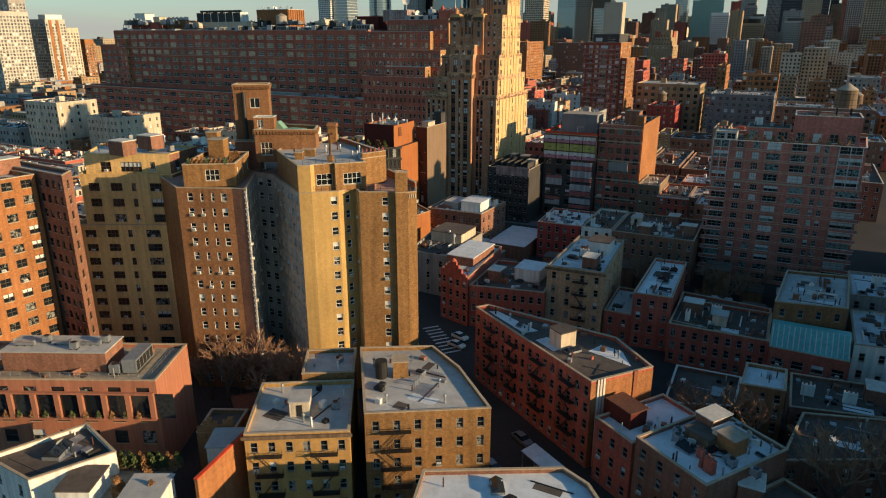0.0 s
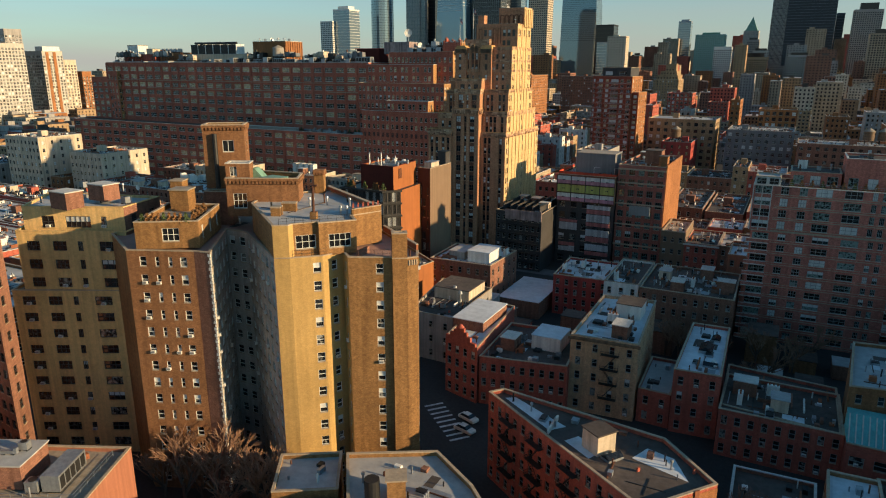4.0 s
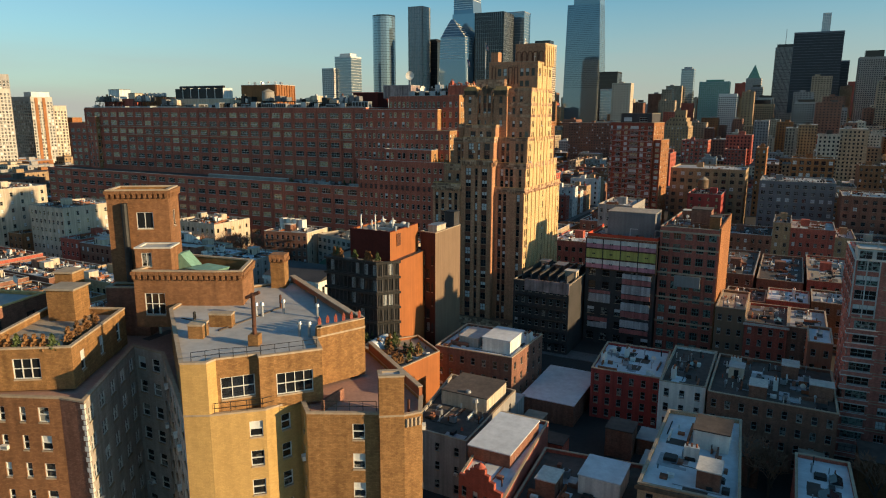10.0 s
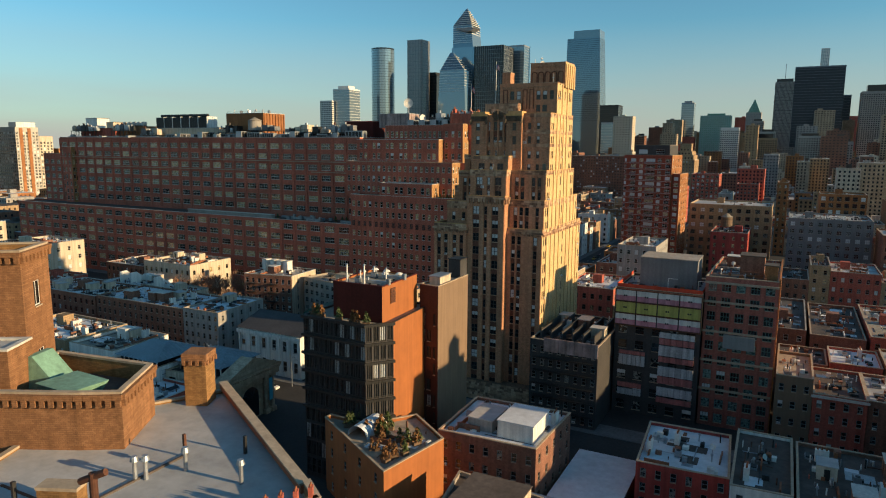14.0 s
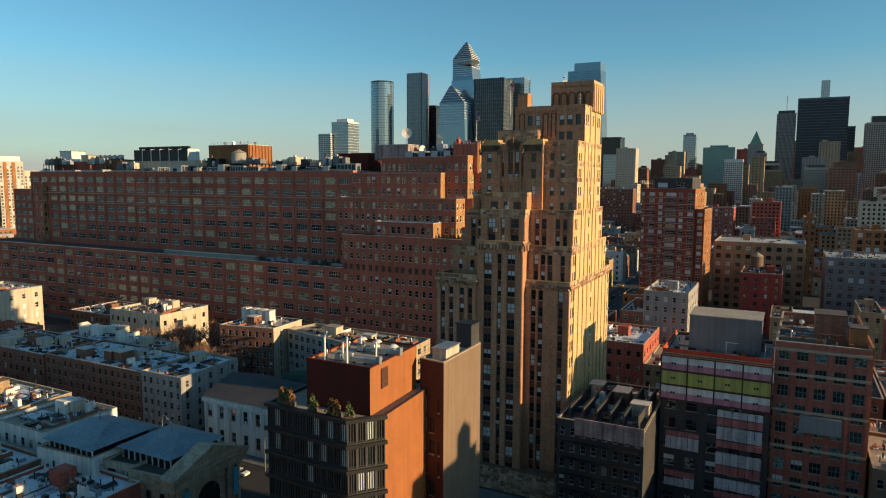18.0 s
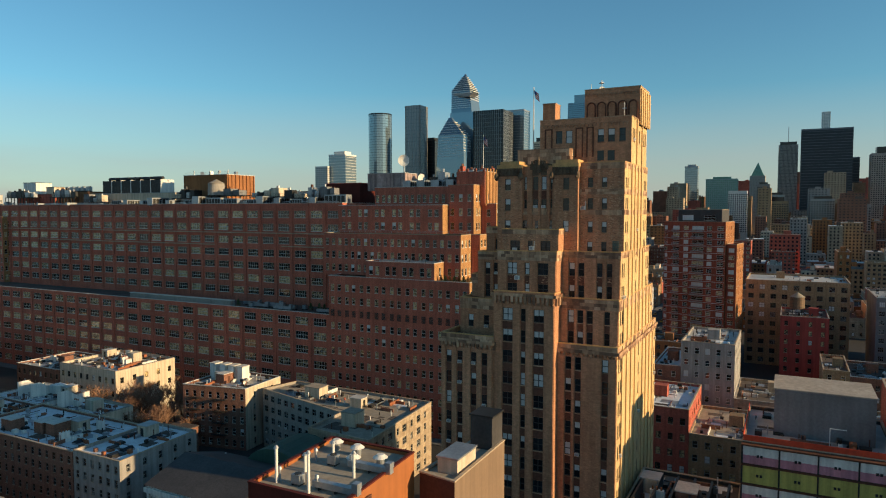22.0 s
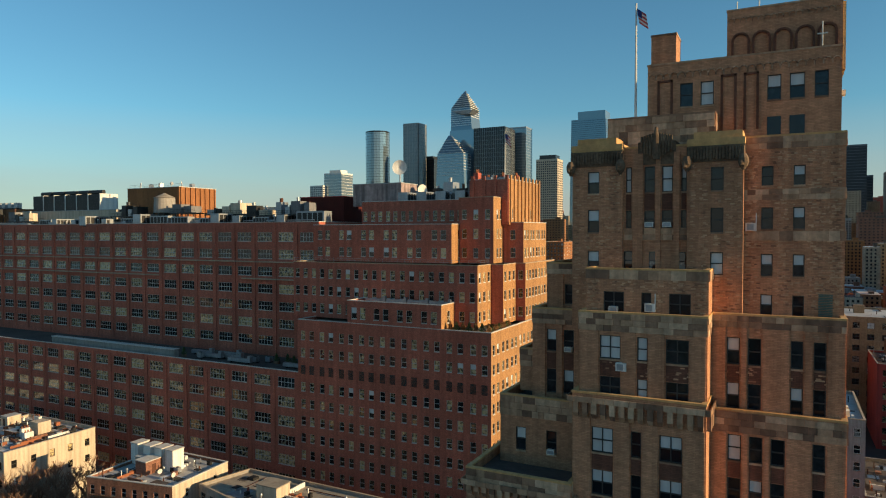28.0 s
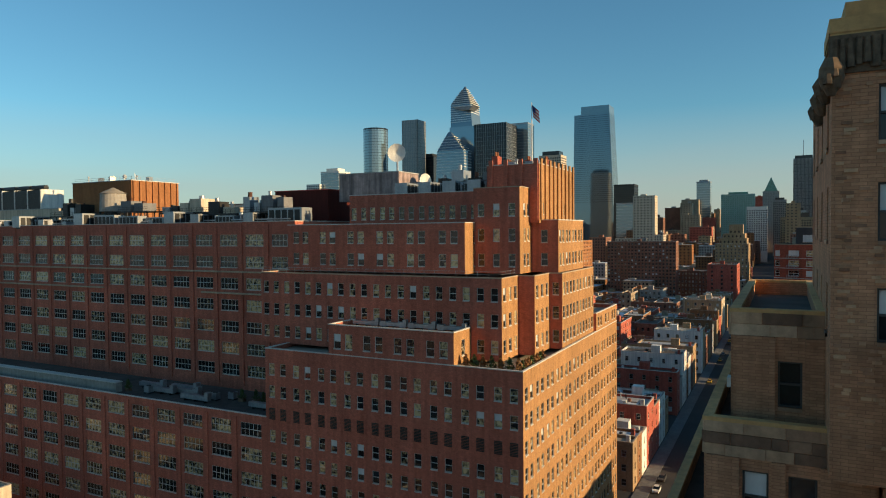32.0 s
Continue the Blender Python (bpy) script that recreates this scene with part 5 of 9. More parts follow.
def condominium():
    """Large brick condominium: pale floor bands, glazed corners above, stacked corner balconies below, set-back top."""
    b = Building("terraced_condominium", "large rose brick condominium with pale bands, balconies and glazed corners", seed=40, frames="frame_grey", pane="glass_teal", sill="pale_coping", group="low city houses")
    b.litter = 0.05
    cols = lambda L: [(0.5, 4.3), (6.4, 8.2), (10.6, 12.4), (14.2, 17.8), (20.4, 24.2), (26.2, 27.3), (28.3, 29.4), (32.0, L - 0.5)]
    lowz, upz = floors(0.4, 10, 2.92, 0.75, 1.6), floors(29.7, 4, 2.95, 0.6, 1.9)
    south = [(142.6, -108.6), (180.6, -107.0), (182, -84), (142.4, -85.5)]
    side = dict(cols=even(5, 1.8), rows=lowz, kind="pair")
    b.mass(south, 0, 29.6, ["condo_brick"], {0: dict(cols=cols, rows=lowz, kind="triple"), 1: side, 3: side}, parapet=0.2, roof="roof_dark")
    upper = [(142.0, -108.0), (180.2, -106.4), (181.6, -84.4), (141.8, -86.0)]
    b.mass(upper, 29.4, 41.2, ["condo_brick"], {0: dict(cols=cols, rows=upz, kind="triple"), 1: dict(cols=even(5, 2.6), rows=upz, kind="pair"), 3: dict(cols=even(5, 2.6), rows=upz, kind="pair")}, parapet=0.9, roof="roof_dark", cope="pale_coping")
    b.mass([(142.3, -107.7), (148.0, -107.45), (148.0, -101), (142.3, -101)], 41.0, 43.4, ["frame_pale"], {0: dict(cols=even(2, 2.2), rows=[(41.4, 43.0)], kind="pair")}, parapet=0.2, roof="roof_silver")
    b.mass([(150, -101.5), (161.5, -101), (161.5, -90), (150, -90.5)], 40.5, 44.4, ["condo_brick"], {0: dict(cols=even(3, 2.4), rows=[(41.2, 43.4)], kind="grid")}, parapet=0.3, roof="roof_dark")
    b.mass([(162, -102), (178.5, -101.4), (178.5, -88), (162, -88.6)], 40.5, 48.4, ["condo_brick"], {0: dict(cols=even(4, 2.2), rows=[(41.2, 43.6)], kind="grid")}, parapet=0.5, roof="roof_dark", cope="pale_coping")
    u = Vector((38.0, 1.6, 0)).normalized()
    base = Matrix(((u.x, -u.y, 0, 142.6), (u.y, u.x, 0, -108.6), (0, 0, 1, 0), (0, 0, 0, 1)))
    for i in range(10):
        z = 0.4 + i * 2.92
        g = Geo()
        for zz, h in ((z + 0.02, 0.14), (z + 0.6, 0.1)):
            g.box(4.6, -0.07, zz, 31.8, 0.0, zz + h, at=base, bottom=True)
        part("floor_band", g, "coping", b.root, "pale stone floor band", kind="stuff")
        for x0, x1 in ((-0.9, 4.5), (31.9, 38.6)):
            g = Geo()
            g.box(x0, -1.5, z - 0.1, x1, 0.0, z + 0.14, 0, at=base, bottom=True)
            g.box(x0, -1.5, z + 0.14, x1, -1.38, z + 0.9, 1, at=base, bottom=True)
            g.box(x0, -1.52, z + 0.9, x1, -1.36, z + 1.0, 0, at=base, bottom=True)
            part("balcony", g, ["pale_coping", "condo_brick"], b.root, "brick balcony with pale slab edge")
    for i in range(4):
        z = 29.7 + i * 2.95
        g = Geo()
        for zz, h in ((z - 0.1, 0.2), (z + 0.4, 0.12)):
            g.box(4.6, 0.5, zz, 31.8, 0.62, zz + h, at=base, bottom=True)
        part("floor_band", g, "coping", b.root, "pale stone floor band", kind="stuff")
    g = Geo()
    for x in (0.1, 2.2, 4.35, 31.9, 34.6, 37.4):
        g.box(x - 0.7, 0.45, 29.5, x - 0.48, 0.63, 41.3, at=base, bottom=True)
    part("corner_mullion", g, "frame_pale", b.root, kind="stuff")
    b.finish(110, near=(160, -130, 30), variants=(0, 0, 0, 1, 4, 2))


condominium()
# west side of the avenue
row = Building("apartment_row", "grey fronted apartment building with sunlit buff end wall", "building", group="low city houses", seed=41, frames="frame_grey")
row.litter = 0.2
lines = floors(0.0, 5, 3.2, 0.95, 1.75)
# the end wing's sunlit look is put in as a paler stone colour
row.mass([(-53, -28.5), (-19.2, -37), (-19, -50.5), (-1.0, -51.5), (-3, -18), (-50, -17)], 0, 17, ["concrete", "limestone"], {0: dict(cols=even(11, 1.7), rows=lines, kind="pair"), 2: dict(cols=even(5, 1.6), rows=lines, kind="pair", m=1), 3: dict(cols=lambda L: [(2, 4.2), (6, 7.2), (9, 11.2), (13.5, 14.7), (16.5, 18.7), (21, 22.2), (24.5, 26.7), (29, 30.2)], rows=lines, kind="auto", m=1)}, roof="roof_tan", cope="coping", parapet=0.7)
row.finish(26, variants=(0, 0, 0, 1, 4, 3))
rear = Building("row_house", "rear houses with dark fire-escape front and white side wall", "building", group="low city houses", seed=42, frames="frame_pale")
rear.litter = 0.2
lines = floors(0.0, 5, 3.4, 0.9, 1.9)
# front painted dark for shade, side wall pale for sunlight
rear.mass([(-75, -38), (-54.5, -34), (-55.5, -18), (-76, -18)], 0, 18, ["brown_brick", "pale_stucco"], {0: dict(cols=even(8, 1.15), rows=lines), 1: dict(cols=even(2, 0.9), rows=lines, m=1)}, roof="roof_silver", cope="pale_coping", parapet=0.7)
rear.finish(26, variants=(0, 0, 0, 1, 4, 3))
low_building("row_house", "grey painted house with flat silver roof", [(-57.3, -84), (-42, -84), (-43.5, -62), (-58, -62)], 16, "grey_paint", "roof_white", ((0, 6), (1, 5)), 5, seed=43)
low_building("row_house", "row of brick houses with silver roofs", [(-100, -84), (-57.6, -84), (-58.2, -64), (-100, -64)], 15.5, "brown_brick", "roof_white", ((0, 16),), 5, seed=44)
low_building("bank_building", "white classical bank with dark pitched roof", [(-33, -84.7), (-9.0, -84.7), (-9.0, -64), (-33, -64)], 13, "white_paint", "roof_dark", ((0, 6), (1, 4)), 2, w=1.4, h=3.0, seed=45)
bank = Building("bank_building", "pale bank with arched stone entrance and zinc hipped roofs", "building", group="low city houses", seed=46, frames="frame_dark")
bank.mass([(-37, -125.4), (-21.5, -124.2), (-21.5, -106), (-37, -106)], 0, 13.6, ["white_paint"], {1: dict(cols=even(4, 1.3), rows=floors(0.5, 3, 4.2, 1.2, 2.4))}, parapet=0.4, roof="roof_dark")
bank.mass([(-21.4, -121.6), (-13.2, -120.9), (-13.2, -106.1), (-21.4, -106.1)], 0, 12.4, ["pale_stucco"], {0: dict(cols=even(2, 2.2), rows=[(1.0, 4.2), (5.4, 7.6), (9.0, 10.8)], kind="grid")}, parapet=0.4, roof="roof_dark")
bank.mass([(-13.1, -122.4), (-3.0, -121.6), (-3.0, -104.2), (-13.1, -104.2)], 0, 12.4, ["limestone"], {0: dict(cols=even(3, 1.3), rows=[(1.2, 4.4), (6.4, 9.0)])}, parapet=0.4, roof="roof_dark")
bank.finish(40)


# ---- the city further off ----
CITY = random.Random(77)
TAKEN = [(-292, -30, 8, 70), (20, 100, 80, 175), (22, -85, 80, -20), (60, -70, 120, -20), (135, -125, 190, -70)]
WALLS = ["brown_brick", "red_brick", "tan_brick", "grey_paint", "stone_brick", "red_brick", "brown_brick", "pale_stucco", "limestone", "orange_brick"]
ROOFS = ["roof_silver", "roof_white", "roof_dark", "roof_dark", "roof_tan"]
LOOKS = {"brown_brick": "brown brick", "red_brick": "red brick", "tan_brick": "tan brick", "grey_paint": "grey painted", "stone_brick": "buff brick", "pale_stucco": "pale stucco",
         "limestone": "pale stone", "orange_brick": "orange brick", "grey_clad": "grey clad", "peach_brick": "tan brick", "rose_brick": "rose brick", "scarlet_paint": "red painted", "white_paint": "white painted", "court_brick": "greyish brick", "dark_paint": "dark grey", "yellow_brick": "yellow brick", "red_brick_x": "red brick", "cream_brick": "cream brick"}


def city_house(x0, y0, x1, y1, z, wall=None, roof=None, cols=None, fh=3.4, w=1.3, h=1.8, kind="dh", name="town_building", label=None, group="buildings of the further city", turn=0.0):
    """A further building: walls with window openings, glazing, parapet, roof and a stair bulkhead."""
    wall = wall or CITY.choice(WALLS)
    roof = roof or CITY.choice(ROOFS)
    b = Building(name, label or f"{LOOKS[wall]} city building with flat {roof[5:]} roof", "building", group=group, seed=int(abs(x0 * 7 + y0 * 13)), pane="glass_loft" if CITY.random() < 0.4 else "glass", frames=CITY.choice(("frame_white", "frame_dark", "frame_grey")))
    b.joined, b.litter = True, (0.28 if x0 < -5 and y0 < 0 else 0.16) if y0 < 150 else 0.03
    n = max(1, int((z - 1.2) / fh))
    rows = floors(0.4, n, (z - 1.4) / n, 0.9, h)
    c0 = cols or max(1, int((x1 - x0) / 2.9))
    c1 = max(1, int((y1 - y0) / 4.5))
    b.mass(turned(x0, y0, x1 - x0, y1 - y0, turn) if turn else rect(x0, y0, x1, y1), 0, z, [wall], {0: dict(cols=even(c0, w), rows=rows, kind=kind), 1: dict(cols=even(c1, w), rows=rows, kind=kind)}, roof=roof, cope=CITY.choice(("coping", "pale_coping", "concrete")), parapet=0.8)
    b.finish(0)
    g = Geo()
    bx, by = x0 + (x1 - x0) * CITY.uniform(0.2, 0.6), y0 + (y1 - y0) * CITY.uniform(0.3, 0.6)
    g.box(bx, by, z - 0.8, bx + min(3.5, (x1 - x0) * 0.4), by + 3.4, z + 2.2)
    part("bulkhead", g, wall, b.root)
    return b


def blocked(x0, y0, x1, y1):
    return any(x0 < c and x1 > a and y0 < d and y1 > b for a, b, c, d in TAKEN)


# named mid-distance houses
city_house(65.5, 154, 106, 190, 38, "stone_brick", "roof_silver", 9, 3.7, 2.2, 2.1, "pair", label="broad pale stone loft building with many paired windows")
city_house(80, 122, 97, 150, 27, "scarlet_paint", "roof_dark", 4, label="painted red building with stepped top")
city_house(114, 140, 150, 175, 34, "grey_clad", "roof_silver", 9, 3.3, 2.0, 2.0, "triple", label="grey modern building with glass balconies")
city_house(152, 120, 200, 150, 30, "brown_brick", "roof_silver", 12, w=1.8, kind="pair", label="long brown brick building with small windows")
city_house(128, 182, 150, 205, 44, "orange_brick", "roof_dark", 6, w=2.2, h=2.2, label="orange brick loft building with large windows")
city_house(30.6, 110, 46, 128, 15, "orange_brick", "roof_dark", 5, label="low orange brick building beside the tower block")
TAKEN += [(60, 118, 205, 206)]
for k in range(7):
    bx0 = 92 + k * 15
    city_house(bx0, -20 + CITY.uniform(0, 6), bx0 + 14, 30, CITY.uniform(12, 17), CITY.choice(("brown_brick", "red_brick", "stone_brick")))
TAKEN += [(88, -25, 205, 35)]
# rows facing the avenue and the streets behind them
AV = random.Random(31)
for k in range(5):
    y0 = 83.0 + k * 80.5
    y = y0
    while y < y0 + 58:
        d = AV.choice((6.2, 7.5, 7.5, 9.0, 12.0))
        d = min(d, y0 + 60 - y)
        if y + d > y0 + 55:
            d = y0 + 60 - y
        dep = AV.choice((16, 19, 22, 24))
        z = AV.choice((12, 13, 14, 15, 16, 16, 18, 20))
        if k == 3 and y > y0 + 30:
            z = 24
        b = city_house(-dep, y, -0.3, y + d - 0.1, z, AV.choice(("brown_brick", "red_brick", "grey_paint", "pale_stucco", "tan_brick", "white_paint", "stone_brick")), AV.choice(("roof_silver", "roof_white", "roof_dark", "roof_tan")), cols=5, label=None, group="houses along the avenue")
        if k < 4:
            g = Geo()
            g.box(-2.2, y + 0.6, z - 0.8, -1.2, y + 1.5, z + 1.6)
            part("chimney", g, "white_paint" if AV.random() < 0.4 else "red_brick", b.root if hasattr(b, "root") else b)
        y += d
    x = -26.0
    while x > -30 - (y0 - 20) * 0.27:
        w0 = AV.choice((7.5, 8.5, 12, 16))
        for side in (0, 1):
            city_house(x - w0, y0 + side * 33, x - 0.1, y0 + side * 33 + 27, AV.choice((12, 14, 15, 16, 18, 22)), group="houses along the avenue")
        x -= w0
    TAKEN.append((x, y0 - 1, 30.4, y0 + 62))
city_house(-23, 505, -0.2, 545, 39, "red_brick", "roof_dark", 3, label="red brick apartment house with blank painted wall")
city_house(-60, 560, -24, 590, 30, "brown_brick", "roof_dark", label="broad brown brick apartment house with white sheds")
c = city_house(-34, 700, -0.2, 745, 52, "stone_brick", "roof_tan", 9, label="tall buff apartment house with stepped crown")
for x0, y0, x1, y1, z0, z1 in ((-30, 702, -2, 742, 51.5, 58), (-26, 704, -4, 740, 57.5, 63), (-20, 708, -6, 722, 62.5, 73)):
    g = Geo()
    g.box(x0, y0, z0, x1, y1, z1)
    part("setback", g, "stone_brick", c.root)
    g = Geo()
    for i in range(int((x1 - x0) / 4)):
        g.box(x0 + 1.2 + i * 4, y0 - 0.08, z0 + 1.5, x0 + 2.6 + i * 4, y0, z0 + 3.6)
    part("glazing", g, "glass_black", c.root, kind="stuff")
r = city_house(31, 430, 55, 456, 44, "red_brick", "roof_dark", 6, w=2.2, h=2.2, label="red framed building with glazed bays")
TAKEN += [(-62, 500, 0, 592), (-36, 698, 0, 748), (30, 428, 58, 460)]
count, BUILT = 0, []
for row in range(6):
    y0 = 81 - 80.5 + row * 80.5
    for side in (0, 1):
        yy = y0 + 2 + side * 32
        x = -270.0
        while x < 330:
            wdt = CITY.choice((6.5, 7.5, 8, 12, 15, 18, 22))
            if -14 < x + wdt and x < 30.5:
                x = 30.6
                continue
            z = CITY.choice((11, 12, 13.5, 14, 15, 16, 16, 18, 20, 22)) if CITY.random() < 0.86 else CITY.uniform(26, 48)
            vis = x + wdt > 5 if yy < 160 else x > -60 - yy * 0.35
            if vis and not blocked(x, yy, x + wdt, yy + 28) and count < 95 and x < 190 + yy * 0.15:
                city_house(x, yy, x + wdt - 0.1, yy + 28, z)
                BUILT.append((x, yy - 1, x + wdt, yy + 29))
                count += 1
            x += wdt
TAKEN += BUILT
# slab towers along the way
for x0, y0, w0, d0, z0, m0 in ((-150, 330, 16, 60, 62, "brown_brick"), (-110, 520, 60, 16, 58, "brown_brick"), (70, 430, 18, 40, 36, "red_brick"), (130, 360, 30, 18, 34, "stone_brick"), (-130, 420, 18, 55, 60, "orange_brick")):
    city_house(x0, y0, x0 + w0, y0 + d0, z0, m0, "roof_dark", fh=2.9, w=1.6, h=1.5, kind="pair", label=f"tall {LOOKS[m0]} housing slab with many small windows", name="housing_slab")


# the far carpet of roofs, too small to pick apart
def far_carpet():
    mats = ["brown_brick", "red_brick", "tan_brick", "grey_paint", "stone_brick", "pale_stucco", "roof_silver", "roof_dark", "roof_white", "glass_black", "limestone", "orange_brick"]
    g = Geo()
    rng = random.Random(5)
    for row in range(40):
        y0 = -60 + row * 80.5
        step = 16 if y0 < 900 else 26
        x = -1500.0 if y0 > 500 else -950.0
        while x < 420 + y0 * 0.22:
            wdt = rng.uniform(0.6, 1.6) * step
            for side in (0, 1):
                yy = y0 + 3 + side * 32
                seen = -1.75 * (yy + 330) + 160 < x < 185 + (yy + 316) * 0.13
                near = -290 < x < 335 and yy < 75
                if seen and not near and not (x < -820) and not blocked(x, yy, x + wdt, yy + 28) and not (x + wdt > -1 and x < 31):
                    z = rng.uniform(11, 24) if rng.random() < 0.8 else rng.uniform(25, 62 if y0 > 300 else 34)
                    if y0 > 1000:
                        z *= rng.choice((0.9, 1.0, 1.2, 1.5, 1.9, 2.5, 3.0) if x > -250 else (0.9, 1.0, 1.1, 1.3, 1.6, 2.1))
                    if x < -290 and y0 < 200:
                        z = rng.uniform(9, 22)
                    m = rng.choice((0, 0, 1, 2, 2, 3, 4, 4, 5, 10, 10, 11))
                    x1, y1 = x + wdt - 0.5, yy + rng.uniform(22, 29)
                    g.prism(rect(x, yy, x1, y1), 0, z, m, rng.choice((6, 7, 7, 8)))
                    bx = x + rng.uniform(0.1, 0.6) * wdt
                    g.box(bx, yy + 6, z, bx + wdt * 0.25, yy + 12, z + rng.uniform(1.5, 4), rng.choice((m, 3, 7)))
                    fh, sp = (3.3, 3.2) if yy < 900 else (4.5, 5.5)
                    if yy < 1500:
                        for i in range(int(wdt / sp)):
                            for j in range(max(1, int((z - 6) / fh)) if yy > 200 else int(z / fh) - 1):
                                cx, cz = x + (i + 0.5) * sp, z - 2.6 - j * fh
                                g.face([(cx - sp * 0.22, yy - 0.06, cz - 0.9), (cx + sp * 0.22, yy - 0.06, cz - 0.9), (cx + sp * 0.22, yy - 0.06, cz + 0.8), (cx - sp * 0.22, yy - 0.06, cz + 0.8)], 9)
                        for i in range(int((y1 - yy) / sp / 1.3)):
                            for j in range(max(1, int((z - 6) / fh))):
                                cy, cz = yy + (i + 0.5) * sp * 1.3, z - 2.6 - j * fh
                                g.face([(x1 + 0.06, cy - sp * 0.2, cz - 0.9), (x1 + 0.06, cy + sp * 0.2, cz - 0.9), (x1 + 0.06, cy + sp * 0.2, cz + 0.8), (x1 + 0.06, cy - sp * 0.2, cz + 0.8)], 9)
            x += wdt
    ob = part("distant_city", g, mats, label="endless carpet of brick city blocks towards the skyline", kind="stuff")
    tagged(ob, category="city blocks")


far_carpet()


# ---- skyline towers ----
def tower(name, label, poly, z, mats, bands=0, fins=0, top=None, gm=1):
    """A far tower: shaft with thin floor lines, a grid of windows, or fins standing proud of the glass."""
    t = thing(name, label, "skyscraper", group="skyline towers")
    g = Geo()
    g.prism(poly, 0, z)
    part("shaft", g, mats[0], t)
    n = len(poly)
    if bands and mats[0] in ("glass_tower", "glass_black", "tower_black"):
        g = Geo()
        o = offset(poly, 0.25)
        k = int(z / (8.4 if mats[0] == "glass_black" else 6.0))
        for i in range(int(k * 0.15), k):
            g.prism(o, i * z / k - 0.3, i * z / k + 0.3, 0)
        g.prism(o, z - 3.0, z + 0.2, 0)
        part("banding", g, mats[1], t, kind="stuff")
    elif bands:
        g = Geo()
        for i in range(n):
            a, b = Vector(poly[i]), Vector(poly[(i + 1) % n])
            u = (b - a).normalized()
            nr = Vector((u.y, -u.x))
            if nr.y > 0.5 or nr.x < -0.5:
                continue
            m = max(2, int((b - a).length / 4.2))
            for j in range(m):
                for f in range(int(z * 0.2 / 4.4), int((z - 2) / 4.4)):
                    p = a + u * ((j + 0.5) * (b - a).length / m) + nr * 0.12
                    w = u * (0.30 * (b - a).length / m)
                    g.face([(p.x - w.x, p.y - w.y, f * 4.4 + 1.2), (p.x + w.x, p.y + w.y, f * 4.4 + 1.2), (p.x + w.x, p.y + w.y, f * 4.4 + 3.7), (p.x - w.x, p.y - w.y, f * 4.4 + 3.7)])
        part("glazing", g, mats[1], t, kind="stuff")
    if fins:
        g = Geo()
        for i in range(n):
            a, b = Vector(poly[i]), Vector(poly[(i + 1) % n])
            k = max(1, int((b - a).length / fins * 2))
            for j in range(k + 1):
                p = a.lerp(b, j / k)
                g.box(p.x - 0.4, p.y - 0.4, 0, p.x + 0.4, p.y + 0.4, z)
        for f in range(10, int(z / 9)):
            g.prism(offset(poly, 0.2), f * 9, f * 9 + 0.6)
        part("mullion_work", g, mats[1], t, kind="stuff")
    if top:
        g = Geo()
        g.prism(offset(poly, -top[0]), z, z + top[1])
        part("crown", g, mats[-1], t)
    return t


def ring(cx, cy, r, n=20, sx=1.0, sy=1.0):
    return [(cx + r * sx * math.cos(2 * math.pi * i / n), cy + r * sy * math.sin(2 * math.pi * i / n)) for i in range(n)]


tower("glass_skyscraper", "rounded blue glass tower with bright reflections", ring(-773, 1165, 27, 24), 294, ["glass_tower", "glass_black"], bands=14)
tower("glass_skyscraper", "slender pale grey tower with thin mullions", rect(-784, 1300, -742, 1340), 333, ["grey_paint", "glass_tower"], fins=9)
tower("dark_skyscraper", "dark grey tower seen between glass towers", rect(-770, 1350, -726, 1390), 251, ["glass_black", "metal_dark"], bands=12, top=(6, 6))
tower("dark_skyscraper", "black glass tower with vertical fins", rect(-540, 1180, -470, 1240), 288, ["glass_black", "frame_grey"], fins=10)
tower("glass_skyscraper", "pale glass tower beside a black tower", rect(-500, 1260, -452, 1300), 297, ["glass_tower", "metal_grey"], bands=12)
tower("stone_skyscraper", "pale stone tower with many small windows", rect(-373, 1100, -331, 1135), 206, ["pale_stucco", "glass_black"], bands=5, top=(5, 8))
tower("dark_skyscraper", "dark glass tower with lower pale block", rect(-269, 1250, -229, 1290), 157, ["glass_black", "metal_dark"], bands=12)
tower("glass_skyscraper", "lower glass block before a dark tower", rect(-262, 1240, -229, 1250), 120, ["glass_tower", "metal_grey"], bands=9)
tower("glass_skyscraper", "slim blue glass tower with open top", rect(-164, 1700, -132, 1730), 186, ["glass_tower", "metal_grey"], bands=14, top=(6, 5))
tower("stone_skyscraper", "broad green clad tower", rect(-91, 1500, -24, 1540), 143, ["green_clad", "verdigris"], bands=7, top=(14, 5))
tower("stone_skyscraper", "white gridded office tower", rect(-35, 1400, 3, 1430), 112, ["white_paint", "glass_black"], bands=5)
tower("stone_skyscraper", "buff stone office building with setbacks", rect(27, 1300, 82, 1340), 88, ["stone_brick", "glass_black"], bands=6, top=(8, 8))
tower("stone_skyscraper", "grey stone tower with spiky crown and mast", rect(54, 1900, 101, 1940), 250, ["grey_paint", "glass_black"], fins=6, top=(3, 8))
tower("dark_skyscraper", "massive black office slab", rect(103, 1500, 201, 1550), 247, ["tower_black", "tower_line"], bands=13)
tower("stone_skyscraper", "slim white tower rising behind the black slab", rect(166, 2200, 189, 2225), 372, ["white_paint", "glass_tower"], bands=16)
tower("dark_skyscraper", "dark tower beside the black slab", rect(205, 1600, 222, 1650), 190, ["tower_black", "tower_line"], bands=12)
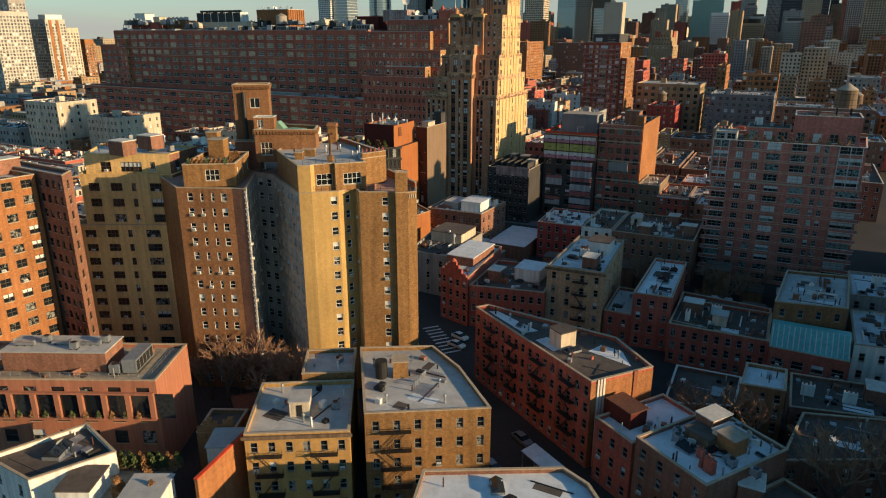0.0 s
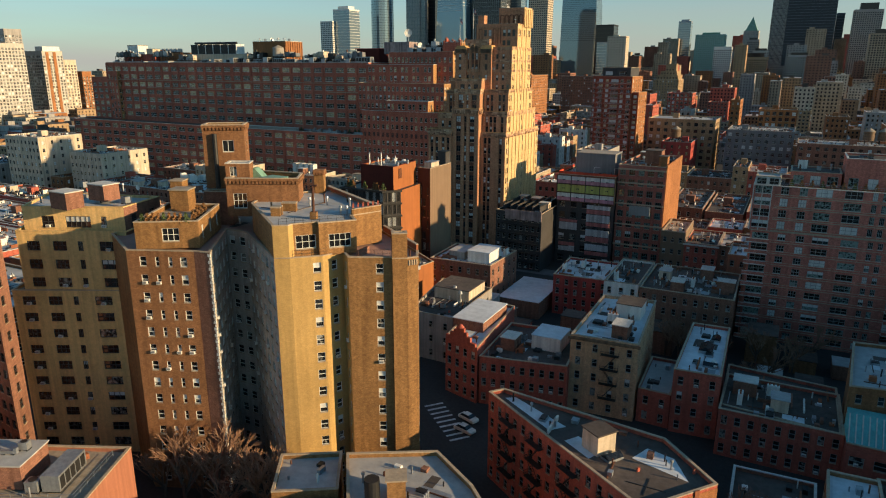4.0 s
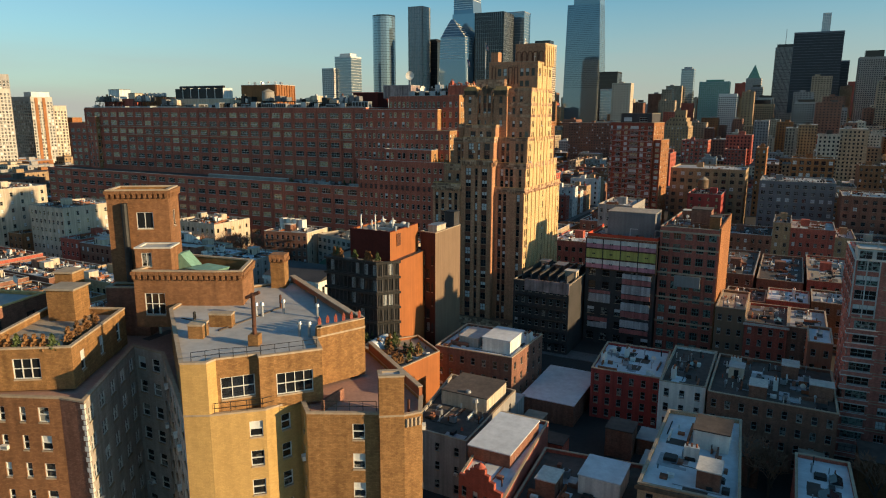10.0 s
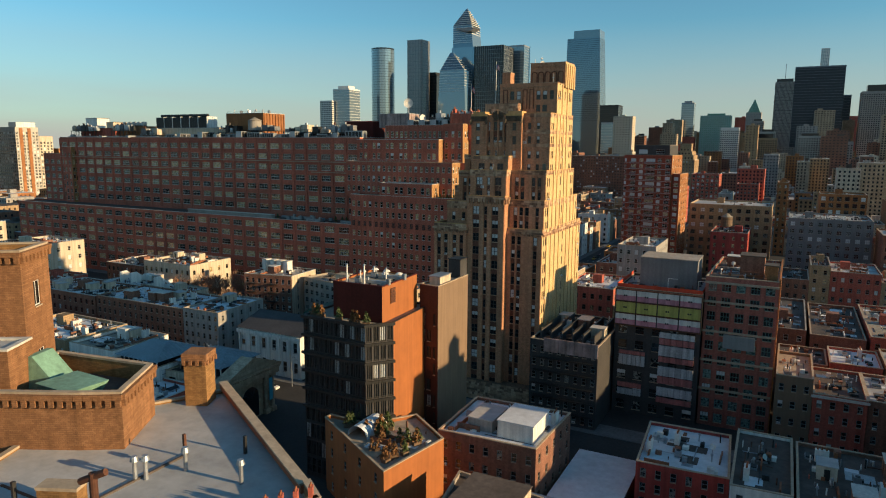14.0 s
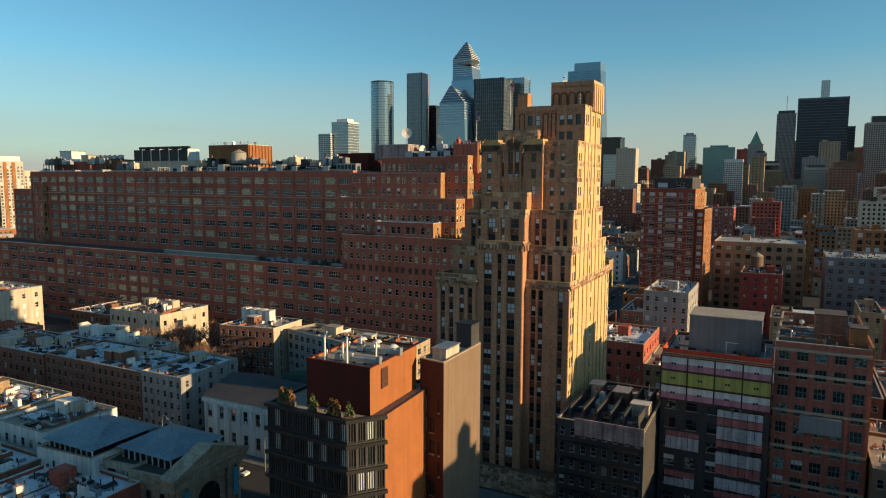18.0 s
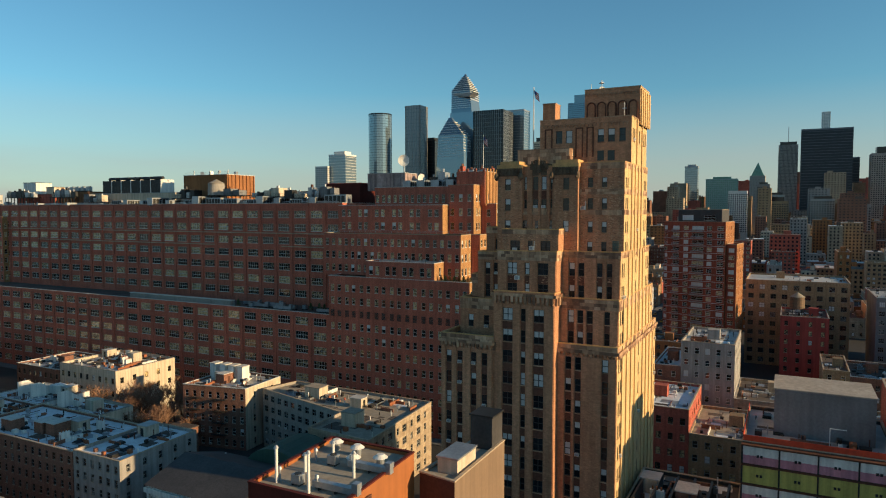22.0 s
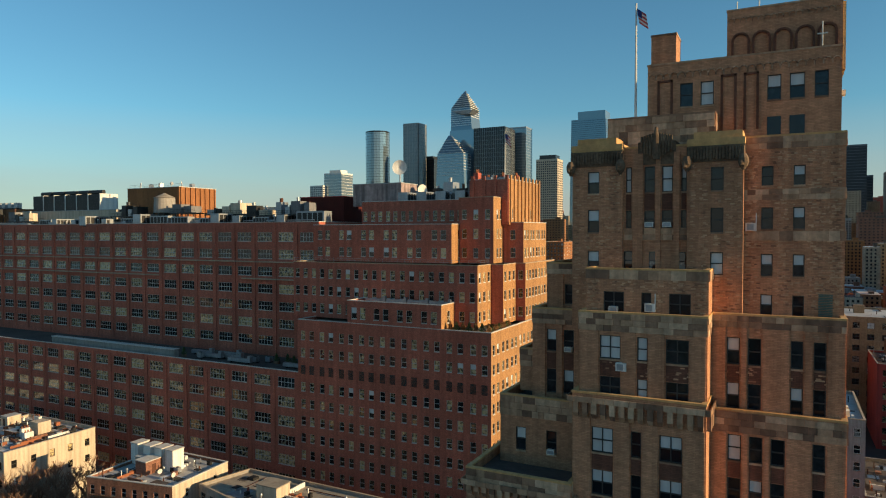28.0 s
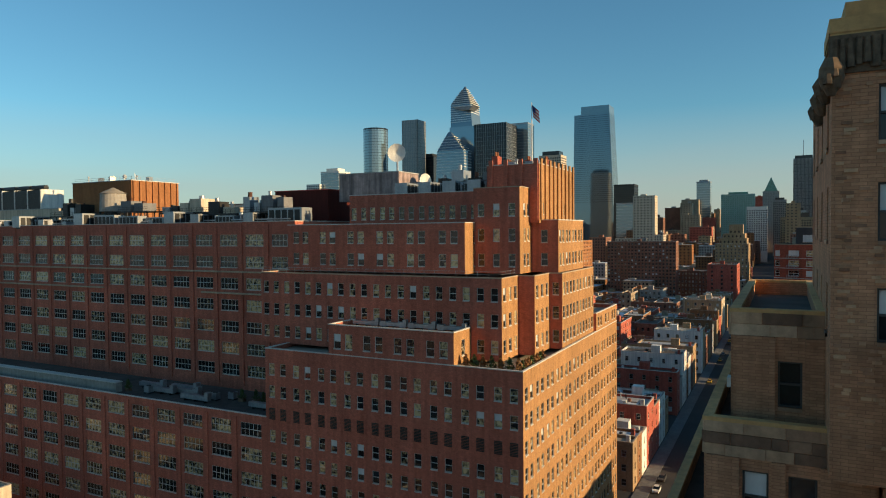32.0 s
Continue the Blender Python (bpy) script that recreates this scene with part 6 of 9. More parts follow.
tower("glass_skyscraper", "white and grey apartment tower", rect(-835, 1000, -802, 1030), 165, ["white_paint", "glass_black"], bands=6)
tower("glass_skyscraper", "grey glass apartment tower with roof frame", rect(-806, 1010, -762, 1050), 190, ["glass_tower", "white_paint"], bands=8, top=(8, 7))
tower("stone_skyscraper", "grey stone tower far along the avenue", rect(235, 1500, 290, 1550), 190, ["grey_paint", "glass_black"], bands=7, top=(10, 14))
tower("stone_skyscraper", "pale tower far along the avenue", rect(255, 1250, 300, 1290), 130, ["limestone", "glass_black"], bands=6, top=(8, 8))
for i, (x, y, w, z) in enumerate(((-215, 1700, 30, 118), (-190, 1900, 26, 128), (-120, 2000, 34, 132), (-60, 1900, 28, 112), (-240, 1500, 22, 96), (8, 1750, 30, 138), (-20, 2100, 26, 168), (40, 1500, 34, 105), (120, 1300, 40, 92), (160, 1150, 45, 80))):
    tower("stone_skyscraper", "hazy grey tower in the skyline", rect(x, y, x + w, y + w), z, [("haze_stone", "grey_paint", "stone_brick", "haze_stone")[i % 4], "glass_black"], bands=7, top=(5, 5))
# pyramid-topped tower
t = tower("stone_skyscraper", "stone tower with green pyramid roof", rect(-22, 2000, 20, 2042), 172, ["haze_stone", "grey_paint"], bands=8)
g = Geo()
g.loft([(-18, 2004, 172), (16, 2004, 172), (16, 2038, 172), (-18, 2038, 172)], [(-1.2, 2020.8, 212), (-0.8, 2020.8, 212), (-0.8, 2021.2, 212), (-1.2, 2021.2, 212)])
part("roof", g, "verdigris", t, "green copper pyramid")
g = Geo()
g.beam((77, 1920, 258), (77, 1920, 300), 0.9)
part("mast", g, "metal_grey", tower("rooftop_mast_base", "thin mast on a stone tower", rect(72, 1915, 82, 1925), 259, ["metal_grey"]))
# tapered blue tower
t = thing("glass_skyscraper", "tall tapering blue glass office tower", "skyscraper", group="skyline towers")
g = Geo()
g.loft([(-368, 1300, 0), (-276, 1300, 0), (-276, 1360, 0), (-368, 1360, 0)], [(-364, 1305, 310), (-290, 1305, 310), (-290, 1350, 310), (-364, 1350, 310)])
g.loft([(-350, 1306, 310), (-290.5, 1306, 310), (-290.5, 1349, 310), (-350, 1349, 310)], [(-350, 1306, 327), (-291, 1306, 327), (-291, 1349, 327), (-350, 1349, 327)])
part("shaft", g, "glass_tower", t)
g = Geo()
for i in range(30, 74):
    z = i * 4.2
    f = z / 310
    g.prism(offset(rect(-368 + 4 * f, 1300 + 5 * f, -276 - 14 * f, 1360 - 10 * f), 0.25), z, z + 0.5)
part("banding", g, "glass_black", t, kind="stuff")
# the peaked pair
t = thing("glass_skyscraper", "peaked glass tower with jutting observation deck", "skyscraper", group="skyline towers")
g = Geo()
lo = [(-658, 1283, 0), (-556, 1283, 0), (-556, 1350, 0), (-658, 1350, 0)]
mid = [(-652, 1290, 305), (-584, 1290, 305), (-584, 1345, 305), (-652, 1345, 305)]
g.loft(lo, mid)
sh = [(-650, 1292, 305), (-596, 1292, 305), (-596, 1343, 305), (-650, 1343, 305)]
up = [(-650, 1294, 358), (-602, 1294, 358), (-602, 1341, 358), (-650, 1341, 358)]
g.loft(sh, up)
pk = [(-625, 1312, 398), (-622, 1312, 400), (-622, 1316, 400), (-625, 1316, 398)]
g.loft(up, pk)
part("shaft", g, "glass_tower", t)
for i in range(18):
    z = 306 + i * 5.0
    f = max(0.0, (z - 358) / 42)
    g = Geo()
    q = offset(rect(-650 + 25 * f, 1293 + 19 * f, -600 - 21 * f, 1342 - 27 * f), 0.6)
    g.prism(q, z, z + 1.1)
    part("floor_band", g, "white_paint", t)
g = Geo()
g.loft([(-612, 1280, 340), (-598, 1280, 340), (-598, 1310, 340), (-612, 1310, 340)], [(-640, 1278, 348), (-586, 1278, 348), (-586, 1312, 348), (-640, 1312, 348)])
part("observation_deck", g, "metal_grey", t)
t = thing("glass_skyscraper", "faceted blue glass tower with slanted peak", "skyscraper", group="skyline towers")
g = Geo()
g.loft([(-668, 1230, 0), (-582, 1230, 0), (-582, 1280, 0), (-668, 1280, 0)], [(-656, 1235, 245), (-592, 1235, 245), (-592, 1275, 245), (-656, 1275, 245)])
g.loft([(-656, 1235, 245), (-592, 1235, 245), (-592, 1275, 245), (-656, 1275, 245)], [(-636, 1250, 288), (-630, 1250, 288), (-630, 1258, 288), (-636, 1258, 288)])
part("shaft", g, "glass_tower", t)
for i in range(14):
    g = Geo()
    z = 196 + i * 6.2
    f = max(0.0, (z - 245) / 43)
    g.prism(offset(rect(-657 + 20 * f, 1234 + 15 * f, -591 - 38 * f, 1276 - 18 * f), 0.5), z, z + 0.9)
    part("floor_band", g, "white_paint", t)
# apartment towers towards the river
for x0, y0, x1, y1, z0, m0, lb in ((-640, 100, -548, 136, 90, "haze_stone", "glass apartment tower with white gridded frame"), (-665, 138, -581, 156, 105, "grey_paint", "tall grey glass apartment tower near the river"), (-660, 187, -600, 211, 84, "haze_stone", "orange and white apartment tower near the river"), (-640, 212, -601, 227, 75, "pale_stucco", "pale gridded apartment tower near the river"), (-640, 232, -600, 244, 62, "orange_brick", "orange brick apartment house near the river")):
    b = Building("apartment_tower", lb, "building", group="towers near the river", seed=3, frames="frame_white")
    fl = floors(0.5, int(z0 / 3.3) - 1, 3.3, 0.5, 2.2)
    b.mass(rect(x0, y0, x1, y1), 0, z0, [m0], {0: dict(cols=even(int((x1 - x0) / 3.4), 2.6), rows=fl, kind="pair"), 1: dict(cols=even(int((y1 - y0) / 3.2), 2.0), rows=fl, kind="pair")}, roof="roof_silver")
    if z0 == 84:
        for yy in (191.0, 199.5):
            g = Geo()
            g.box(x1, yy, 6, x1 + 0.5, yy + 3.4, z0 - 1)
            part("orange_strip", g, "orange_brick", b.root, "sunlit orange panel strip")
        g = Geo()
        g.box(x1 - 14, y0 + 2, z0 - 1, x1 - 1, y1 - 2, z0 + 5)
        part("penthouse", g, "white_paint", b.root)
    b.finish(0)

# ---- things on the roofs: built once, then copied ----
PROTO = {}


def build_prop(kind, at, turn):
    r = lambda label, cat, grp: thing(kind.split("-")[0], label, cat, at, grp, turn=turn)
    g = Geo()
    if kind == "roof_bulkhead":
        t = r("pale stair bulkhead with metal door on a roof", "bulkhead", "stair bulkheads")
        g.box(-1.5, -1.8, 0, 1.5, 1.8, 2.5)
        part("wall", g, "pale_stucco", t)
        g = Geo()
        g.box(-1.65, -1.95, 2.5, 1.65, 1.95, 2.65)
        part("roof", g, "roof_silver", t)
        g = Geo()
        g.box(-0.45, -1.86, 0.05, 0.45, -1.8, 2.0)
        part("door", g, "metal_dark", t)
    elif kind == "brick_bulkhead":
        t = r("brick stair bulkhead standing on a roof", "bulkhead", "stair bulkheads")
        g.box(-1.6, -2.1, 0, 1.6, 2.1, 2.8)
        part("wall", g, "brown_brick", t)
        g = Geo()
        g.box(-1.75, -2.25, 2.8, 1.75, 2.25, 2.98)
        part("coping", g, "pale_coping", t)
        g = Geo()
        g.box(1.6, -0.5, 0.05, 1.66, 0.45, 2.0)
        part("door", g, "rust", t)
    elif kind == "white_chimney":
        t = r("whitewashed party wall chimney with clay pots", "chimney", "party wall chimneys")
        g.box(-0.45, -1.1, 0, 0.45, 1.1, 2.2)
        part("chimney_shaft", g, "white_paint", t)
        for y in (-0.7, 0, 0.7):
            g = Geo()
            g.tube(0, y, 2.2, 2.75, 0.17, 0.13, 8)
            part("chimney_pot", g, "terracotta", t)
    elif kind == "brick_chimney":
        t = r("brick chimney with clay pots", "chimney", "brick chimneys")
        g.box(-0.4, -0.7, 0, 0.4, 0.7, 1.9)
        part("chimney_shaft", g, "red_brick", t)
        for y in (-0.35, 0.35):
            g = Geo()
            g.tube(0, y, 1.9, 2.5, 0.16, 0.13, 8)
            part("chimney_pot", g, "terracotta", t)
    elif kind == "vent_pipe":
        t = r("grey metal vent pipe with cowl", "vent", "vent pipes")
        g.tube(0, 0, 0, 1.3, 0.14, n=8)
        part("pipe", g, "metal_grey", t)
        g = Geo()
        g.tube(0, 0, 1.3, 1.62, 0.28, 0.2, n=10)
        part("cowl", g, "metal_grey", t)
    elif kind == "roof_skylight":
        t = r("gabled glass skylight on a roof", "skylight", "skylights")
        g.box(-0.9, -1.4, 0, 0.9, 1.4, 0.4)
        part("curb", g, "metal_grey", t)
        g = Geo()
        g.face([(-0.9, -1.4, 0.4), (0.9, -1.4, 0.4), (0, -1.4, 0.95)])
        g.face([(0.9, 1.4, 0.4), (-0.9, 1.4, 0.4), (0, 1.4, 0.95)])
        g.face([(0.9, -1.4, 0.4), (0.9, 1.4, 0.4), (0, 1.4, 0.95), (0, -1.4, 0.95)])
        g.face([(-0.9, 1.4, 0.4), (-0.9, -1.4, 0.4), (0, -1.4, 0.95), (0, 1.4, 0.95)])
        part("pane", g, "glass_black", t)
    elif kind == "condenser_unit":
        t = r("grey air conditioning condenser on feet", "condenser", "condensers")
        g.box(-0.6, -0.5, 0.2, 0.6, 0.5, 1.25, bottom=True)
        part("casing", g, "metal_grey", t)
        g = Geo()
        g.tube(0, 0, 1.25, 1.33, 0.42, n=12)
        part("fan_grille", g, "metal_dark", t)
        for x in (-0.5, 0.5):
            g = Geo()
            g.box(x - 0.06, -0.5, 0, x + 0.06, 0.5, 0.2)
            part("foot", g, "metal_dark", t)
    elif kind == "air_handler":
        t = r("large galvanised rooftop air handler", "air handler", "air handlers")
        g.box(-3.2, -1.2, 0.3, 3.2, 1.2, 2.6, bottom=True)
        part("casing", g, "metal_grey", t)
        for i in range(5):
            g = Geo()
            g.box(-2.9 + i * 1.2, -1.24, 0.6, -1.95 + i * 1.2, -1.2, 2.3)
            part("louvre", g, "metal_dark", t)
        g = Geo()
        g.box(-3.0, -1.0, 0, 3.0, 1.0, 0.3)
        part("base_frame", g, "metal_dark", t)
    elif kind == "duct_run":
        t = r("silver ventilation duct running over a roof", "duct", "ducts")
        g.box(-3.0, -0.4, 0.35, 3.0, 0.4, 1.05, bottom=True)
        part("duct", g, "metal_grey", t)
        g = Geo()
        g.box(2.3, -0.45, 1.05, 3.05, 0.45, 1.7)
        part("outlet", g, "metal_grey", t)
        for x in (-2.2, 0, 2.2):
            g = Geo()
            g.box(x - 0.05, -0.4, 0, x + 0.05, 0.4, 0.35)
            part("leg", g, "metal_dark", t)
    elif kind == "water_tank":
        t = r("wooden rooftop water tank with conical roof", "water tank", "water tanks")
        g.tube(0, 0, 1.6, 5.2, 2.1, 1.95, 20)
        part("tub", g, "wood", t, smooth=False)
        g = Geo()
        g.tube(0, 0, 5.2, 6.6, 2.15, 0.1, 20)
        part("roof", g, "roof_tan", t)
        for z in (2.2, 3.2, 4.4):
            g = Geo()
            g.tube(0, 0, z, z + 0.08, 2.14, n=20, cap=False)
            part("hoop", g, "metal_dark", t)
        for x in (-1.3, 1.3):
            for y in (-1.3, 1.3):
                g = Geo()
                g.box(x - 0.12, y - 0.12, 0, x + 0.12, y + 0.12, 1.6)
                part("leg", g, "metal_dark", t)
    elif kind == "satellite_dish":
        t = r("white satellite dish on a post", "satellite dish", "dishes")
        g.tube(0, 0, 0, 1.0, 0.06, n=6)
        part("post", g, "metal_grey", t)
        g = Geo()
        for k in range(14):
            a, b = 2 * math.pi * k / 14, 2 * math.pi * (k + 1) / 14
            g.face([(0, 0.0, 1.3), (0.55 * math.cos(a), -0.18, 1.3 + 0.55 * math.sin(a)), (0.55 * math.cos(b), -0.18, 1.3 + 0.55 * math.sin(b))])
        part("reflector", g, "white_paint", t)
    elif kind in ("shrub", "dry_shrub"):
        t = r("evergreen shrub in a terrace planter" if kind == "shrub" else "russet dry shrub in a terrace planter", "shrub", "terrace plants")
        g.box(-0.5, -0.35, 0, 0.5, 0.35, 0.5)
        part("planter", g, "wood", t)
        g, rg = Geo(), random.Random(4 if kind == "shrub" else 8)
        for k in range(170):
            a, z = rg.uniform(0, 6.28), rg.random()
            q = Vector((math.cos(a), math.sin(a), 0)) * rg.uniform(0.1, 0.75) * (1.1 - z) + Vector((0, 0, 0.5 + 1.5 * z))
            u = Vector((rg.uniform(-1, 1), rg.uniform(-1, 1), rg.uniform(-1, 1))).normalized() * 0.16
            v = Vector((rg.uniform(-1, 1), rg.uniform(-1, 1), rg.uniform(0, 1))).normalized() * 0.14
            g.face([q - u, q + v, q + u, q - v])
        part("foliage", g, "leaf" if kind == "shrub" else "dry_leaf", t)
    elif kind.startswith("bare_tree"):
        t = r("leafless winter street tree with fine twigs", "tree", "bare trees")
        rg = random.Random(len(kind) * 7)
        tw = Geo()

        def grow(p, d, length, rad, depth):
            q = p + d * length
            (g if depth < 2 else tw).beam(p, q, rad, n=5 if depth < 2 else 3)
            if depth >= 5:
                return
            for _ in range(3 if depth else 4):
                nd = (d + Vector((rg.uniform(-1, 1), rg.uniform(-1, 1), rg.uniform(-0.35, 0.6))) * 0.72).normalized()
                grow(p.lerp(q, rg.uniform(0.55, 1.0)), nd, length * rg.uniform(0.6, 0.82), rad * 0.64, depth + 1)
        grow(Vector((0, 0, 0)), Vector((0, 0, 1)), 3.4, 0.2, 0)
        part("trunk", g, "bark", t)
        part("crown", tw, "twig", t)
    elif kind.startswith("car"):
        col = {"car-white": "white_paint", "car-dark": "dark_paint", "car-grey": "metal_grey", "car-yellow": "yellow_paint"}[kind]
        t = r({"car-white": "white sedan parked at the kerb", "car-dark": "black car standing in the street", "car-grey": "silver car standing in the street", "car-yellow": "yellow taxi driving along the avenue"}[kind], "car", "cars")
        sec = lambda y, z0, z1, h: [(-h, y, z0), (h, y, z0), (h, y, z1), (-h, y, z1)]
        prof = [(-2.25, 0.35, 0.72, 0.78), (-2.1, 0.28, 0.85, 0.86), (-1.0, 0.28, 0.95, 0.9), (1.3, 0.28, 0.95, 0.9), (2.1, 0.28, 0.86, 0.86), (2.28, 0.38, 0.7, 0.78)]
        for a, b in zip(prof, prof[1:]):
            A, B = sec(*a), sec(*b)
            for i in range(4):
                j = (i + 1) % 4
                g.face([A[j], A[i], B[i], B[j]])
        g.face(sec(*prof[0]))
        g.face(sec(*prof[-1])[::-1])
        part("body", g, col, t)
        g = Geo()
        g.loft([(-0.82, -1.15, 0.94), (0.82, -1.15, 0.94), (0.82, 1.75, 0.94), (-0.82, 1.75, 0.94)], [(-0.64, -0.5, 1.42), (0.64, -0.5, 1.42), (0.64, 1.05, 1.42), (-0.64, 1.05, 1.42)])
        part("cabin_glass", g, "glass_black", t)
        g = Geo()
        g.box(-0.62, -0.48, 1.42, 0.62, 1.03, 1.46)
        part("roof", g, col, t)
        for x in (-0.82, 0.82):
            for y in (-1.4, 1.4):
                g = Geo()
                g.loft([(x - 0.1, y + 0.32 * math.cos(k), 0.32 + 0.32 * math.sin(k)) for k in [i * 0.628 for i in range(10)]][::-1], [(x + 0.1, y + 0.32 * math.cos(k), 0.32 + 0.32 * math.sin(k)) for k in [i * 0.628 for i in range(10)]][::-1])
                part("wheel", g, "metal_dark", t)
    return t


M["yellow_paint"] = plain("yellow_paint", (0.62, 0.36, 0.03), 0.4, spread=0.05)
M["net_red"] = plain("net_red", (0.62, 0.07, 0.025), 0.8, spread=0.2)
M["pink_paint"] = plain("pink_paint", (0.62, 0.26, 0.30), 0.6, spread=0.15, streak=0.3)
M["lime_paint"] = plain("lime_paint", (0.52, 0.47, 0.12), 0.6, spread=0.15, streak=0.3)
M["red_paint"] = plain("red_paint", (0.55, 0.06, 0.05), 0.6, spread=0.15)
M["green_sheet"] = plain("green_sheet", (0.05, 0.10, 0.07), 0.6, spread=0.2)
M["banner_blue"] = plain("banner_blue", (0.05, 0.35, 0.48), 0.7, spread=0.1)


def prop(kind, x, y, z, turn=0.0, scale=1.0):
    if kind not in PROTO:
        PROTO[kind] = build_prop(kind, (x, y, z), turn)
        ob = PROTO[kind]
    else:
        ob = copy_thing(PROTO[kind], pose(x, y, z, 0, 0, turn))
    if scale != 1.0:
        ob.matrix_world = pose(x, y, z, 0, 0, turn) @ Matrix.Scale(scale, 4)
    return ob


def scatter(x0, y0, x1, y1, z, n, seed, turn=0.0, kinds=("white_chimney", "brick_chimney", "vent_pipe", "roof_bulkhead", "roof_skylight", "condenser_unit", "vent_pipe", "brick_bulkhead", "satellite_dish")):
    """Roof furniture over a rectangle, kept apart from one another."""
    rg, put = random.Random(seed), []
    for _ in range(n * 6):
        if len(put) >= n:
            break
        x, y = rg.uniform(x0 + 1.6, x1 - 1.6), rg.uniform(y0 + 2, y1 - 2)
        if all((x - a) ** 2 + (y - b) ** 2 > 11 for a, b in put):
            put.append((x, y))
            prop(rg.choice(kinds), x, y, z, turn + rg.choice((0, 90, 180)))


def room(name, label, poly, z0, z1, wall, roof="roof_silver", category="rooftop room", over=0.2):
    """A small walled structure on a roof or in a yard, with an overhanging roof slab."""
    t = thing(name, label, category)
    g = Geo()
    g.prism(poly, z0, z1)
    part("wall", g, wall, t)
    g = Geo()
    g.prism(offset(poly, over), z1, z1 + 0.2)
    part("roof", g, roof, t)
    return t


def fire_escape(parent, p, u, n, z0, floors_n, step, width=3.6):
    """Iron balconies with rails and zig-zag stairs against a wall; p is the left end, u along, n outwards."""
    u, n = Vector((*u, 0)).normalized(), Vector((*n, 0)).normalized()
    for i in range(floors_n):
        g = Geo()
        o = Vector((p[0], p[1], z0 + i * step))
        a, b = o + n * 0.05, o + u * width + n * 0.05
        c, d = b + n * 1.0, a + n * 1.0
        lo = [a, b, c, d]
        g.loft(lo, [q + Vector((0, 0, 0.09)) for q in lo])
        for h in (0.5, 0.95):
            for s, e in ((a, d), (d, c), (c, b)):
                g.beam(s + Vector((0, 0, h)), e + Vector((0, 0, h)), 0.035)
        for k in range(8):
            q = d.lerp(c, k / 7)
            g.beam(q, q + Vector((0, 0, 0.95)), 0.022)
        if i:
            s = o + u * (width * (0.82 if i % 2 else 0.18)) + n * 0.6
            e = o + u * (width * (0.18 if i % 2 else 0.82)) + n * 0.6 - Vector((0, 0, step - 0.1))
            for off in (-0.28, 0.28):
                g.beam(s + n * off, e + n * off, 0.05)
            for k in range(9):
                q = s.lerp(e, (k + 0.5) / 9)
                g.beam(q - n * 0.28, q + n * 0.28, 0.04)
        part("fire_escape", g, "metal_dark", parent, "black iron fire escape balcony")


# ---- roof of the yellow apartment house ----
flue = thing("flue_pipe", "rusty tall flue on a brick base standing on the roof", "flue", (84.7, -213.4, 47.15), turn=20)
g = Geo()
g.box(-0.5, -0.5, 0, 0.5, 0.5, 1.1)
part("brick_base", g, "yellow_brick", flue)
g = Geo()
g.tube(0, 0, 1.1, 5.2, 0.2, n=12)
part("pipe", g, "rust", flue)
g = Geo()
g.beam((-0.7, 0, 4.7), (0.7, 0, 5.3), 0.18, n=8)
part("cowl", g, "rust", flue)
for x, y, w, d, h in ((76.6, -211.5, 2.4, 1.0, 1.3), (77.6, -215.2, 1.5, 1.5, 1.3)):
    room("brick_duct_box", "low yellow brick duct housing on the roof", turned(x, y, w, d, 24), 47.15, 47.15 + h, "yellow_brick", "coping", "duct housing", 0.05)
for x, y in ((80.2, -204.0), (84.6, -203.6), (78.4, -206.4), (78.9, -206.0), (86.9, -209.4), (87.8, -209.0)):
    prop("vent_pipe", x, y, 47.15)
for k in range(6):
    prop("brick_chimney", 88.5 + k * 0.45, -208.2 + k * 0.75, 48.35, 30, 0.32)
room("rooftop_room", "yellow brick stair house with tiled roof", turned(55.5, -215.5, 3.2, 3.0, 24), 45.8, 49.4, "yellow_brick", "roof_tan")
room("rooftop_room", "small brick lift house on the terrace", turned(51.8, -212.0, 2.2, 2.4, 24), 45.8, 50.2, "yellow_brick", "coping")
for k in range(9):
    prop("dry_shrub" if k % 4 else "shrub", 60.2 + k * 0.75, -225.2 + k * 0.42, 45.8, 25)
for k in range(4):
    prop("dry_shrub", 65.3 - k * 0.9, -219.6 + k * 1.6, 45.8, 25)
cov = thing("roof_canopy", "pale green glazed canopy over the penthouse court", "canopy", (68.6, -203.6, 49.9))
g = Geo()
g.loft([(-1.4, -1.0, 0), (1.2, -1.2, 0), (1.4, 0.9, 0), (-1.2, 1.1, 0)], [(-2.0, -1.6, 1.2), (1.9, -1.7, 1.2), (2.0, 1.4, 1.2), (-1.9, 1.6, 1.2)])
part("basin", g, "verdigris", cov)
cov = thing("roof_canopy", "sloping green copper canopy beside the brick tower", "canopy", (63.9, -204.2, 49.9))
g = Geo()
g.loft([(0, 0, 0), (2.6, 0.9, 0), (1.7, 3.1, 0), (-0.9, 2.2, 0)], [(-0.2, 0.2, 2.4), (0.3, 0.35, 2.4), (-0.5, 2.5, 2.4), (-0.9, 2.3, 2.4)])
part("copper_roof", g, "verdigris", cov)
duct = thing("standpipe", "dark iron standpipe fixed to the brick tower", "pipe", (56.6, -205.3, 47.0))
g = Geo()
g.tube(0, 0, 0, 11.2, 0.42, n=10)
part("pipe", g, "metal_dark", duct)


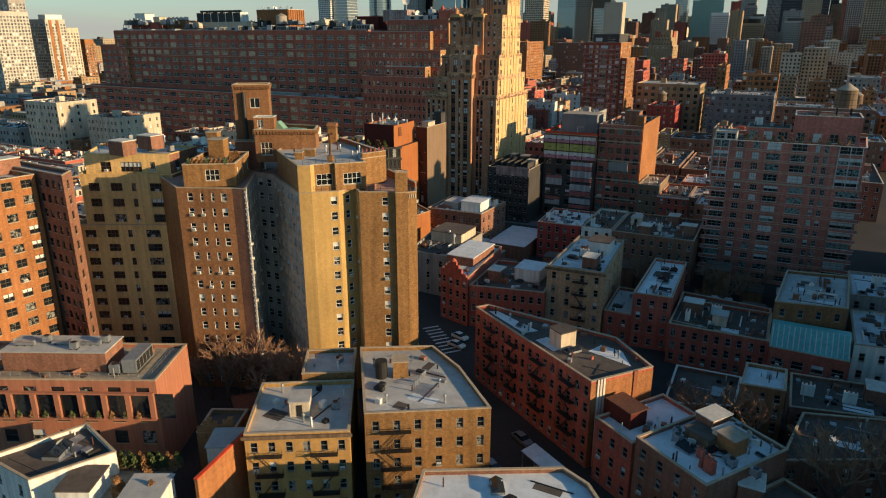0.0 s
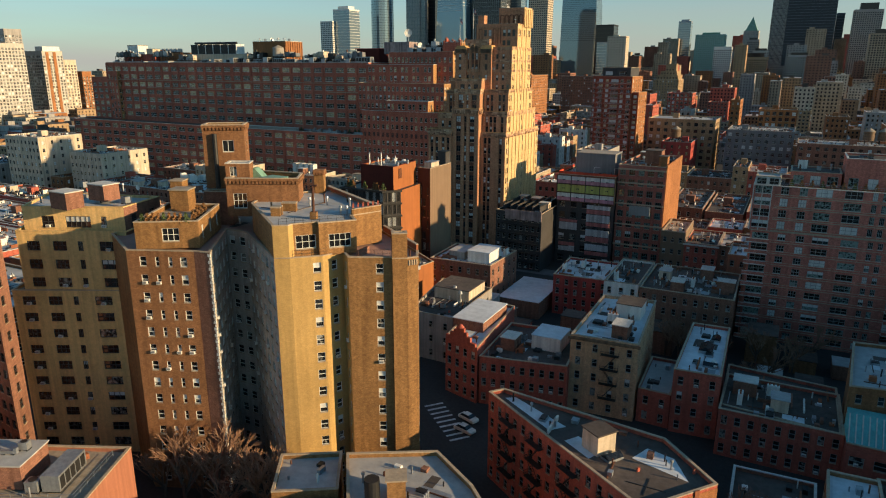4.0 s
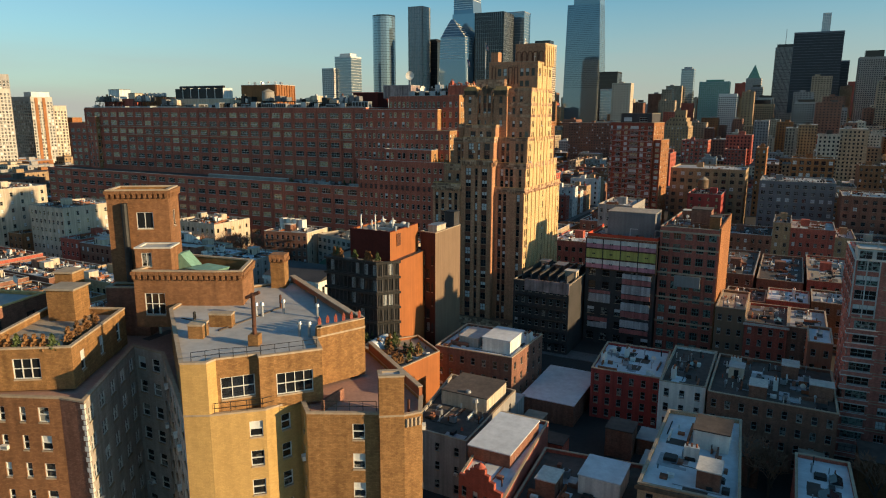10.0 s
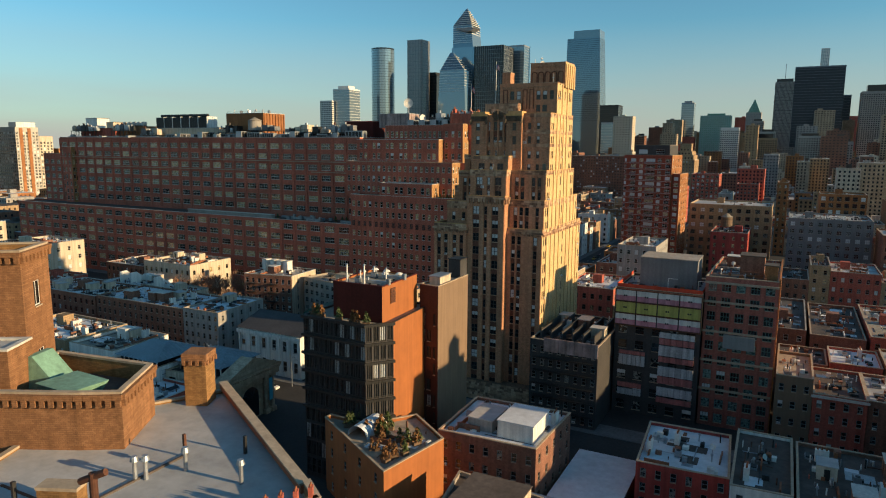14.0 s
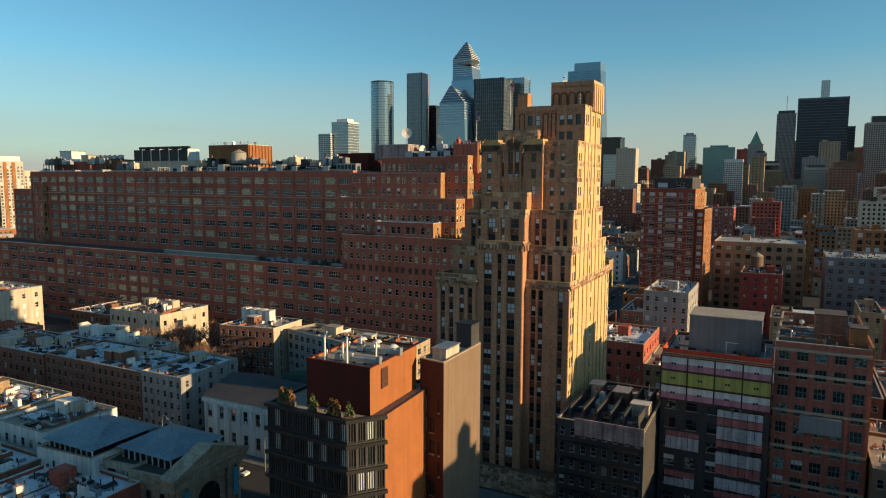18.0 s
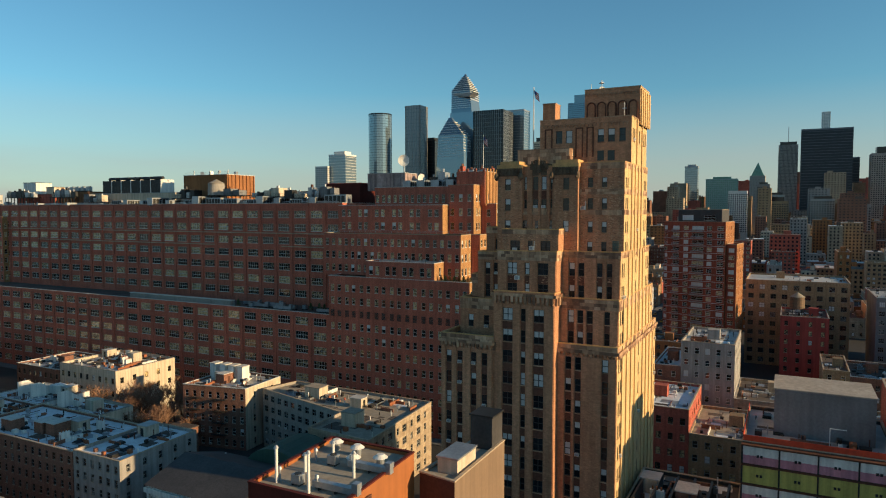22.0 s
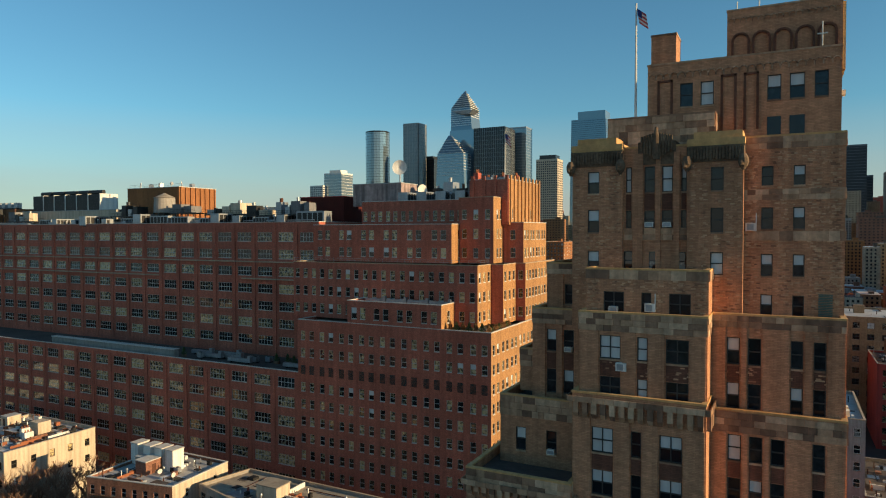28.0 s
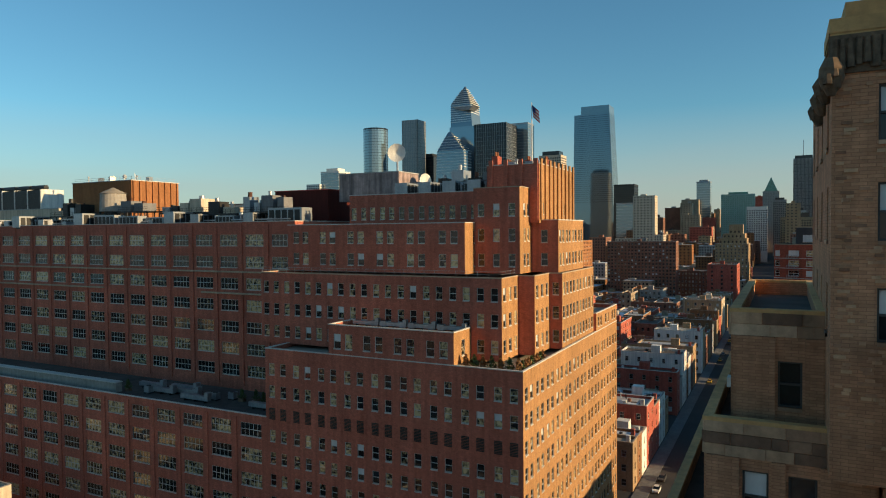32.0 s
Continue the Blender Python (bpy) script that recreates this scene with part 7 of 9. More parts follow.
def rail(name, label, pts, z, h=1.0, gap=1.2, mat_name="metal_dark"):
    """A railing along points: rails and posts as parts."""
    t = thing(name, label, "railing")
    for a, b in zip(pts, pts[1:]):
        a, b = Vector((*a, z)), Vector((*b, z))
        for k in (h * 0.5, h):
            g = Geo()
            g.beam(a + Vector((0, 0, k)), b + Vector((0, 0, k)), 0.03)
            part("rail", g, mat_name, t)
        n = max(1, int((b - a).length / gap))
        for i in range(n + 1):
            g = Geo()
            q = a.lerp(b, i / n)
            g.beam(q, q + Vector((0, 0, h)), 0.03)
            part("post", g, mat_name, t)
    return t


rail("terrace_railing", "black iron railing along the brick terrace", [(84.9, -219.2), (88.0, -216.3), (89.4, -213.2)], 42.4)
rail("terrace_railing", "black iron railing along the tiled terrace", [(92.2, -214.7), (97.6, -211.9)], 42.4)
rail("roof_railing", "thin railing along the grey roof edge", [(83.4, -220.1), (84.9, -218.2), (87.6, -215.8), (91.0, -211.9)], 47.4, 0.9)

# ---- houses in the foreground ----
def simple(name, label, poly, z, wall, roof, fronts, storeys, seed, clutter=0, **kw):
    b = low_building(name, label, poly, z, wall, roof, fronts, storeys, seed=seed, **kw)
    if clutter:
        xs, ys = [p[0] for p in poly], [p[1] for p in poly]
        scatter(min(xs) + 1, min(ys) + 2, max(xs) - 1, max(ys) - 2, z - 0.7, clutter, seed)
    return b


simple("corner_house", "corner building with broad white roof and skylights", [(131, -272), (150, -262), (147.0, -245), (144.5, -242), (140.5, -240.2), (124.1, -249.3)], 15, "brown_brick", "roof_white", ((3, 3), (4, 4)), 4, 61)
for x, y in ((137, -250), (134, -247.5), (143, -249)):
    prop("roof_skylight", x, y, 14.3, 30)
b = simple("row_house", "red painted house with silver roof on the avenue", turned(139.8, -220.4, 8.3, 15, -34), 11.5, "red_brick_x", "roof_white", ((0, 3), (3, 2)), 3, 62)
room("rooftop_room", "dark red hooded rooftop room", turned(140.8, -217.6, 5.5, 3.5, -34), 10.8, 13.6, "dark_red_panel", "rust")
b = simple("row_house", "dark red brick house with cluttered white roof", turned(147.2, -225.4, 13, 17, -34), 13, "brown_brick", "roof_white", ((0, 4), (3, 3)), 4, 63)
for x, y, k in ((156, -222.5, "brick_chimney"), (159.5, -220.5, "roof_bulkhead"), (152.5, -219.5, "brick_chimney"), (160.5, -225.5, "condenser_unit"), (157, -217.0, "brick_bulkhead"), (163.6, -226.5, "condenser_unit")):
    prop(k, x, y, 12.3, -34)
JK = random.Random(88)
for k in range(26):
    a, c = JK.uniform(1.0, 12.0), JK.uniform(3.0, 15.5)
    x, y = 147.2 + a * 0.829 + c * 0.559, -225.4 - a * 0.559 + c * 0.829
    prop(JK.choice(("condenser_unit", "vent_pipe", "brick_chimney", "roof_skylight", "vent_pipe", "duct_run", "satellite_dish")), x, y, 12.3, -34 + JK.choice((0, 90)), JK.uniform(0.5, 1.1))
room("roof_deck_house", "brown brick stair house with sloping roof", turned(158.0, -222.0, 3.0, 3.0, -34), 12.2, 15.0, "orange_brick", "roof_tan")
room("roof_deck_house", "weathered timber roof deck enclosure", turned(153.5, -221.0, 4.2, 2.6, -34), 12.2, 13.9, "wood", "roof_dark")
simple("row_house", "low brick rear building with pipes on its roof", turned(158.5, -233.2, 14, 16, -34), 9, "brown_brick", "roof_dark", ((0, 4),), 3, 64, 6)
simple("garage", "low garage with dark tar roof and white parapet", [(147.6, -201.0), (159.3, -196.5), (159.6, -184.3), (147.4, -184.8)], 6, "brown_brick", "roof_dark", ((0, 3),), 1, 65, cope="pale_coping")
simple("row_house", "small brown brick house with white roof", [(159.8, -199), (166.9, -198.2), (166.9, -189.6), (160.1, -189.9)], 12, "tan_brick", "roof_white", ((0, 3), (3, 2)), 4, 66)
simple("red_row", "long row of red painted low houses", [(143.4, -172.4), (163.6, -172.4), (163.4, -156), (143.5, -156)], 9.5, "red_brick", "roof_dark", ((0, 9),), 3, 67, 4)
simple("red_row", "dark red brick warehouse with wide windows", [(163.7, -175.2), (178, -175.6), (178, -168.9), (163.7, -168.9)], 9.6, "red_brick", "roof_dark", ((0, 4),), 2, 68, w=2.2)
simple("tenement", "tan stucco house above an aqua glazed lean-to", [(163.4, -168.6), (176.9, -166), (178.2, -144), (165.2, -146)], 17, "tan_brick", "roof_silver", ((0, 4), (1, 4)), 5, 69, 3)
lean = thing("glazed_lean_to", "aqua metal lean-to with ribbed glazing on a red house", "lean-to")
g = Geo()
g.loft([(163.6, -175.0, 9.62), (177.8, -175.3, 9.62), (177.8, -169.0, 9.62), (163.6, -169.0, 9.62)], [(163.6, -171.2, 13.2), (177.8, -171.4, 13.2), (177.8, -169.0, 13.2), (163.6, -169.0, 13.2)])
part("glazing", g, "aqua_paint", lean)
for k in range(15):
    g = Geo()
    x = 163.9 + k * 0.98
    g.beam((x, -175.1, 9.8), (x, -171.3, 13.25), 0.13)
    part("rib", g, "pale_coping", lean)
simple("row_house", "white painted house with cluttered silver roof", [(178.4, -172), (192, -170), (192, -150), (178.6, -152)], 12, "white_paint", "roof_white", ((0, 4), (3, 3)), 3, 70, 5)
simple("row_house", "grey house with water tanks and vents", [(178.6, -148), (194, -146), (194, -128), (179, -130)], 14, "grey_paint", "roof_white", ((0, 5),), 4, 71, 5)
simple("row_house", "dark brick house at the corner", [(166.9, -214), (182, -206), (186, -192), (170, -197)], 8, "brown_brick", "roof_dark", ((0, 4),), 2, 72, 5)
simple("row_house", "dark yard building with iron stairs", [(168, -194), (186, -190), (186, -178), (168, -180)], 7, "brown_brick", "roof_dark", ((0, 5),), 2, 73, 5)
aw = thing("street_canopy", "pale blue sheet roof over a pavement shed", "canopy")
g = Geo()
g.loft([(129.2, -225.2, 4.6), (135.6, -229.2, 4.6), (137.0, -226.6, 4.6), (130.6, -222.6, 4.6)], [(129.2, -225.2, 4.75), (135.6, -229.2, 4.75), (137.0, -226.6, 5.1), (130.6, -222.6, 5.1)])
part("sheet_roof", g, "roof_white", aw)
for x, y in ((129.4, -225), (135.5, -228.9), (136.7, -226.7), (130.8, -222.9)):
    g = Geo()
    g.beam((x, y, 0), (x, y, 4.6), 0.08)
    part("post", g, "metal_grey", aw)
# roofs of the tenements
room("rooftop_room", "yellow brick stair house on the tenement roof", turned(109.0, -232.0, 2.4, 2.4, 32), 16.3, 19.2, "yellow_brick", "coping")
tk = thing("roof_tank", "dark cylindrical tank on the tenement roof", "tank", (107.0, -232.4, 16.3))
g = Geo()
g.tube(0, 0, 0, 3.0, 1.0, n=14)
part("tank", g, "metal_dark", tk)
for k in range(8):
    prop("vent_pipe", 113.5 - 0.3 * (k // 4), -232.6 + k * 0.55, 16.3, 0, 0.6)
for x, y in ((117, -231), (120, -235), (112, -239), (104, -230)):
    prop("vent_pipe", x, y, 16.3)
simple("tenement_wing", "rear wing of the yellow tenement with brick parapet", turned(93.6, -236.4, 8.8, 9.0, 32), 15.5, "yellow_brick", "roof_silver", (), 4, 75)
for x, y, k in ((99, -243.5, "roof_bulkhead"), (103.5, -240.5, "condenser_unit"), (95.5, -243.0, "brick_chimney"), (101.5, -246.0, "vent_pipe"), (92.8, -240.5, "vent_pipe")):
    prop(k, x, y, 13.8, 32)
room("garden_hut", "brown roofed garden pavilion behind the houses", [(74.5, -234), (79.5, -238), (83, -233.5), (78.4, -230.2)], 0, 4.6, "wood", "rust", "pavilion", 0.4)
simple("row_house", "rear house with stepped orange brick gable", [(83.4, -250.8), (88.6, -247.9), (86.0, -241.8), (80.4, -244.5)], 9.5, "orange_brick", "roof_dark", (), 3, 76)
gb = thing("stepped_gable", "stepped orange brick gable parapet", "gable", (83.6, -250.7, 9.5), turn=29)
g = Geo()
for x0, x1, h in ((0, 0.9, 1.0), (0.9, 1.7, 1.8), (1.7, 2.5, 2.5), (2.5, 3.3, 1.8), (3.3, 4.1, 1.1), (4.1, 5.0, 2.0), (5.0, 5.8, 2.6)):
    g.box(x0, -0.15, 0, x1, 0.3, h)
part("gable_wall", g, "orange_brick", gb)
room("roof_shed", "white rendered rooftop house with dark hatch", turned(89.2, -254.2, 5.0, 5.0, 29), 0, 10.4, "white_paint", "roof_silver")
room("party_wall", "orange painted party wall", turned(95.2, -262, 0.5, 12, 10), 0, 12.0, "orange_brick", "net_red", "wall", 0.05)
simple("row_house", "white walled house with black roof and skylight", [(64.3, -272), (75.0, -272.5), (80.0, -262.5), (69.5, -259.5)], 12, "white_paint", "roof_dark", ((0, 2),), 3, 77)
prop("roof_skylight", 71.8, -266.0, 11.3, 25, 1.4)
room("roof_shed", "white angular rooftop house with dark glazing", turned(79.5, -271.8, 4.6, 5.5, 27), 0, 11.2, "white_paint", "roof_dark")
room("roof_shed", "white skylit room on a roof", turned(88.0, -268.5, 5.4, 5.0, 27), 0, 10.8, "white_paint", "roof_silver")
slab("roof_terrace", [(78, -262.5), (86.5, -258.5), (93, -268), (84, -272)], 0, 8.2, "roof_tan", "brown tiled garden terrace between the houses")
for k in range(16):
    prop("shrub" if k % 3 else "dry_shrub", 77.6 + (k % 8) * 1.25, -261.6 + (k % 8) * 0.62 - (k // 8) * 1.0, 8.2, 25, 1.25)
for x, y in ((84.5, -266), (86, -262.5), (89.6, -264.5)):
    prop("dry_shrub", x, y, 8.2, 10, 1.7)
# pink building: loggia, plant and machinery on the roof
pk = lambda s, d, z: (30 + s * 0.899 - d * 0.437, -273.5 + s * 0.437 + d * 0.899, z)
room("machine_room", "dark brown rooftop machine room", turned(*pk(24, 3.5, 0)[:2], 17.5, 6, 25.9), 16.6, 20.0, "brown_brick", "roof_silver")
for s, d, k in ((27, 5.5, "duct_run"), (33, 6.2, "duct_run"), (38, 6.0, "duct_run"), (30, 7.0, "condenser_unit"), (36, 4.6, "condenser_unit"), (40, 7.2, "condenser_unit")):
    prop(k, *pk(s, d, 20.2), 26)
prop("air_handler", *pk(45.5, 6.2, 16.4), 116)
prop("condenser_unit", *pk(43.0, 3.5, 16.4), 26, 1.4)
rail("roof_railing", "grey railing round the machinery on the pink roof", [pk(20, 1.4, 0)[:2], pk(49.3, 1.4, 0)[:2], pk(49.3, 11.5, 0)[:2]], 16.5, 1.0, 1.6, "metal_grey")
lg = thing("loggia", "deep terrace loggia with pink columns and planters", "loggia")
g = Geo()
a, c_ = pk(22, -0.5, 0), pk(48.5, -0.5, 0)
for z0, z1 in ((9.9, 10.2), (14.6, 14.9)):
    lo = [pk(22, -0.7, z0), pk(50.6, -0.7, z0), pk(50.6, -0.02, z0), pk(22, -0.02, z0)]
    g.loft(lo, [(x, y, z1) for x, y, _ in lo])
part("ledge", g, "pink_stucco", lg)
for k in range(8):
    g = Geo()
    s = 22.5 + k * 3.9
    lo = [pk(s, -0.6, 10.2), pk(s + 0.8, -0.6, 10.2), pk(s + 0.8, -0.03, 10.2), pk(s, -0.03, 10.2)]
    g.loft(lo, [(x, y, 14.6) for x, y, _ in lo])
    part("column", g, "pink_stucco", lg)
    g = Geo()
    lo = [pk(s + 0.85, -0.12, 10.2), pk(s + 3.85, -0.12, 10.2), pk(s + 3.85, -0.04, 10.2), pk(s + 0.85, -0.04, 10.2)]
    g.loft(lo, [(x, y, 14.6) for x, y, _ in lo])
    part("glass_door", g, "glass_black", lg)
for k in range(12):
    prop("dry_shrub" if k % 2 else "shrub", *pk(23.5 + k * 2.2, -0.45, 10.2), 26, 0.7)
# trees of the light court and the yards
for i, (x, y, h, k) in enumerate(((75.5, -222.5, 1.25, "bare_tree-a"), (79.0, -224.5, 1.1, "bare_tree-bb"), (70.5, -228, 1.0, "bare_tree-bb"), (83.5, -224.8, 1.0, "bare_tree-a"), (65.5, -231.0, 1.0, "bare_tree-a"), (157.5, -204.5, 1.9, "bare_tree-a"), (162.5, -205, 1.6, "bare_tree-bb"),
                                  (175, -216, 2.0, "bare_tree-bb"), (181, -212, 1.9, "bare_tree-a"), (127.5, -131, 1.2, "bare_tree-bb"), (131.5, -129, 1.1, "bare_tree-a"), (139, -133, 1.15, "bare_tree-a"), (148, -128, 1.2, "bare_tree-bb"), (156, -126, 1.1, "bare_tree-a"),
                                  (-70, -40, 1.15, "bare_tree-a"), (-76, -34, 1.1, "bare_tree-bb"), (-82, -38, 1.2, "bare_tree-a"), (-90, -32, 1.1, "bare_tree-bb"), (-97, -42, 1.15, "bare_tree-bb"), (-104, -30, 1.0, "bare_tree-a"))):
    prop(k, x, y, 0, i * 67, h)

# ---- fire escapes ----
by_label = lambda text: next(o for o in scene.objects if text in str(o.get("label", "")))
w = by_label("wedge-shaped plot")
for s in (4.5, 12, 20, 28.5):
    fire_escape(w, (108.6 + s * 0.831, -198.6 - s * 0.557), (0.831, -0.557), (-0.557, -0.831), 4.4, 4, 3.12)
fire_escape(by_label("tan brick tenement"), (120.2, -168.1), (1, 0.06), (0.06, -1), 4.2, 4, 3.2)
w = by_label("yellow brick corner tenement")
fire_escape(w, (113.2, -242.8), (0.848, 0.53), (0.53, -0.848), 4.2, 4, 3.2, 4.6)
w = by_label("bracketed cornice")
fire_escape(w, (97.6, -252.7), (0.858, 0.513), (0.513, -0.858), 4.0, 3, 3.4, 4.0)
fire_escape(w, (104.6, -248.5), (0.858, 0.513), (0.513, -0.858), 4.0, 3, 3.4, 4.0)
# machinery on the wedge roof
room("rooftop_room", "pale rendered stair house on the wedge roof", turned(127.2, -206.8, 3.4, 3.4, -34), 15.8, 19.0, "pale_stucco", "roof_dark")
for x, y, k in ((132, -208, "roof_skylight"), (136, -209.5, "brick_chimney"), (122, -203.5, "vent_pipe"), (117, -200.5, "vent_pipe"), (140, -207, "vent_pipe"), (143.0, -206.5, "brick_chimney")):
    prop(k, x, y, 15.8, -34)

# ---- roof of the loft building ----
def block(name, label, x0, y0, z0, x1, y1, z1, wall, roof="roof_dark", category="rooftop room", over=0.15):
    return room(name, label, rect(x0, y0, x1, y1), z0, z1, wall, roof, category, over)


block("machine_house", "orange brick machine house on the loft roof", -149, 30, 70.6, -124, 46, 83.6, "orange_brick", "pale_coping")
for k in range(8):
    block("brick_pilaster", "flat brick pilaster of the machine house", -123.85, 30.4 + k * 2.1, 70.6, -123.6, 30.9 + k * 2.1, 83.4, "orange_brick", "orange_brick", "pilaster", 0.0)
block("machine_plinth", "long pale concrete machine plinth", -205, 27, 70.6, -151, 40, 76.4, "pale_stucco", "roof_silver", "plinth")
ch = thing("chiller_bank", "black louvred chiller bank with white frames", "chiller", (-199, 28, 76.6))
for k in range(6):
    g = Geo()
    g.box(k * 6.4, 0, 0, k * 6.4 + 6.0, 7, 5.6)
    for j in range(9):
        g.box(k * 6.4 + 0.1, -0.12, 0.3 + j * 0.58, k * 6.4 + 5.9, 0, 0.5 + j * 0.58, bottom=True)
    part("louvre_panel", g, "metal_dark", ch)
    g = Geo()
    g.box(k * 6.4 + 6.0, -0.15, 0, k * 6.4 + 6.4, 7, 5.8)
    part("frame", g, "white_paint", ch)
g = Geo()
for k in range(5):
    g.beam((1 + k * 7.2, 3, 6.5), (7.4 + k * 7.2, 3, 6.5), 0.8, n=8)
part("roof_pipe", g, "metal_dark", ch, kind="stuff")
tk = thing("water_tank", "large pale conical-roofed water tank on black steel", "water tank", (-125.5, 25.5, 70.6))
g = Geo()
g.tube(0, 0, 4.4, 9.2, 3.4, 3.2, 24)
part("tub", g, "concrete", tk)
g = Geo()
g.tube(0, 0, 9.2, 10.8, 3.5, 0.2, 24)
part("roof", g, "roof_tan", tk)
g = Geo()
g.tube(0, 0, 0, 4.4, 2.2, n=8)
part("stem", g, "metal_dark", tk)
for x, y in ((-2.3, -2.3), (2.3, -2.3), (2.3, 2.3), (-2.3, 2.3)):
    g = Geo()
    g.box(x - 0.2, y - 0.2, 0, x + 0.2, y + 0.2, 4.4)
    part("leg", g, "metal_dark", tk)
RF = random.Random(31)
for k in range(15):
    prop("air_handler", -178 + k * 8.2 + RF.uniform(-1, 1), RF.choice((21, 22.5, 24)), 70.6, RF.choice((0, 0, 90)), RF.uniform(0.9, 1.5))
for k in range(26):
    prop(RF.choice(("condenser_unit", "duct_run", "vent_pipe", "condenser_unit")), -262 + k * 7.8, RF.uniform(19.5, 22), 70.6, RF.choice((0, 90)), RF.uniform(1.2, 2.0))
block("machine_house", "low red brick house on the west roof", -258, 24, 70.6, -228, 44, 76.5, "red_brick")
block("machine_house", "white clad machine house with vents", -256, 26, 76.5, -246, 34, 82.4, "white_paint")
block("machine_house", "white rooftop house near the west end", -238, 26, 76.5, -232, 32, 80, "pale_stucco")
block("machine_house", "tan brick house with roof units", -226, 26, 70.6, -207, 36, 77.5, "tan_brick")
for k in range(5):
    prop("condenser_unit", -224 + k * 3.8, 28, 77.7, 0, 1.8)
block("machine_house", "red clad machine room on the roof", -77, 34, 70.6, -61, 44, 79, "dark_red_panel", "red_paint")
block("cooling_tower", "pale metal cooling cells with railing", -92, 30, 70.6, -79, 38, 76, "metal_grey")
block("machine_house", "beige clad machine room above the setbacks", -57, 33, 76, -41, 42, 82.2, "mauve_sheet", "roof_silver")
for k in range(4):
    prop("air_handler", -37 + k * 5.6, 31, 76.1, 90, 1.2)
for k in range(14):
    prop(RF.choice(("vent_pipe", "condenser_unit", "brick_chimney", "vent_pipe")), -15 + (k % 7) * 1.35, 27 + (k // 7) * 6 + RF.uniform(-1, 1), 80.6, 0, RF.uniform(1.0, 1.5))
for k in range(6):
    prop("vent_pipe", -22 + RF.uniform(-5, 4), 28.5 + RF.uniform(-0.5, 1), 76.1, 0, 1.8)
for x, s, tr in ((-45.5, 3.9, 20), (-38.5, 3.3, 70)):
    prop("satellite_dish", x, 40, 82.2 if x < -41 else 76.1, tr, s)
for k in range(7):
    prop("shrub" if k % 2 else "dry_shrub", -10.5 + k * 1.5, 2.2, 46.9, 0, 1.2)
for k in range(8):
    prop("dry_shrub" if k % 3 else "shrub", -1.2, 3.0 + k * 1.4, 46.9, 90, 1.0)
for k in range(5):
    prop("shrub", -2.0 - k, 46 + k * 2, 50.7, 0, 1.5)
for k in range(10):
    prop(("condenser_unit", "duct_run")[k % 3 == 0], -32 + k * 1.9, 6, 52.1, 0, 0.9)
for k in range(14):
    prop(RF.choice(("duct_run", "condenser_unit", "shrub")), -95 + k * 3.0, 5 + RF.uniform(0, 6), 34.1, 0, 1.3)
block("terrace_wall", "white panelled terrace wall on the low roof", -150, 3, 34, -96, 4.5, 36.2, "concrete", "pale_coping", "wall")
rail("terrace_railing", "thin railing along the tower terraces", [(-57, 6.9), (-6.4, 6.9), (-6.4, 13.6)], 61.3, 1.0, 2.0, "metal_grey")


DN = random.Random(52)


def dunnage(x, y, z, w, d, h):
    """A black steel platform with pipes, ducts and cabinets standing on it."""
    t = thing("steel_platform", "black steel platform with grey machines and pipes", "platform", (x, y, z), "machine platforms on the loft roof")
    g = Geo()
    for i in range(int(w / 2.5) + 1):
        for yy in (0, d):
            g.box(i * 2.5 - 0.1, yy - 0.1, 0, i * 2.5 + 0.1, yy + 0.1, h)
    for yy in (0, d):
        g.box(-0.2, yy - 0.15, h - 0.35, w + 0.2, yy + 0.15, h, bottom=True)
        for hz in (0.5, 1.0):
            g.beam((0, yy, h + hz), (w, yy, h + hz), 0.05)
    for i in range(int(w / 1.6)):
        g.box(i * 1.6, 0, h - 0.2, i * 1.6 + 0.15, d, h, bottom=True)
        g.beam((i * 1.6, 0, h), (i * 1.6, 0, h + 1.0), 0.04)
    part("frame", g, "metal_dark", t)
    a = 0.4
    while a < w - 2.5:
        b = DN.uniform(1.6, 4.0)
        g = Geo()
        zt = h + DN.uniform(1.4, 3.6)
        g.box(a, 0.5, h, min(a + b, w), d - 0.4, zt, 0)
        part("machine_cabinet", g, DN.choice(("metal_grey", "metal_dark", "grey_clad", "metal_dark", "pale_stucco")), t)
        g = Geo()
        g.tube(a + b * 0.4, d * 0.5, zt, zt + DN.uniform(0.4, 1.4), DN.uniform(0.2, 0.7), n=10)
        part("exhaust_pipe", g, DN.choice(("metal_grey", "metal_dark", "rust")), t)
        a += b + DN.uniform(0.3, 1.6)
    g = Geo()
    for k in range(3):
        zz = 0.4 + k * 0.5
        g.beam((-1.5, -0.5 - k * 0.4, zz), (w + 1.5, -0.5 - k * 0.4, zz), 0.16, n=6)
    part("pipe_run", g, "metal_grey", t)


for x, y, w, d, h in ((-147, 22, 16, 5, 3.4), (-119, 22, 11, 5, 4.2), (-106, 24, 17, 6, 3.6), (-88, 22, 10, 4, 3.0), (-76, 21, 14, 4, 3.2), (-168, 41, 18, 6, 4.0), (-204, 21, 16, 4, 2.2), (-228, 21.5, 18, 2, 4.6), (-262, 20.5, 24, 2.8, 4.6)):
    dunnage(x, y, 70.6, w, d, h)
dunnage(-36, 41, 76.1, 14, 5, 3.0)
rail("roof_railing", "thin grey railing on the machine house", [(-148.6, 30.6), (-124.6, 30.6), (-124.6, 45)], 83.8, 1.0, 2.4, "metal_grey")
for k in range(9):
    prop(("vent_pipe", "condenser_unit", "satellite_dish")[k % 3], -146 + k * 2.5, 33 + (k % 4) * 2.2, 83.8, k * 40, 1.2)


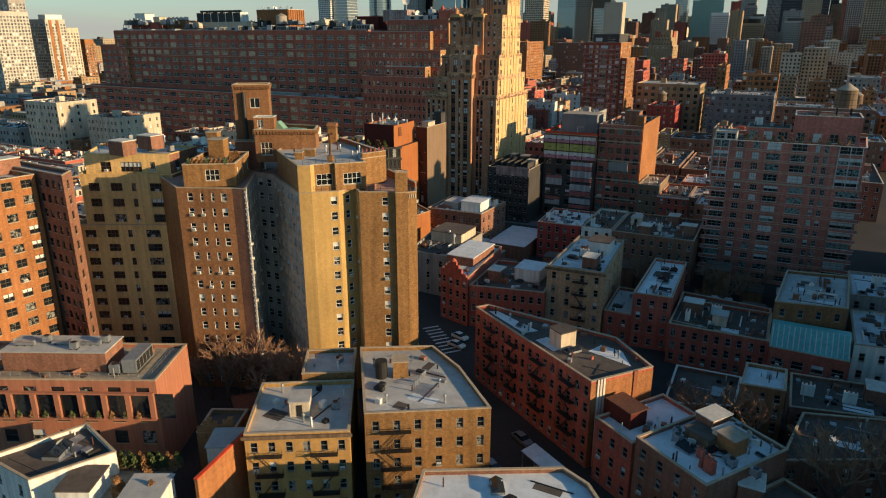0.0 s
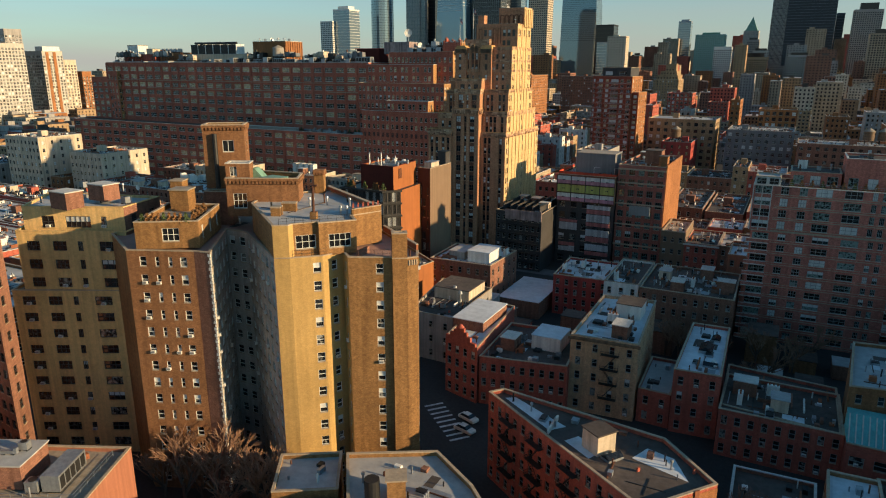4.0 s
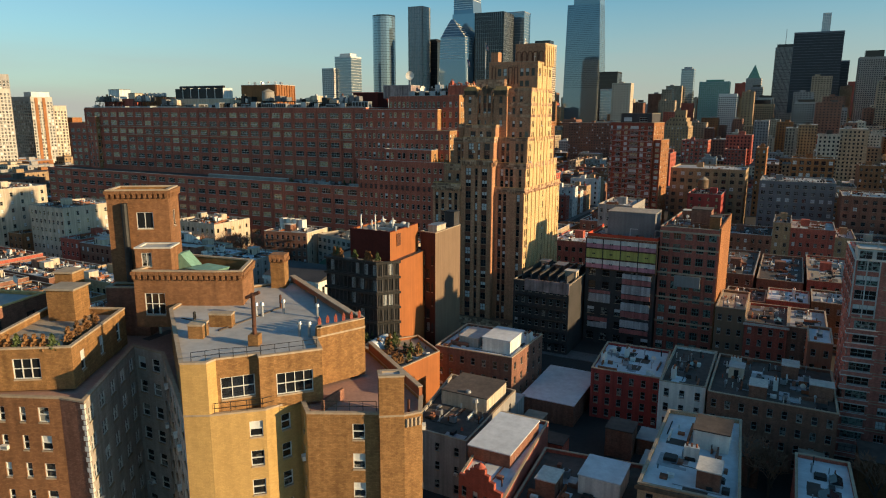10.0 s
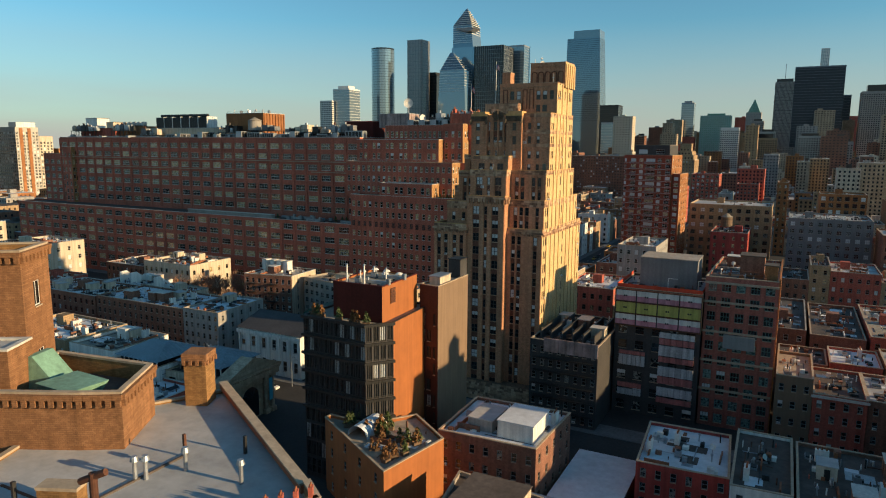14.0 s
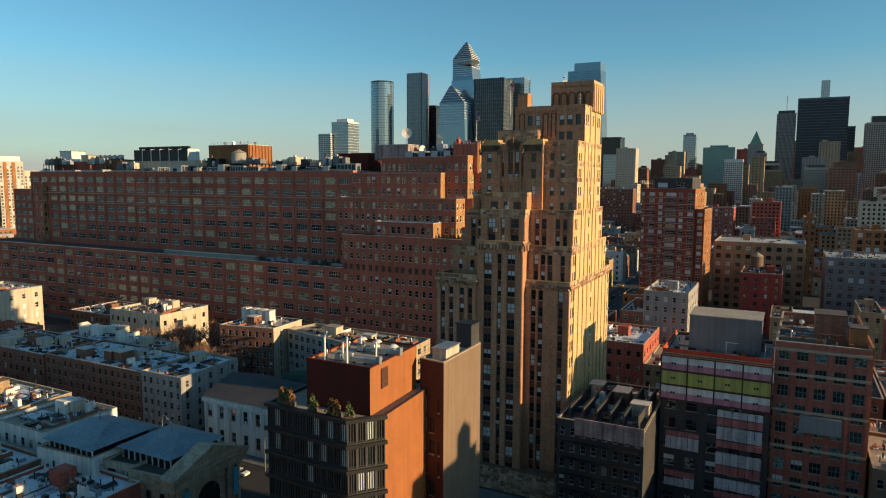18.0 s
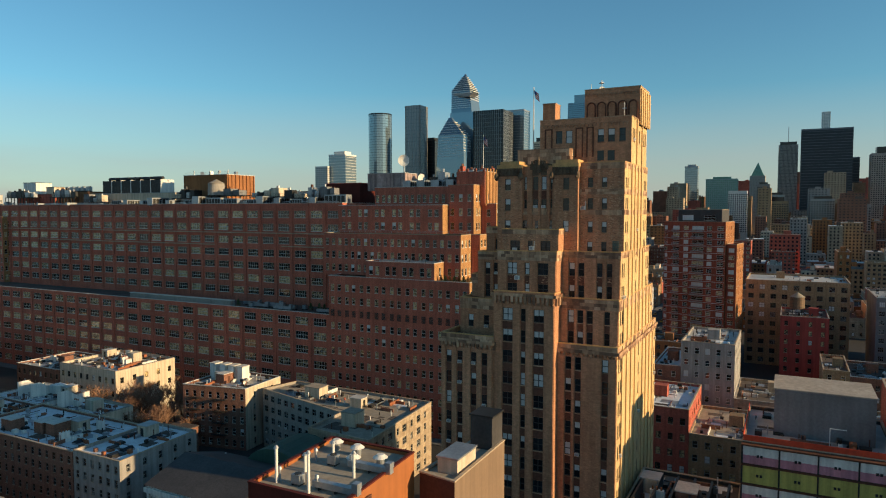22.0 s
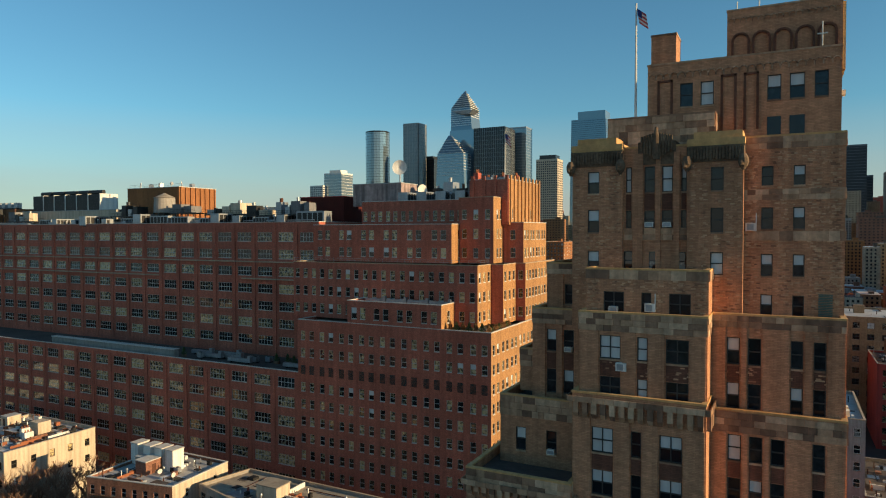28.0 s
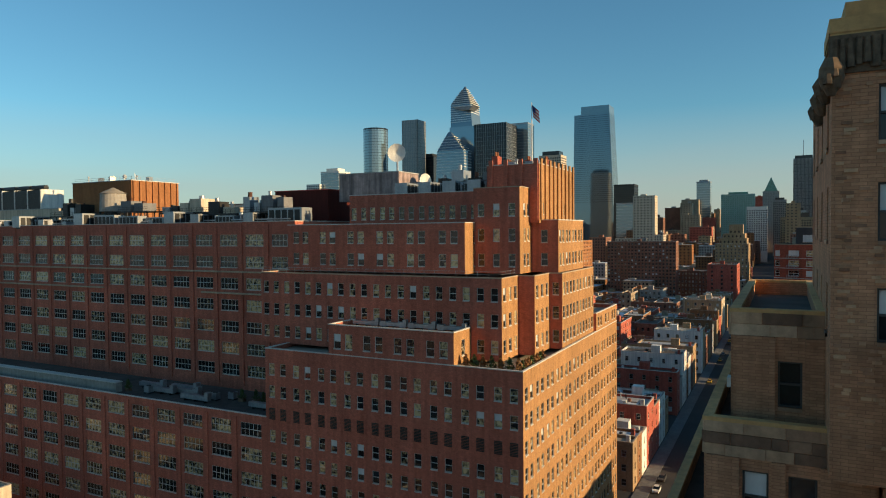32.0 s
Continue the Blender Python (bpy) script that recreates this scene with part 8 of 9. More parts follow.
def flagpole(x, y, z, h, k=1.0):
    t = thing("flagpole", "white flagpole with striped flag", "flagpole", (x, y, z), "flagpoles")
    g = Geo()
    g.tube(0, 0, 0, h, 0.14, 0.07, 8)
    part("pole", g, "white_paint", t)
    g = Geo()
    for i in range(7):
        d = 0.03 * i
        z0, z1 = h - 0.5 - i * 0.2 * k, h - 0.5 - k * (0.8 + i * 0.2)
        g.face([(0.08 + d, 0.05, z0), (0.08 + d + 0.92 * k, 0.05 - 0.35 * k, z1), (0.08 + d + 0.92 * k, 0.05 - 0.35 * k, z1 - 0.2 * k), (0.08 + d, 0.05, z0 - 0.2 * k)], i % 2)
    g.face([(0.08, 0.02, h - 0.5), (0.08 + 0.46 * k, 0.02 - 0.175 * k, h - 0.5 - 0.4 * k), (0.1 + 0.46 * k, 0.02 - 0.175 * k, h - 0.5 - 1.1 * k), (0.12, 0.02, h - 0.5 - 0.7 * k)], 2)
    part("flag", g, ["red_paint", "white_paint", "blue_cloth"], t, kind="stuff")


M["blue_cloth"] = plain("blue_cloth", (0.03, 0.05, 0.18), 0.9, spread=0.1)
flagpole(-9, 30, 80.6, 13.3, 1.7)
flagpole(41.0, -61.4, 78.3, 12.2)
for k in range(5):
    prop("vent_pipe", 43.0 + k * 2.4, -57.5, 83.5, 0, 0.9)
prop("satellite_dish", 51.0, -53.0, 88.7, 40, 1.3)
prop("satellite_dish", 45.2, -63.0, 78.1, 200, 0.7)

# ---- stacked container building ----
root = by_label("container boxes")
STACK = (("pink_paint", "white_paint"), ("lime_paint", "lime_paint"), ("pink_paint", "white_paint"))
for row in range(3):
    z1 = 32.6 - row * 3.05
    for k in range(4):
        x0 = 76.35 + k * 5.15
        g = Geo()
        for i in range(16):
            xa = x0 + 0.1 + i * 0.31
            g.box(xa, -64.35 - (0.06 if i % 2 else 0.0), z1 - 2.8, xa + 0.31, -63.5, z1 - 1.5, 0, bottom=True)
            g.box(xa, -64.35 - (0.06 if i % 2 else 0.0), z1 - 1.5, xa + 0.31, -63.5, z1 - 0.15, 1)
        g.box(x0 + 2.0, -64.5, z1 - 1.7, x0 + 2.35, -64.4, z1 - 1.3, 2)
        g.box(x0 + 2.5, -64.5, z1 - 1.7, x0 + 2.85, -64.4, z1 - 1.3, 2)
        part("container_panel", g, [STACK[row][0], STACK[row][1], "metal_dark"], root, "ribbed wrapped container front", kind="stuff")
for row in range(4):
    g = Geo()
    g.box(76.2, -64.55, 32.5 - row * 3.05, 97.0, -63.5, 32.75 - row * 3.05, bottom=True)
    part("deck_edge", g, "rust", root)
for k in range(5):
    g = Geo()
    g.box(76.2 + k * 5.15, -64.5, 23.4, 76.42 + k * 5.15, -63.5, 32.7)
    part("post", g, "metal_dark", root)
M["faded_red"] = plain("faded_red", (0.50, 0.17, 0.15), 0.8, spread=0.3, streak=0.4)
M["faded_white"] = plain("faded_white", (0.55, 0.53, 0.52), 0.8, spread=0.3, streak=0.4)
for x0, x1, z, h, m0 in ((77.6, 83.6, 5.0, 1.6, "faded_white"), (77.6, 83.6, 7.0, 1.2, "faded_red"), (77.6, 84.2, 13.0, 2.6, "faded_white"), (77.6, 84.2, 15.8, 0.9, "faded_red"), (87.4, 95.8, 4.4, 1.3, "faded_red"), (87.4, 95.8, 6.2, 2.2, "faded_white"), (87.4, 95.8, 9.4, 1.8, "faded_red"), (87.4, 95.8, 11.4, 2.4, "faded_white"), (87.4, 95.8, 15.0, 1.3, "faded_red"), (87.4, 95.8, 16.6, 2.6, "faded_white"), (87.4, 95.8, 19.5, 1.5, "faded_red"), (87.4, 95.8, 21.2, 1.4, "faded_white")):
    g = Geo()
    n = 6
    for i in range(n):
        xa = x0 + (x1 - x0) * i / n
        g.box(xa + 0.04, -63.95 - 0.05 * (i % 2), z, xa + (x1 - x0) / n - 0.04, -63.6, z + h, bottom=True)
    part("hoarding_board", g, m0, root, "weathered hoarding board", kind="stuff")
g = Geo()
for a, c in (((76.4, -63.4), (96.8, -63.4)), ((96.8, -63.4), (96.8, -44)), ((76.4, -44), (76.4, -63.4))):
    g.beam((*a, 33.9), (*c, 33.9), 0.06)
    g.face([(*a, 32.9), (*c, 32.9), (*c, 33.9), (*a, 33.9)])
part("safety_net", g, "net_red", root, "orange red safety netting round the roof edge")
block("lift_house", "grey concrete lift core on the building site roof", 80.5, -56, 32.2, 94.5, -46, 39.8, "grey_clad", "concrete")
for x in (88.2, 95.4):
    sc = thing("scaffold_frame", "white steel scaffold goalpost on the roof", "scaffold", (x, -60, 32.2))
    for a, c in (((0, 0, 0), (0, 0, 3.4)), ((0, 0, 3.4), (2.2, 0, 3.4))):
        g = Geo()
        g.beam(a, c, 0.08)
        part("tube", g, "white_paint", sc)
# ---- dark tenement with open partition walls on its roof ----
for k in range(6):
    block("roof_partition", "dark rooftop partition wall", 60.5 + k * 2.7, -76, 20.2, 60.8 + k * 2.7, -56, 22.6, "dark_paint", "metal_dark", "wall", 0.02)
root = by_label("dark grey tenement")
for k in range(7):
    g = Geo()
    g.box(62.6 + k * 1.93, -79.34 - 0.04 * (k % 2), 18.2, 64.45 + k * 1.93, -79.05, 21.6, bottom=True)
    part("parapet_sheet", g, "mauve_sheet", root, "weathered mauve sheet cladding")
for k in range(5):
    g = Geo()
    z = 3.2 + k * 3.35
    g.box(60.0, -79.9, z, 75.0, -79.02, z + 0.1, 0, bottom=True)
    for i in range(26):
        g.box(60.0 + i * 0.6, -79.9, z + 0.1, 60.04 + i * 0.6, -79.86, z + 1.0, 0)
    g.box(60.0, -79.92, z + 1.0, 75.0, -79.84, z + 1.07, 0, bottom=True)
    part("balcony", g, "metal_dark", root, "black iron balcony", kind="stuff")
# ---- brown loft building: bay, bands, roof rooms ----
root = by_label("narrow brown brick loft")
for z in (9.2, 16.5, 23.8, 31.1, 35.8):
    g = Geo()
    g.box(97.0, -62.35, z, 113.2, -61.95, z + 0.5, bottom=True)
    part("stone_band", g, "coping", root)
g = Geo()
g.box(102.0, -63.1, 20.4, 109.0, -62.0, 23.6)
part("bay_window", g, "frame_grey", root)
for k in range(6):
    g = Geo()
    g.box(97.3 + k * 3.05, -62.2, 0.5, 97.9 + k * 3.05, -61.98, 35.8)
    part("pier", g, "oxblood_brick", root)
g = Geo()
g.box(113.05, -62.0, 0, 113.45, -29.2, 38.0)
part("party_wall", g, "orange_brick", root, "windowless orange brick side wall")
block("rooftop_room", "dark brick lift house on the brown loft", 104, -52, 36.6, 109.5, -46, 41.5, "brown_brick")
block("rooftop_room", "reddish stair house on the brown loft", 109.8, -58, 36.6, 112.6, -54, 40.4, "orange_brick")
scatter(98, -60, 104, -34, 36.7, 6, 91)
# ---- houses between the brown loft and the condominium ----
simple("row_house", "pinkish stucco house with terrace", [(114, -66.5), (121.6, -66.5), (121.6, -46), (114, -46)], 17, "tan_stucco", "roof_tan", ((0, 3),), 4, 92, 3)
simple("row_house", "red brick house with white cornice", [(121.7, -67), (132.2, -67), (132.2, -46), (121.7, -46)], 14, "red_brick", "roof_dark", ((0, 4),), 4, 93, 4, cornice="pale_coping")
simple("row_house", "dark brick house with silver roof", [(132.3, -66.5), (141.5, -66.5), (141.5, -46), (132.3, -46)], 14, "brown_brick", "roof_silver", ((0, 3),), 4, 94, 4)
simple("row_house", "pink house beside the condominium", [(136.5, -84), (141.8, -84), (141.8, -70), (136.5, -70)], 16, "pink_stucco", "roof_white", ((0, 2),), 4, 95, 2)
for k in range(5):
    simple("row_house", "brick house with flat roof behind the lofts", [(114 + k * 12, -40), (125.6 + k * 12, -40), (125.6 + k * 12, -24), (114 + k * 12, -24)], 13 + (k * 5) % 4, ("brown_brick", "red_brick", "tan_brick")[k % 3], ("roof_dark", "roof_white", "roof_silver")[k % 3], ((0, 4),), 4, 96 + k, 4)
# ---- condominium roof ----
prop("water_tank", 174, -93, 48.0, 0, 1.35)
rail("terrace_railing", "glass and steel railing round the condominium roof", [(142.4, -88), (142.5, -107.4), (179.6, -105.9)], 41.2, 1.0, 1.8, "metal_grey")
for k in range(12):
    prop("dry_shrub" if k % 3 else "shrub", 150.5 + k * 2.3, -105.6 + k * 0.09, 40.35, 0, 1.2)
scatter(150.5, -99, 161, -91, 44.1, 4, 181)

# ---- corner block: planted terraces and low wing ----
for x, y, k in ((30.0, -127.2, "dry_shrub"), (31.2, -127.6, "shrub"), (36.6, -128.0, "shrub"), (40.2, -128.3, "dry_shrub"), (41.2, -128.4, "dry_shrub"), (43.4, -128.4, "shrub"), (32.2, -127.7, "dry_shrub")):
    prop(k, x, y, 33.9, 20, 1.35)
for k in range(8):
    prop(("vent_pipe", "condenser_unit", "vent_pipe", "duct_run")[k % 4], 35.5 + (k % 4) * 2.4, -123 + (k // 4) * 6, 40.7, 0, 0.9)
for x, y, h in ((35.6, -123.6, 3.6), (40.2, -124.2, 4.0), (42.0, -119.0, 2.6), (37.5, -116.5, 2.2), (36.4, -120.0, 1.8)):
    vp = thing("tall_vent", "tall white vent stack on the orange roof", "vent", (x, y, 40.7), "vent stacks")
    g = Geo()
    g.tube(0, 0, 0, h, 0.16, n=10)
    part("exhaust_pipe", g, "white_paint", vp)
    g = Geo()
    g.tube(0, 0, h, h + 0.3, 0.3, 0.12, 10)
    part("cap", g, "metal_grey", vp)
for x, y in ((40.0, -116.2), (42.6, -114.8), (38.6, -113.4), (35.4, -113.0)):
    vp = thing("mushroom_vent", "grey mushroom roof ventilator", "vent", (x, y, 40.7), "mushroom vents")
    g = Geo()
    g.tube(0, 0, 0, 0.9, 0.45, n=12)
    part("neck", g, "metal_grey", vp)
    g = Geo()
    g.tube(0, 0, 0.9, 1.25, 0.85, 0.4, 14)
    part("hood", g, "white_paint", vp)
lv = by_label("dark glass front")
g = Geo()
for k in range(12):
    g.box(-1.0, -0.09, 37.2 + k * 0.26, 1.0, 0.0, 37.38 + k * 0.26, at=Matrix(((-0.053, -0.9986, 0, 45.22), (0.9986, -0.053, 0, -121.6), (0, 0, 1, 0), (0, 0, 0, 1))), bottom=True)
part("louvre", g, "rust", lv, "olive brown louvre panel", kind="stuff")
low = simple("planted_wing", "low orange wing with densely planted roof terrace", [(35.5, -131.5), (57.7, -145), (60.6, -129), (50.6, -121.5), (47.8, -125.2), (44.0, -129.8), (35.5, -129.6)], 15, "orange_panel", "roof_tan", ((0, 4),), 4, 111)
PL = random.Random(12)
for k in range(38):
    a, c = PL.random(), PL.random()
    prop(PL.choice(("dry_shrub", "dry_shrub", "shrub")), 40 + a * 17.0, -133.0 - a * 8.6 + c * 9.5, 14.3, PL.uniform(0, 90), PL.uniform(0.8, 1.6))
pv = thing("fabric_canopy", "pale blue curved canopy over the terrace", "canopy", (45.5, -131.5, 14.3))
g = Geo()
for i in range(8):
    a0, a1 = math.pi * i / 8, math.pi * (i + 1) / 8
    g.face([(-2.2 * math.cos(a0), -3.5, 2.2 * math.sin(a0)), (-2.2 * math.cos(a1), -3.5, 2.2 * math.sin(a1)), (-2.2 * math.cos(a1), 3.5, 2.2 * math.sin(a1)), (-2.2 * math.cos(a0), 3.5, 2.2 * math.sin(a0))])
part("sheet", g, "roof_white", pv)
for k in range(9):
    cur = Geo()
    z = 4.0 + k * 3.75
    if z < 14:
        continue
    o = [(28.0, -129.1), (43.9, -129.85), (47.9, -125.1), (47.4, -124.8), (43.7, -129.4), (28.0, -128.7)]
    cur.prism(o, z - 0.25, z + 0.3)
    part("floor_edge", cur, "metal_dark", by_label("dark glass front"))
block("stair_house", "dark stair house on the slab building", 46.9, -100.5, 38.8, 49.8, -97.2, 43.0, "dark_paint", "metal_dark")
block("roof_plant", "pale roof plant on the slab building", 46.9, -109.5, 38.8, 49.4, -104.5, 40.6, "pale_stucco", "metal_grey")

# ---- white sheds on the cluttered house ----
block("roof_shed", "white sheet-metal rooftop shed with slanting front", 68.5, -122.5, 14.3, 75.5, -113.5, 17.6, "white_paint", "roof_white")
block("roof_shed", "grey painted shed on a roof", 62.0, -121.5, 14.3, 67.0, -114, 16.6, "grey_paint", "roof_silver")
for x, y, k in ((60, -121, "brick_chimney"), (61, -110, "condenser_unit"), (72, -109.5, "brick_chimney"), (76, -111, "white_chimney"), (66, -110, "vent_pipe")):
    prop(k, x, y, 14.3)
block("roof_house", "pale stone rooftop house on the corner", 70.5, -147, 11.3, 80.5, -137, 14.2, "pale_stucco", "roof_dark")
for x, y in ((76, -146), (79, -149)):
    prop("vent_pipe", x, y, 11.3, 0, 2.2)
block("roof_shed", "white rooftop pavilion on the red houses", 104.0, -164.5, 10.3, 110.5, -157.5, 13.4, "white_paint", "roof_white")
block("roof_shed", "white stair house on the silver roof", 119.2, -152.5, 16.3, 124.6, -146.5, 19.4, "white_paint", "roof_dark")
prop("roof_skylight", 138.8, -154, 12.8, 0, 1.5)
prop("roof_skylight", 140.5, -162, 12.8, 90)
block("round_hall_roof", "low hall with pale blue grey roof in the yard", 78.5, -122.5, 0, 91.0, -101, 5.0, "brown_brick", "roof_white", "hall", 0.1)
block("skylit_house", "curved white roof of the gabled house", 85.5, -166, 12.3, 93.0, -152, 14.6, "brown_brick", "roof_white")
gb = thing("gable", "dark red stepped ornamental gable", "gable", (87.1, -173.0, 12.9), turn=-16.5)
g = Geo()
for x0, x1, h in ((0.3, 1.6, 0.8), (1.6, 2.6, 1.8), (2.6, 3.4, 2.6), (3.4, 5.6, 3.4), (5.6, 6.4, 2.6), (6.4, 7.4, 1.8), (7.4, 8.8, 0.8)):
    g.box(x0, -0.2, 0, x1, 0.35, h)
g.tube(4.5, 0.1, 3.4, 4.1, 0.8, 0.2, 10)
part("gable_wall", g, "red_brick", gb, kind="stuff")
for x0, y0, x1, y1, z, n, s in ((96.5, -170, 103, -156, 10.3, 5, 120), (92, -113, 107, -97, 11.3, 7, 121), (108.8, -119, 117, -98, 13.3, 6, 122), (118.5, -120, 141, -99, 13.3, 18, 123), (114.5, -165, 126, -153, 16.3, 3, 124), (135, -150, 142, -142, 12.8, 3, 125),
                                (59.5, -74, 75, -52, 20.3, 8, 126), (-46, -33, -4, -20, 16.3, 13, 127), (-73, -35, -56, -20, 17.3, 8, 128), (-57, -82, -43, -64, 15.3, 5, 129), (-99, -82, -59, -66, 14.8, 18, 130), (21, -228, 50, -208, 46.8, 10, 131), (14, -248, 33, -236, 44.3, 6, 132), (71, -158, 82, -149, 11.3, 3, 133), (36, 142, 60, 150, 63.3, 5, 134)):
    scatter(x0, y0, x1, y1, z, n, s)
for x in (-75.5, -71.5, -68, -64.6):
    block("chimney_wall", "tall whitewashed chimney wall", x, -27, 17.2, x + 2.2, -24, 21.8, "white_paint", "pale_coping", "chimney")
for px, py in ((-73.5, -37.75), (-65.0, -36.1)):
    fire_escape(rear.root, (px, py), (20.5, 4), (4, -20.5), 4.0, 4, 3.4, 4.2)
for k, (x, y) in enumerate(((-79, -44), (-86, -40), (-93, -46), (-100, -40), (-83, -48), (-96, -34))):
    prop("bare_tree-a" if k % 2 else "bare_tree-bb", x, y, 0, k * 53, 1.45)
block("rooftop_room", "pale stair house on the long apartment roof", -14, -44, 16.2, -10, -40, 19.6, "pale_stucco", "roof_tan")
block("rooftop_room", "pale stair house on the long apartment roof", -38, -28, 16.2, -33, -24, 19.2, "pale_stucco", "roof_tan")

# ---- banks by the crossing ----
g = Geo()
bk = by_label("white classical bank")
g.loft([(-33.4, -85.1, 13.0), (-8.6, -85.1, 13.0), (-8.6, -63.6, 13.0), (-33.4, -63.6, 13.0)], [(-33.4, -74.4, 16.4), (-8.6, -74.4, 16.4), (-8.6, -74.3, 16.4), (-33.4, -74.3, 16.4)])
part("pitched_roof", g, "dark_paint", bk, "dark pitched roof")
for k in range(7):
    g = Geo()
    g.box(-32.6 + k * 3.85, -85.05, 1, -32.0 + k * 3.85, -84.68, 11.6)
    part("pilaster", g, "white_paint", bk)
g = Geo()
g.box(-33.3, -85.2, 11.6, -8.7, -84.6, 12.6, bottom=True)
part("entablature", g, "white_paint", bk)
bk = by_label("zinc hipped roofs")
for x0, x1, z0, z1, y0, y1 in ((-36.5, -21.0, 15.0, 17.8, -124.6, -109.0), (-20.6, -5.0, 14.4, 16.8, -119.4, -105.0)):
    g = Geo()
    g.prism(rect(x0 + 1.2, y0 + 1.2, x1 - 1.2, y1 - 1.2), 12.0, z0)
    part("attic", g, "glass_black", bk)
    g = Geo()
    for k in range(9):
        x = x0 + 0.9 + k * (x1 - x0 - 1.8) / 8
        g.box(x - 0.08, y0 + 0.9, 12.0, x + 0.08, y0 + 1.15, z0)
    part("attic_post", g, "white_paint", bk, kind="stuff")
    ym, c = (y0 + y1) / 2, 5.0
    g = Geo()
    g.loft([(x0, y0, z0), (x1, y0, z0), (x1, y1, z0), (x0, y1, z0)], [(x0 + c, ym - 0.1, z1), (x1 - c, ym - 0.1, z1), (x1 - c, ym + 0.1, z1), (x0 + c, ym + 0.1, z1)])
    g.face([(x0, y0, z0), (x0, y1, z0), (x1, y1, z0), (x1, y0, z0)])
    part("zinc_roof", g, "zinc_roof", bk, "blue-grey standing seam zinc roof")
    g = Geo()
    for k in range(1, 16):
        f = k / 16
        x = x0 + f * (x1 - x0)
        t = min(1.0, (x - x0) / c, (x1 - x) / c)
        g.beam((x, y0, z0 + 0.02), (x, y0 + t * (ym - y0), z0 + t * (z1 - z0) + 0.02), 0.04)
    for k in range(1, 12):
        f = k / 12
        y = y0 + f * (y1 - y0)
        t = min(f, 1 - f) * 2
        g.beam((x1, y, z0 + 0.02), (x1 - t * c, y, z0 + t * (z1 - z0) + 0.02), 0.04)
    part("standing_seam", g, "metal_grey", bk, kind="stuff")
    prop("vent_pipe", (x0 + x1) / 2, ym, z1 - 0.2, 0, 1.2)
g = Geo()
g.box(-3.0, -121.4, 0, -1.8, -104.4, 12.0)
part("portico_wall", g, "limestone", bk)
for y in (-120.6, -118.2, -108.0, -105.6):
    g = Geo()
    g.tube(-1.4, y, 1.2, 9.4, 0.6, 0.5, 14)
    g.box(-2.1, y - 0.75, 9.4, -0.7, y + 0.75, 10.0, bottom=True)
    g.box(-2.1, y - 0.8, 0.0, -0.6, y + 0.8, 1.2)
    part("column", g, "limestone", bk)
g = Geo()
g.box(-4.2, -122.2, 10.0, -0.6, -103.6, 11.8, bottom=True)
g.box(-4.4, -122.5, 11.8, -0.2, -103.3, 12.3, bottom=True)
g.loft([(-4.4, -122.5, 12.3), (-0.4, -122.5, 12.3), (-0.4, -103.3, 12.3), (-4.4, -103.3, 12.3)], [(-4.4, -113.1, 16.0), (-0.4, -113.1, 16.0), (-0.4, -112.7, 16.0), (-4.4, -112.7, 16.0)])
for k in range(24):
    g.box(-0.62, -122.2 + k * 0.8, 11.45, -0.35, -121.85 + k * 0.8, 11.8, bottom=True)
part("pediment", g, "limestone", bk, "pale stone pediment with dentils")
g = Geo()
for a, c in ((-122.6, -113.1), (-103.2, -112.7)):
    g.beam((-0.3, a, 12.4), (-0.3, c, 16.1), 0.28, n=4)
part("raking_cornice", g, "limestone", bk)
g = Geo()
for i in range(10):
    a0, a1 = math.pi * i / 10, math.pi * (i + 1) / 10
    g.face([(-1.75, -112.9 + 2.8 * math.cos(a0), 5.6 + 2.8 * math.sin(a0)), (-1.75, -112.9 + 2.8 * math.cos(a1), 5.6 + 2.8 * math.sin(a1)), (-1.75, -112.9, 5.6)][::-1])
g.face([(-1.75, -115.7, 0.3), (-1.75, -110.1, 0.3), (-1.75, -110.1, 5.6), (-1.75, -115.7, 5.6)])
part("arched_doorway", g, "glass_black", bk)
for y in (-119.4, -106.8):
    g = Geo()
    g.box(-0.75, y - 0.6, 3.4, -0.65, y + 0.6, 9.2)
    part("banner", g, "banner_blue", bk, "blue hanging banner")

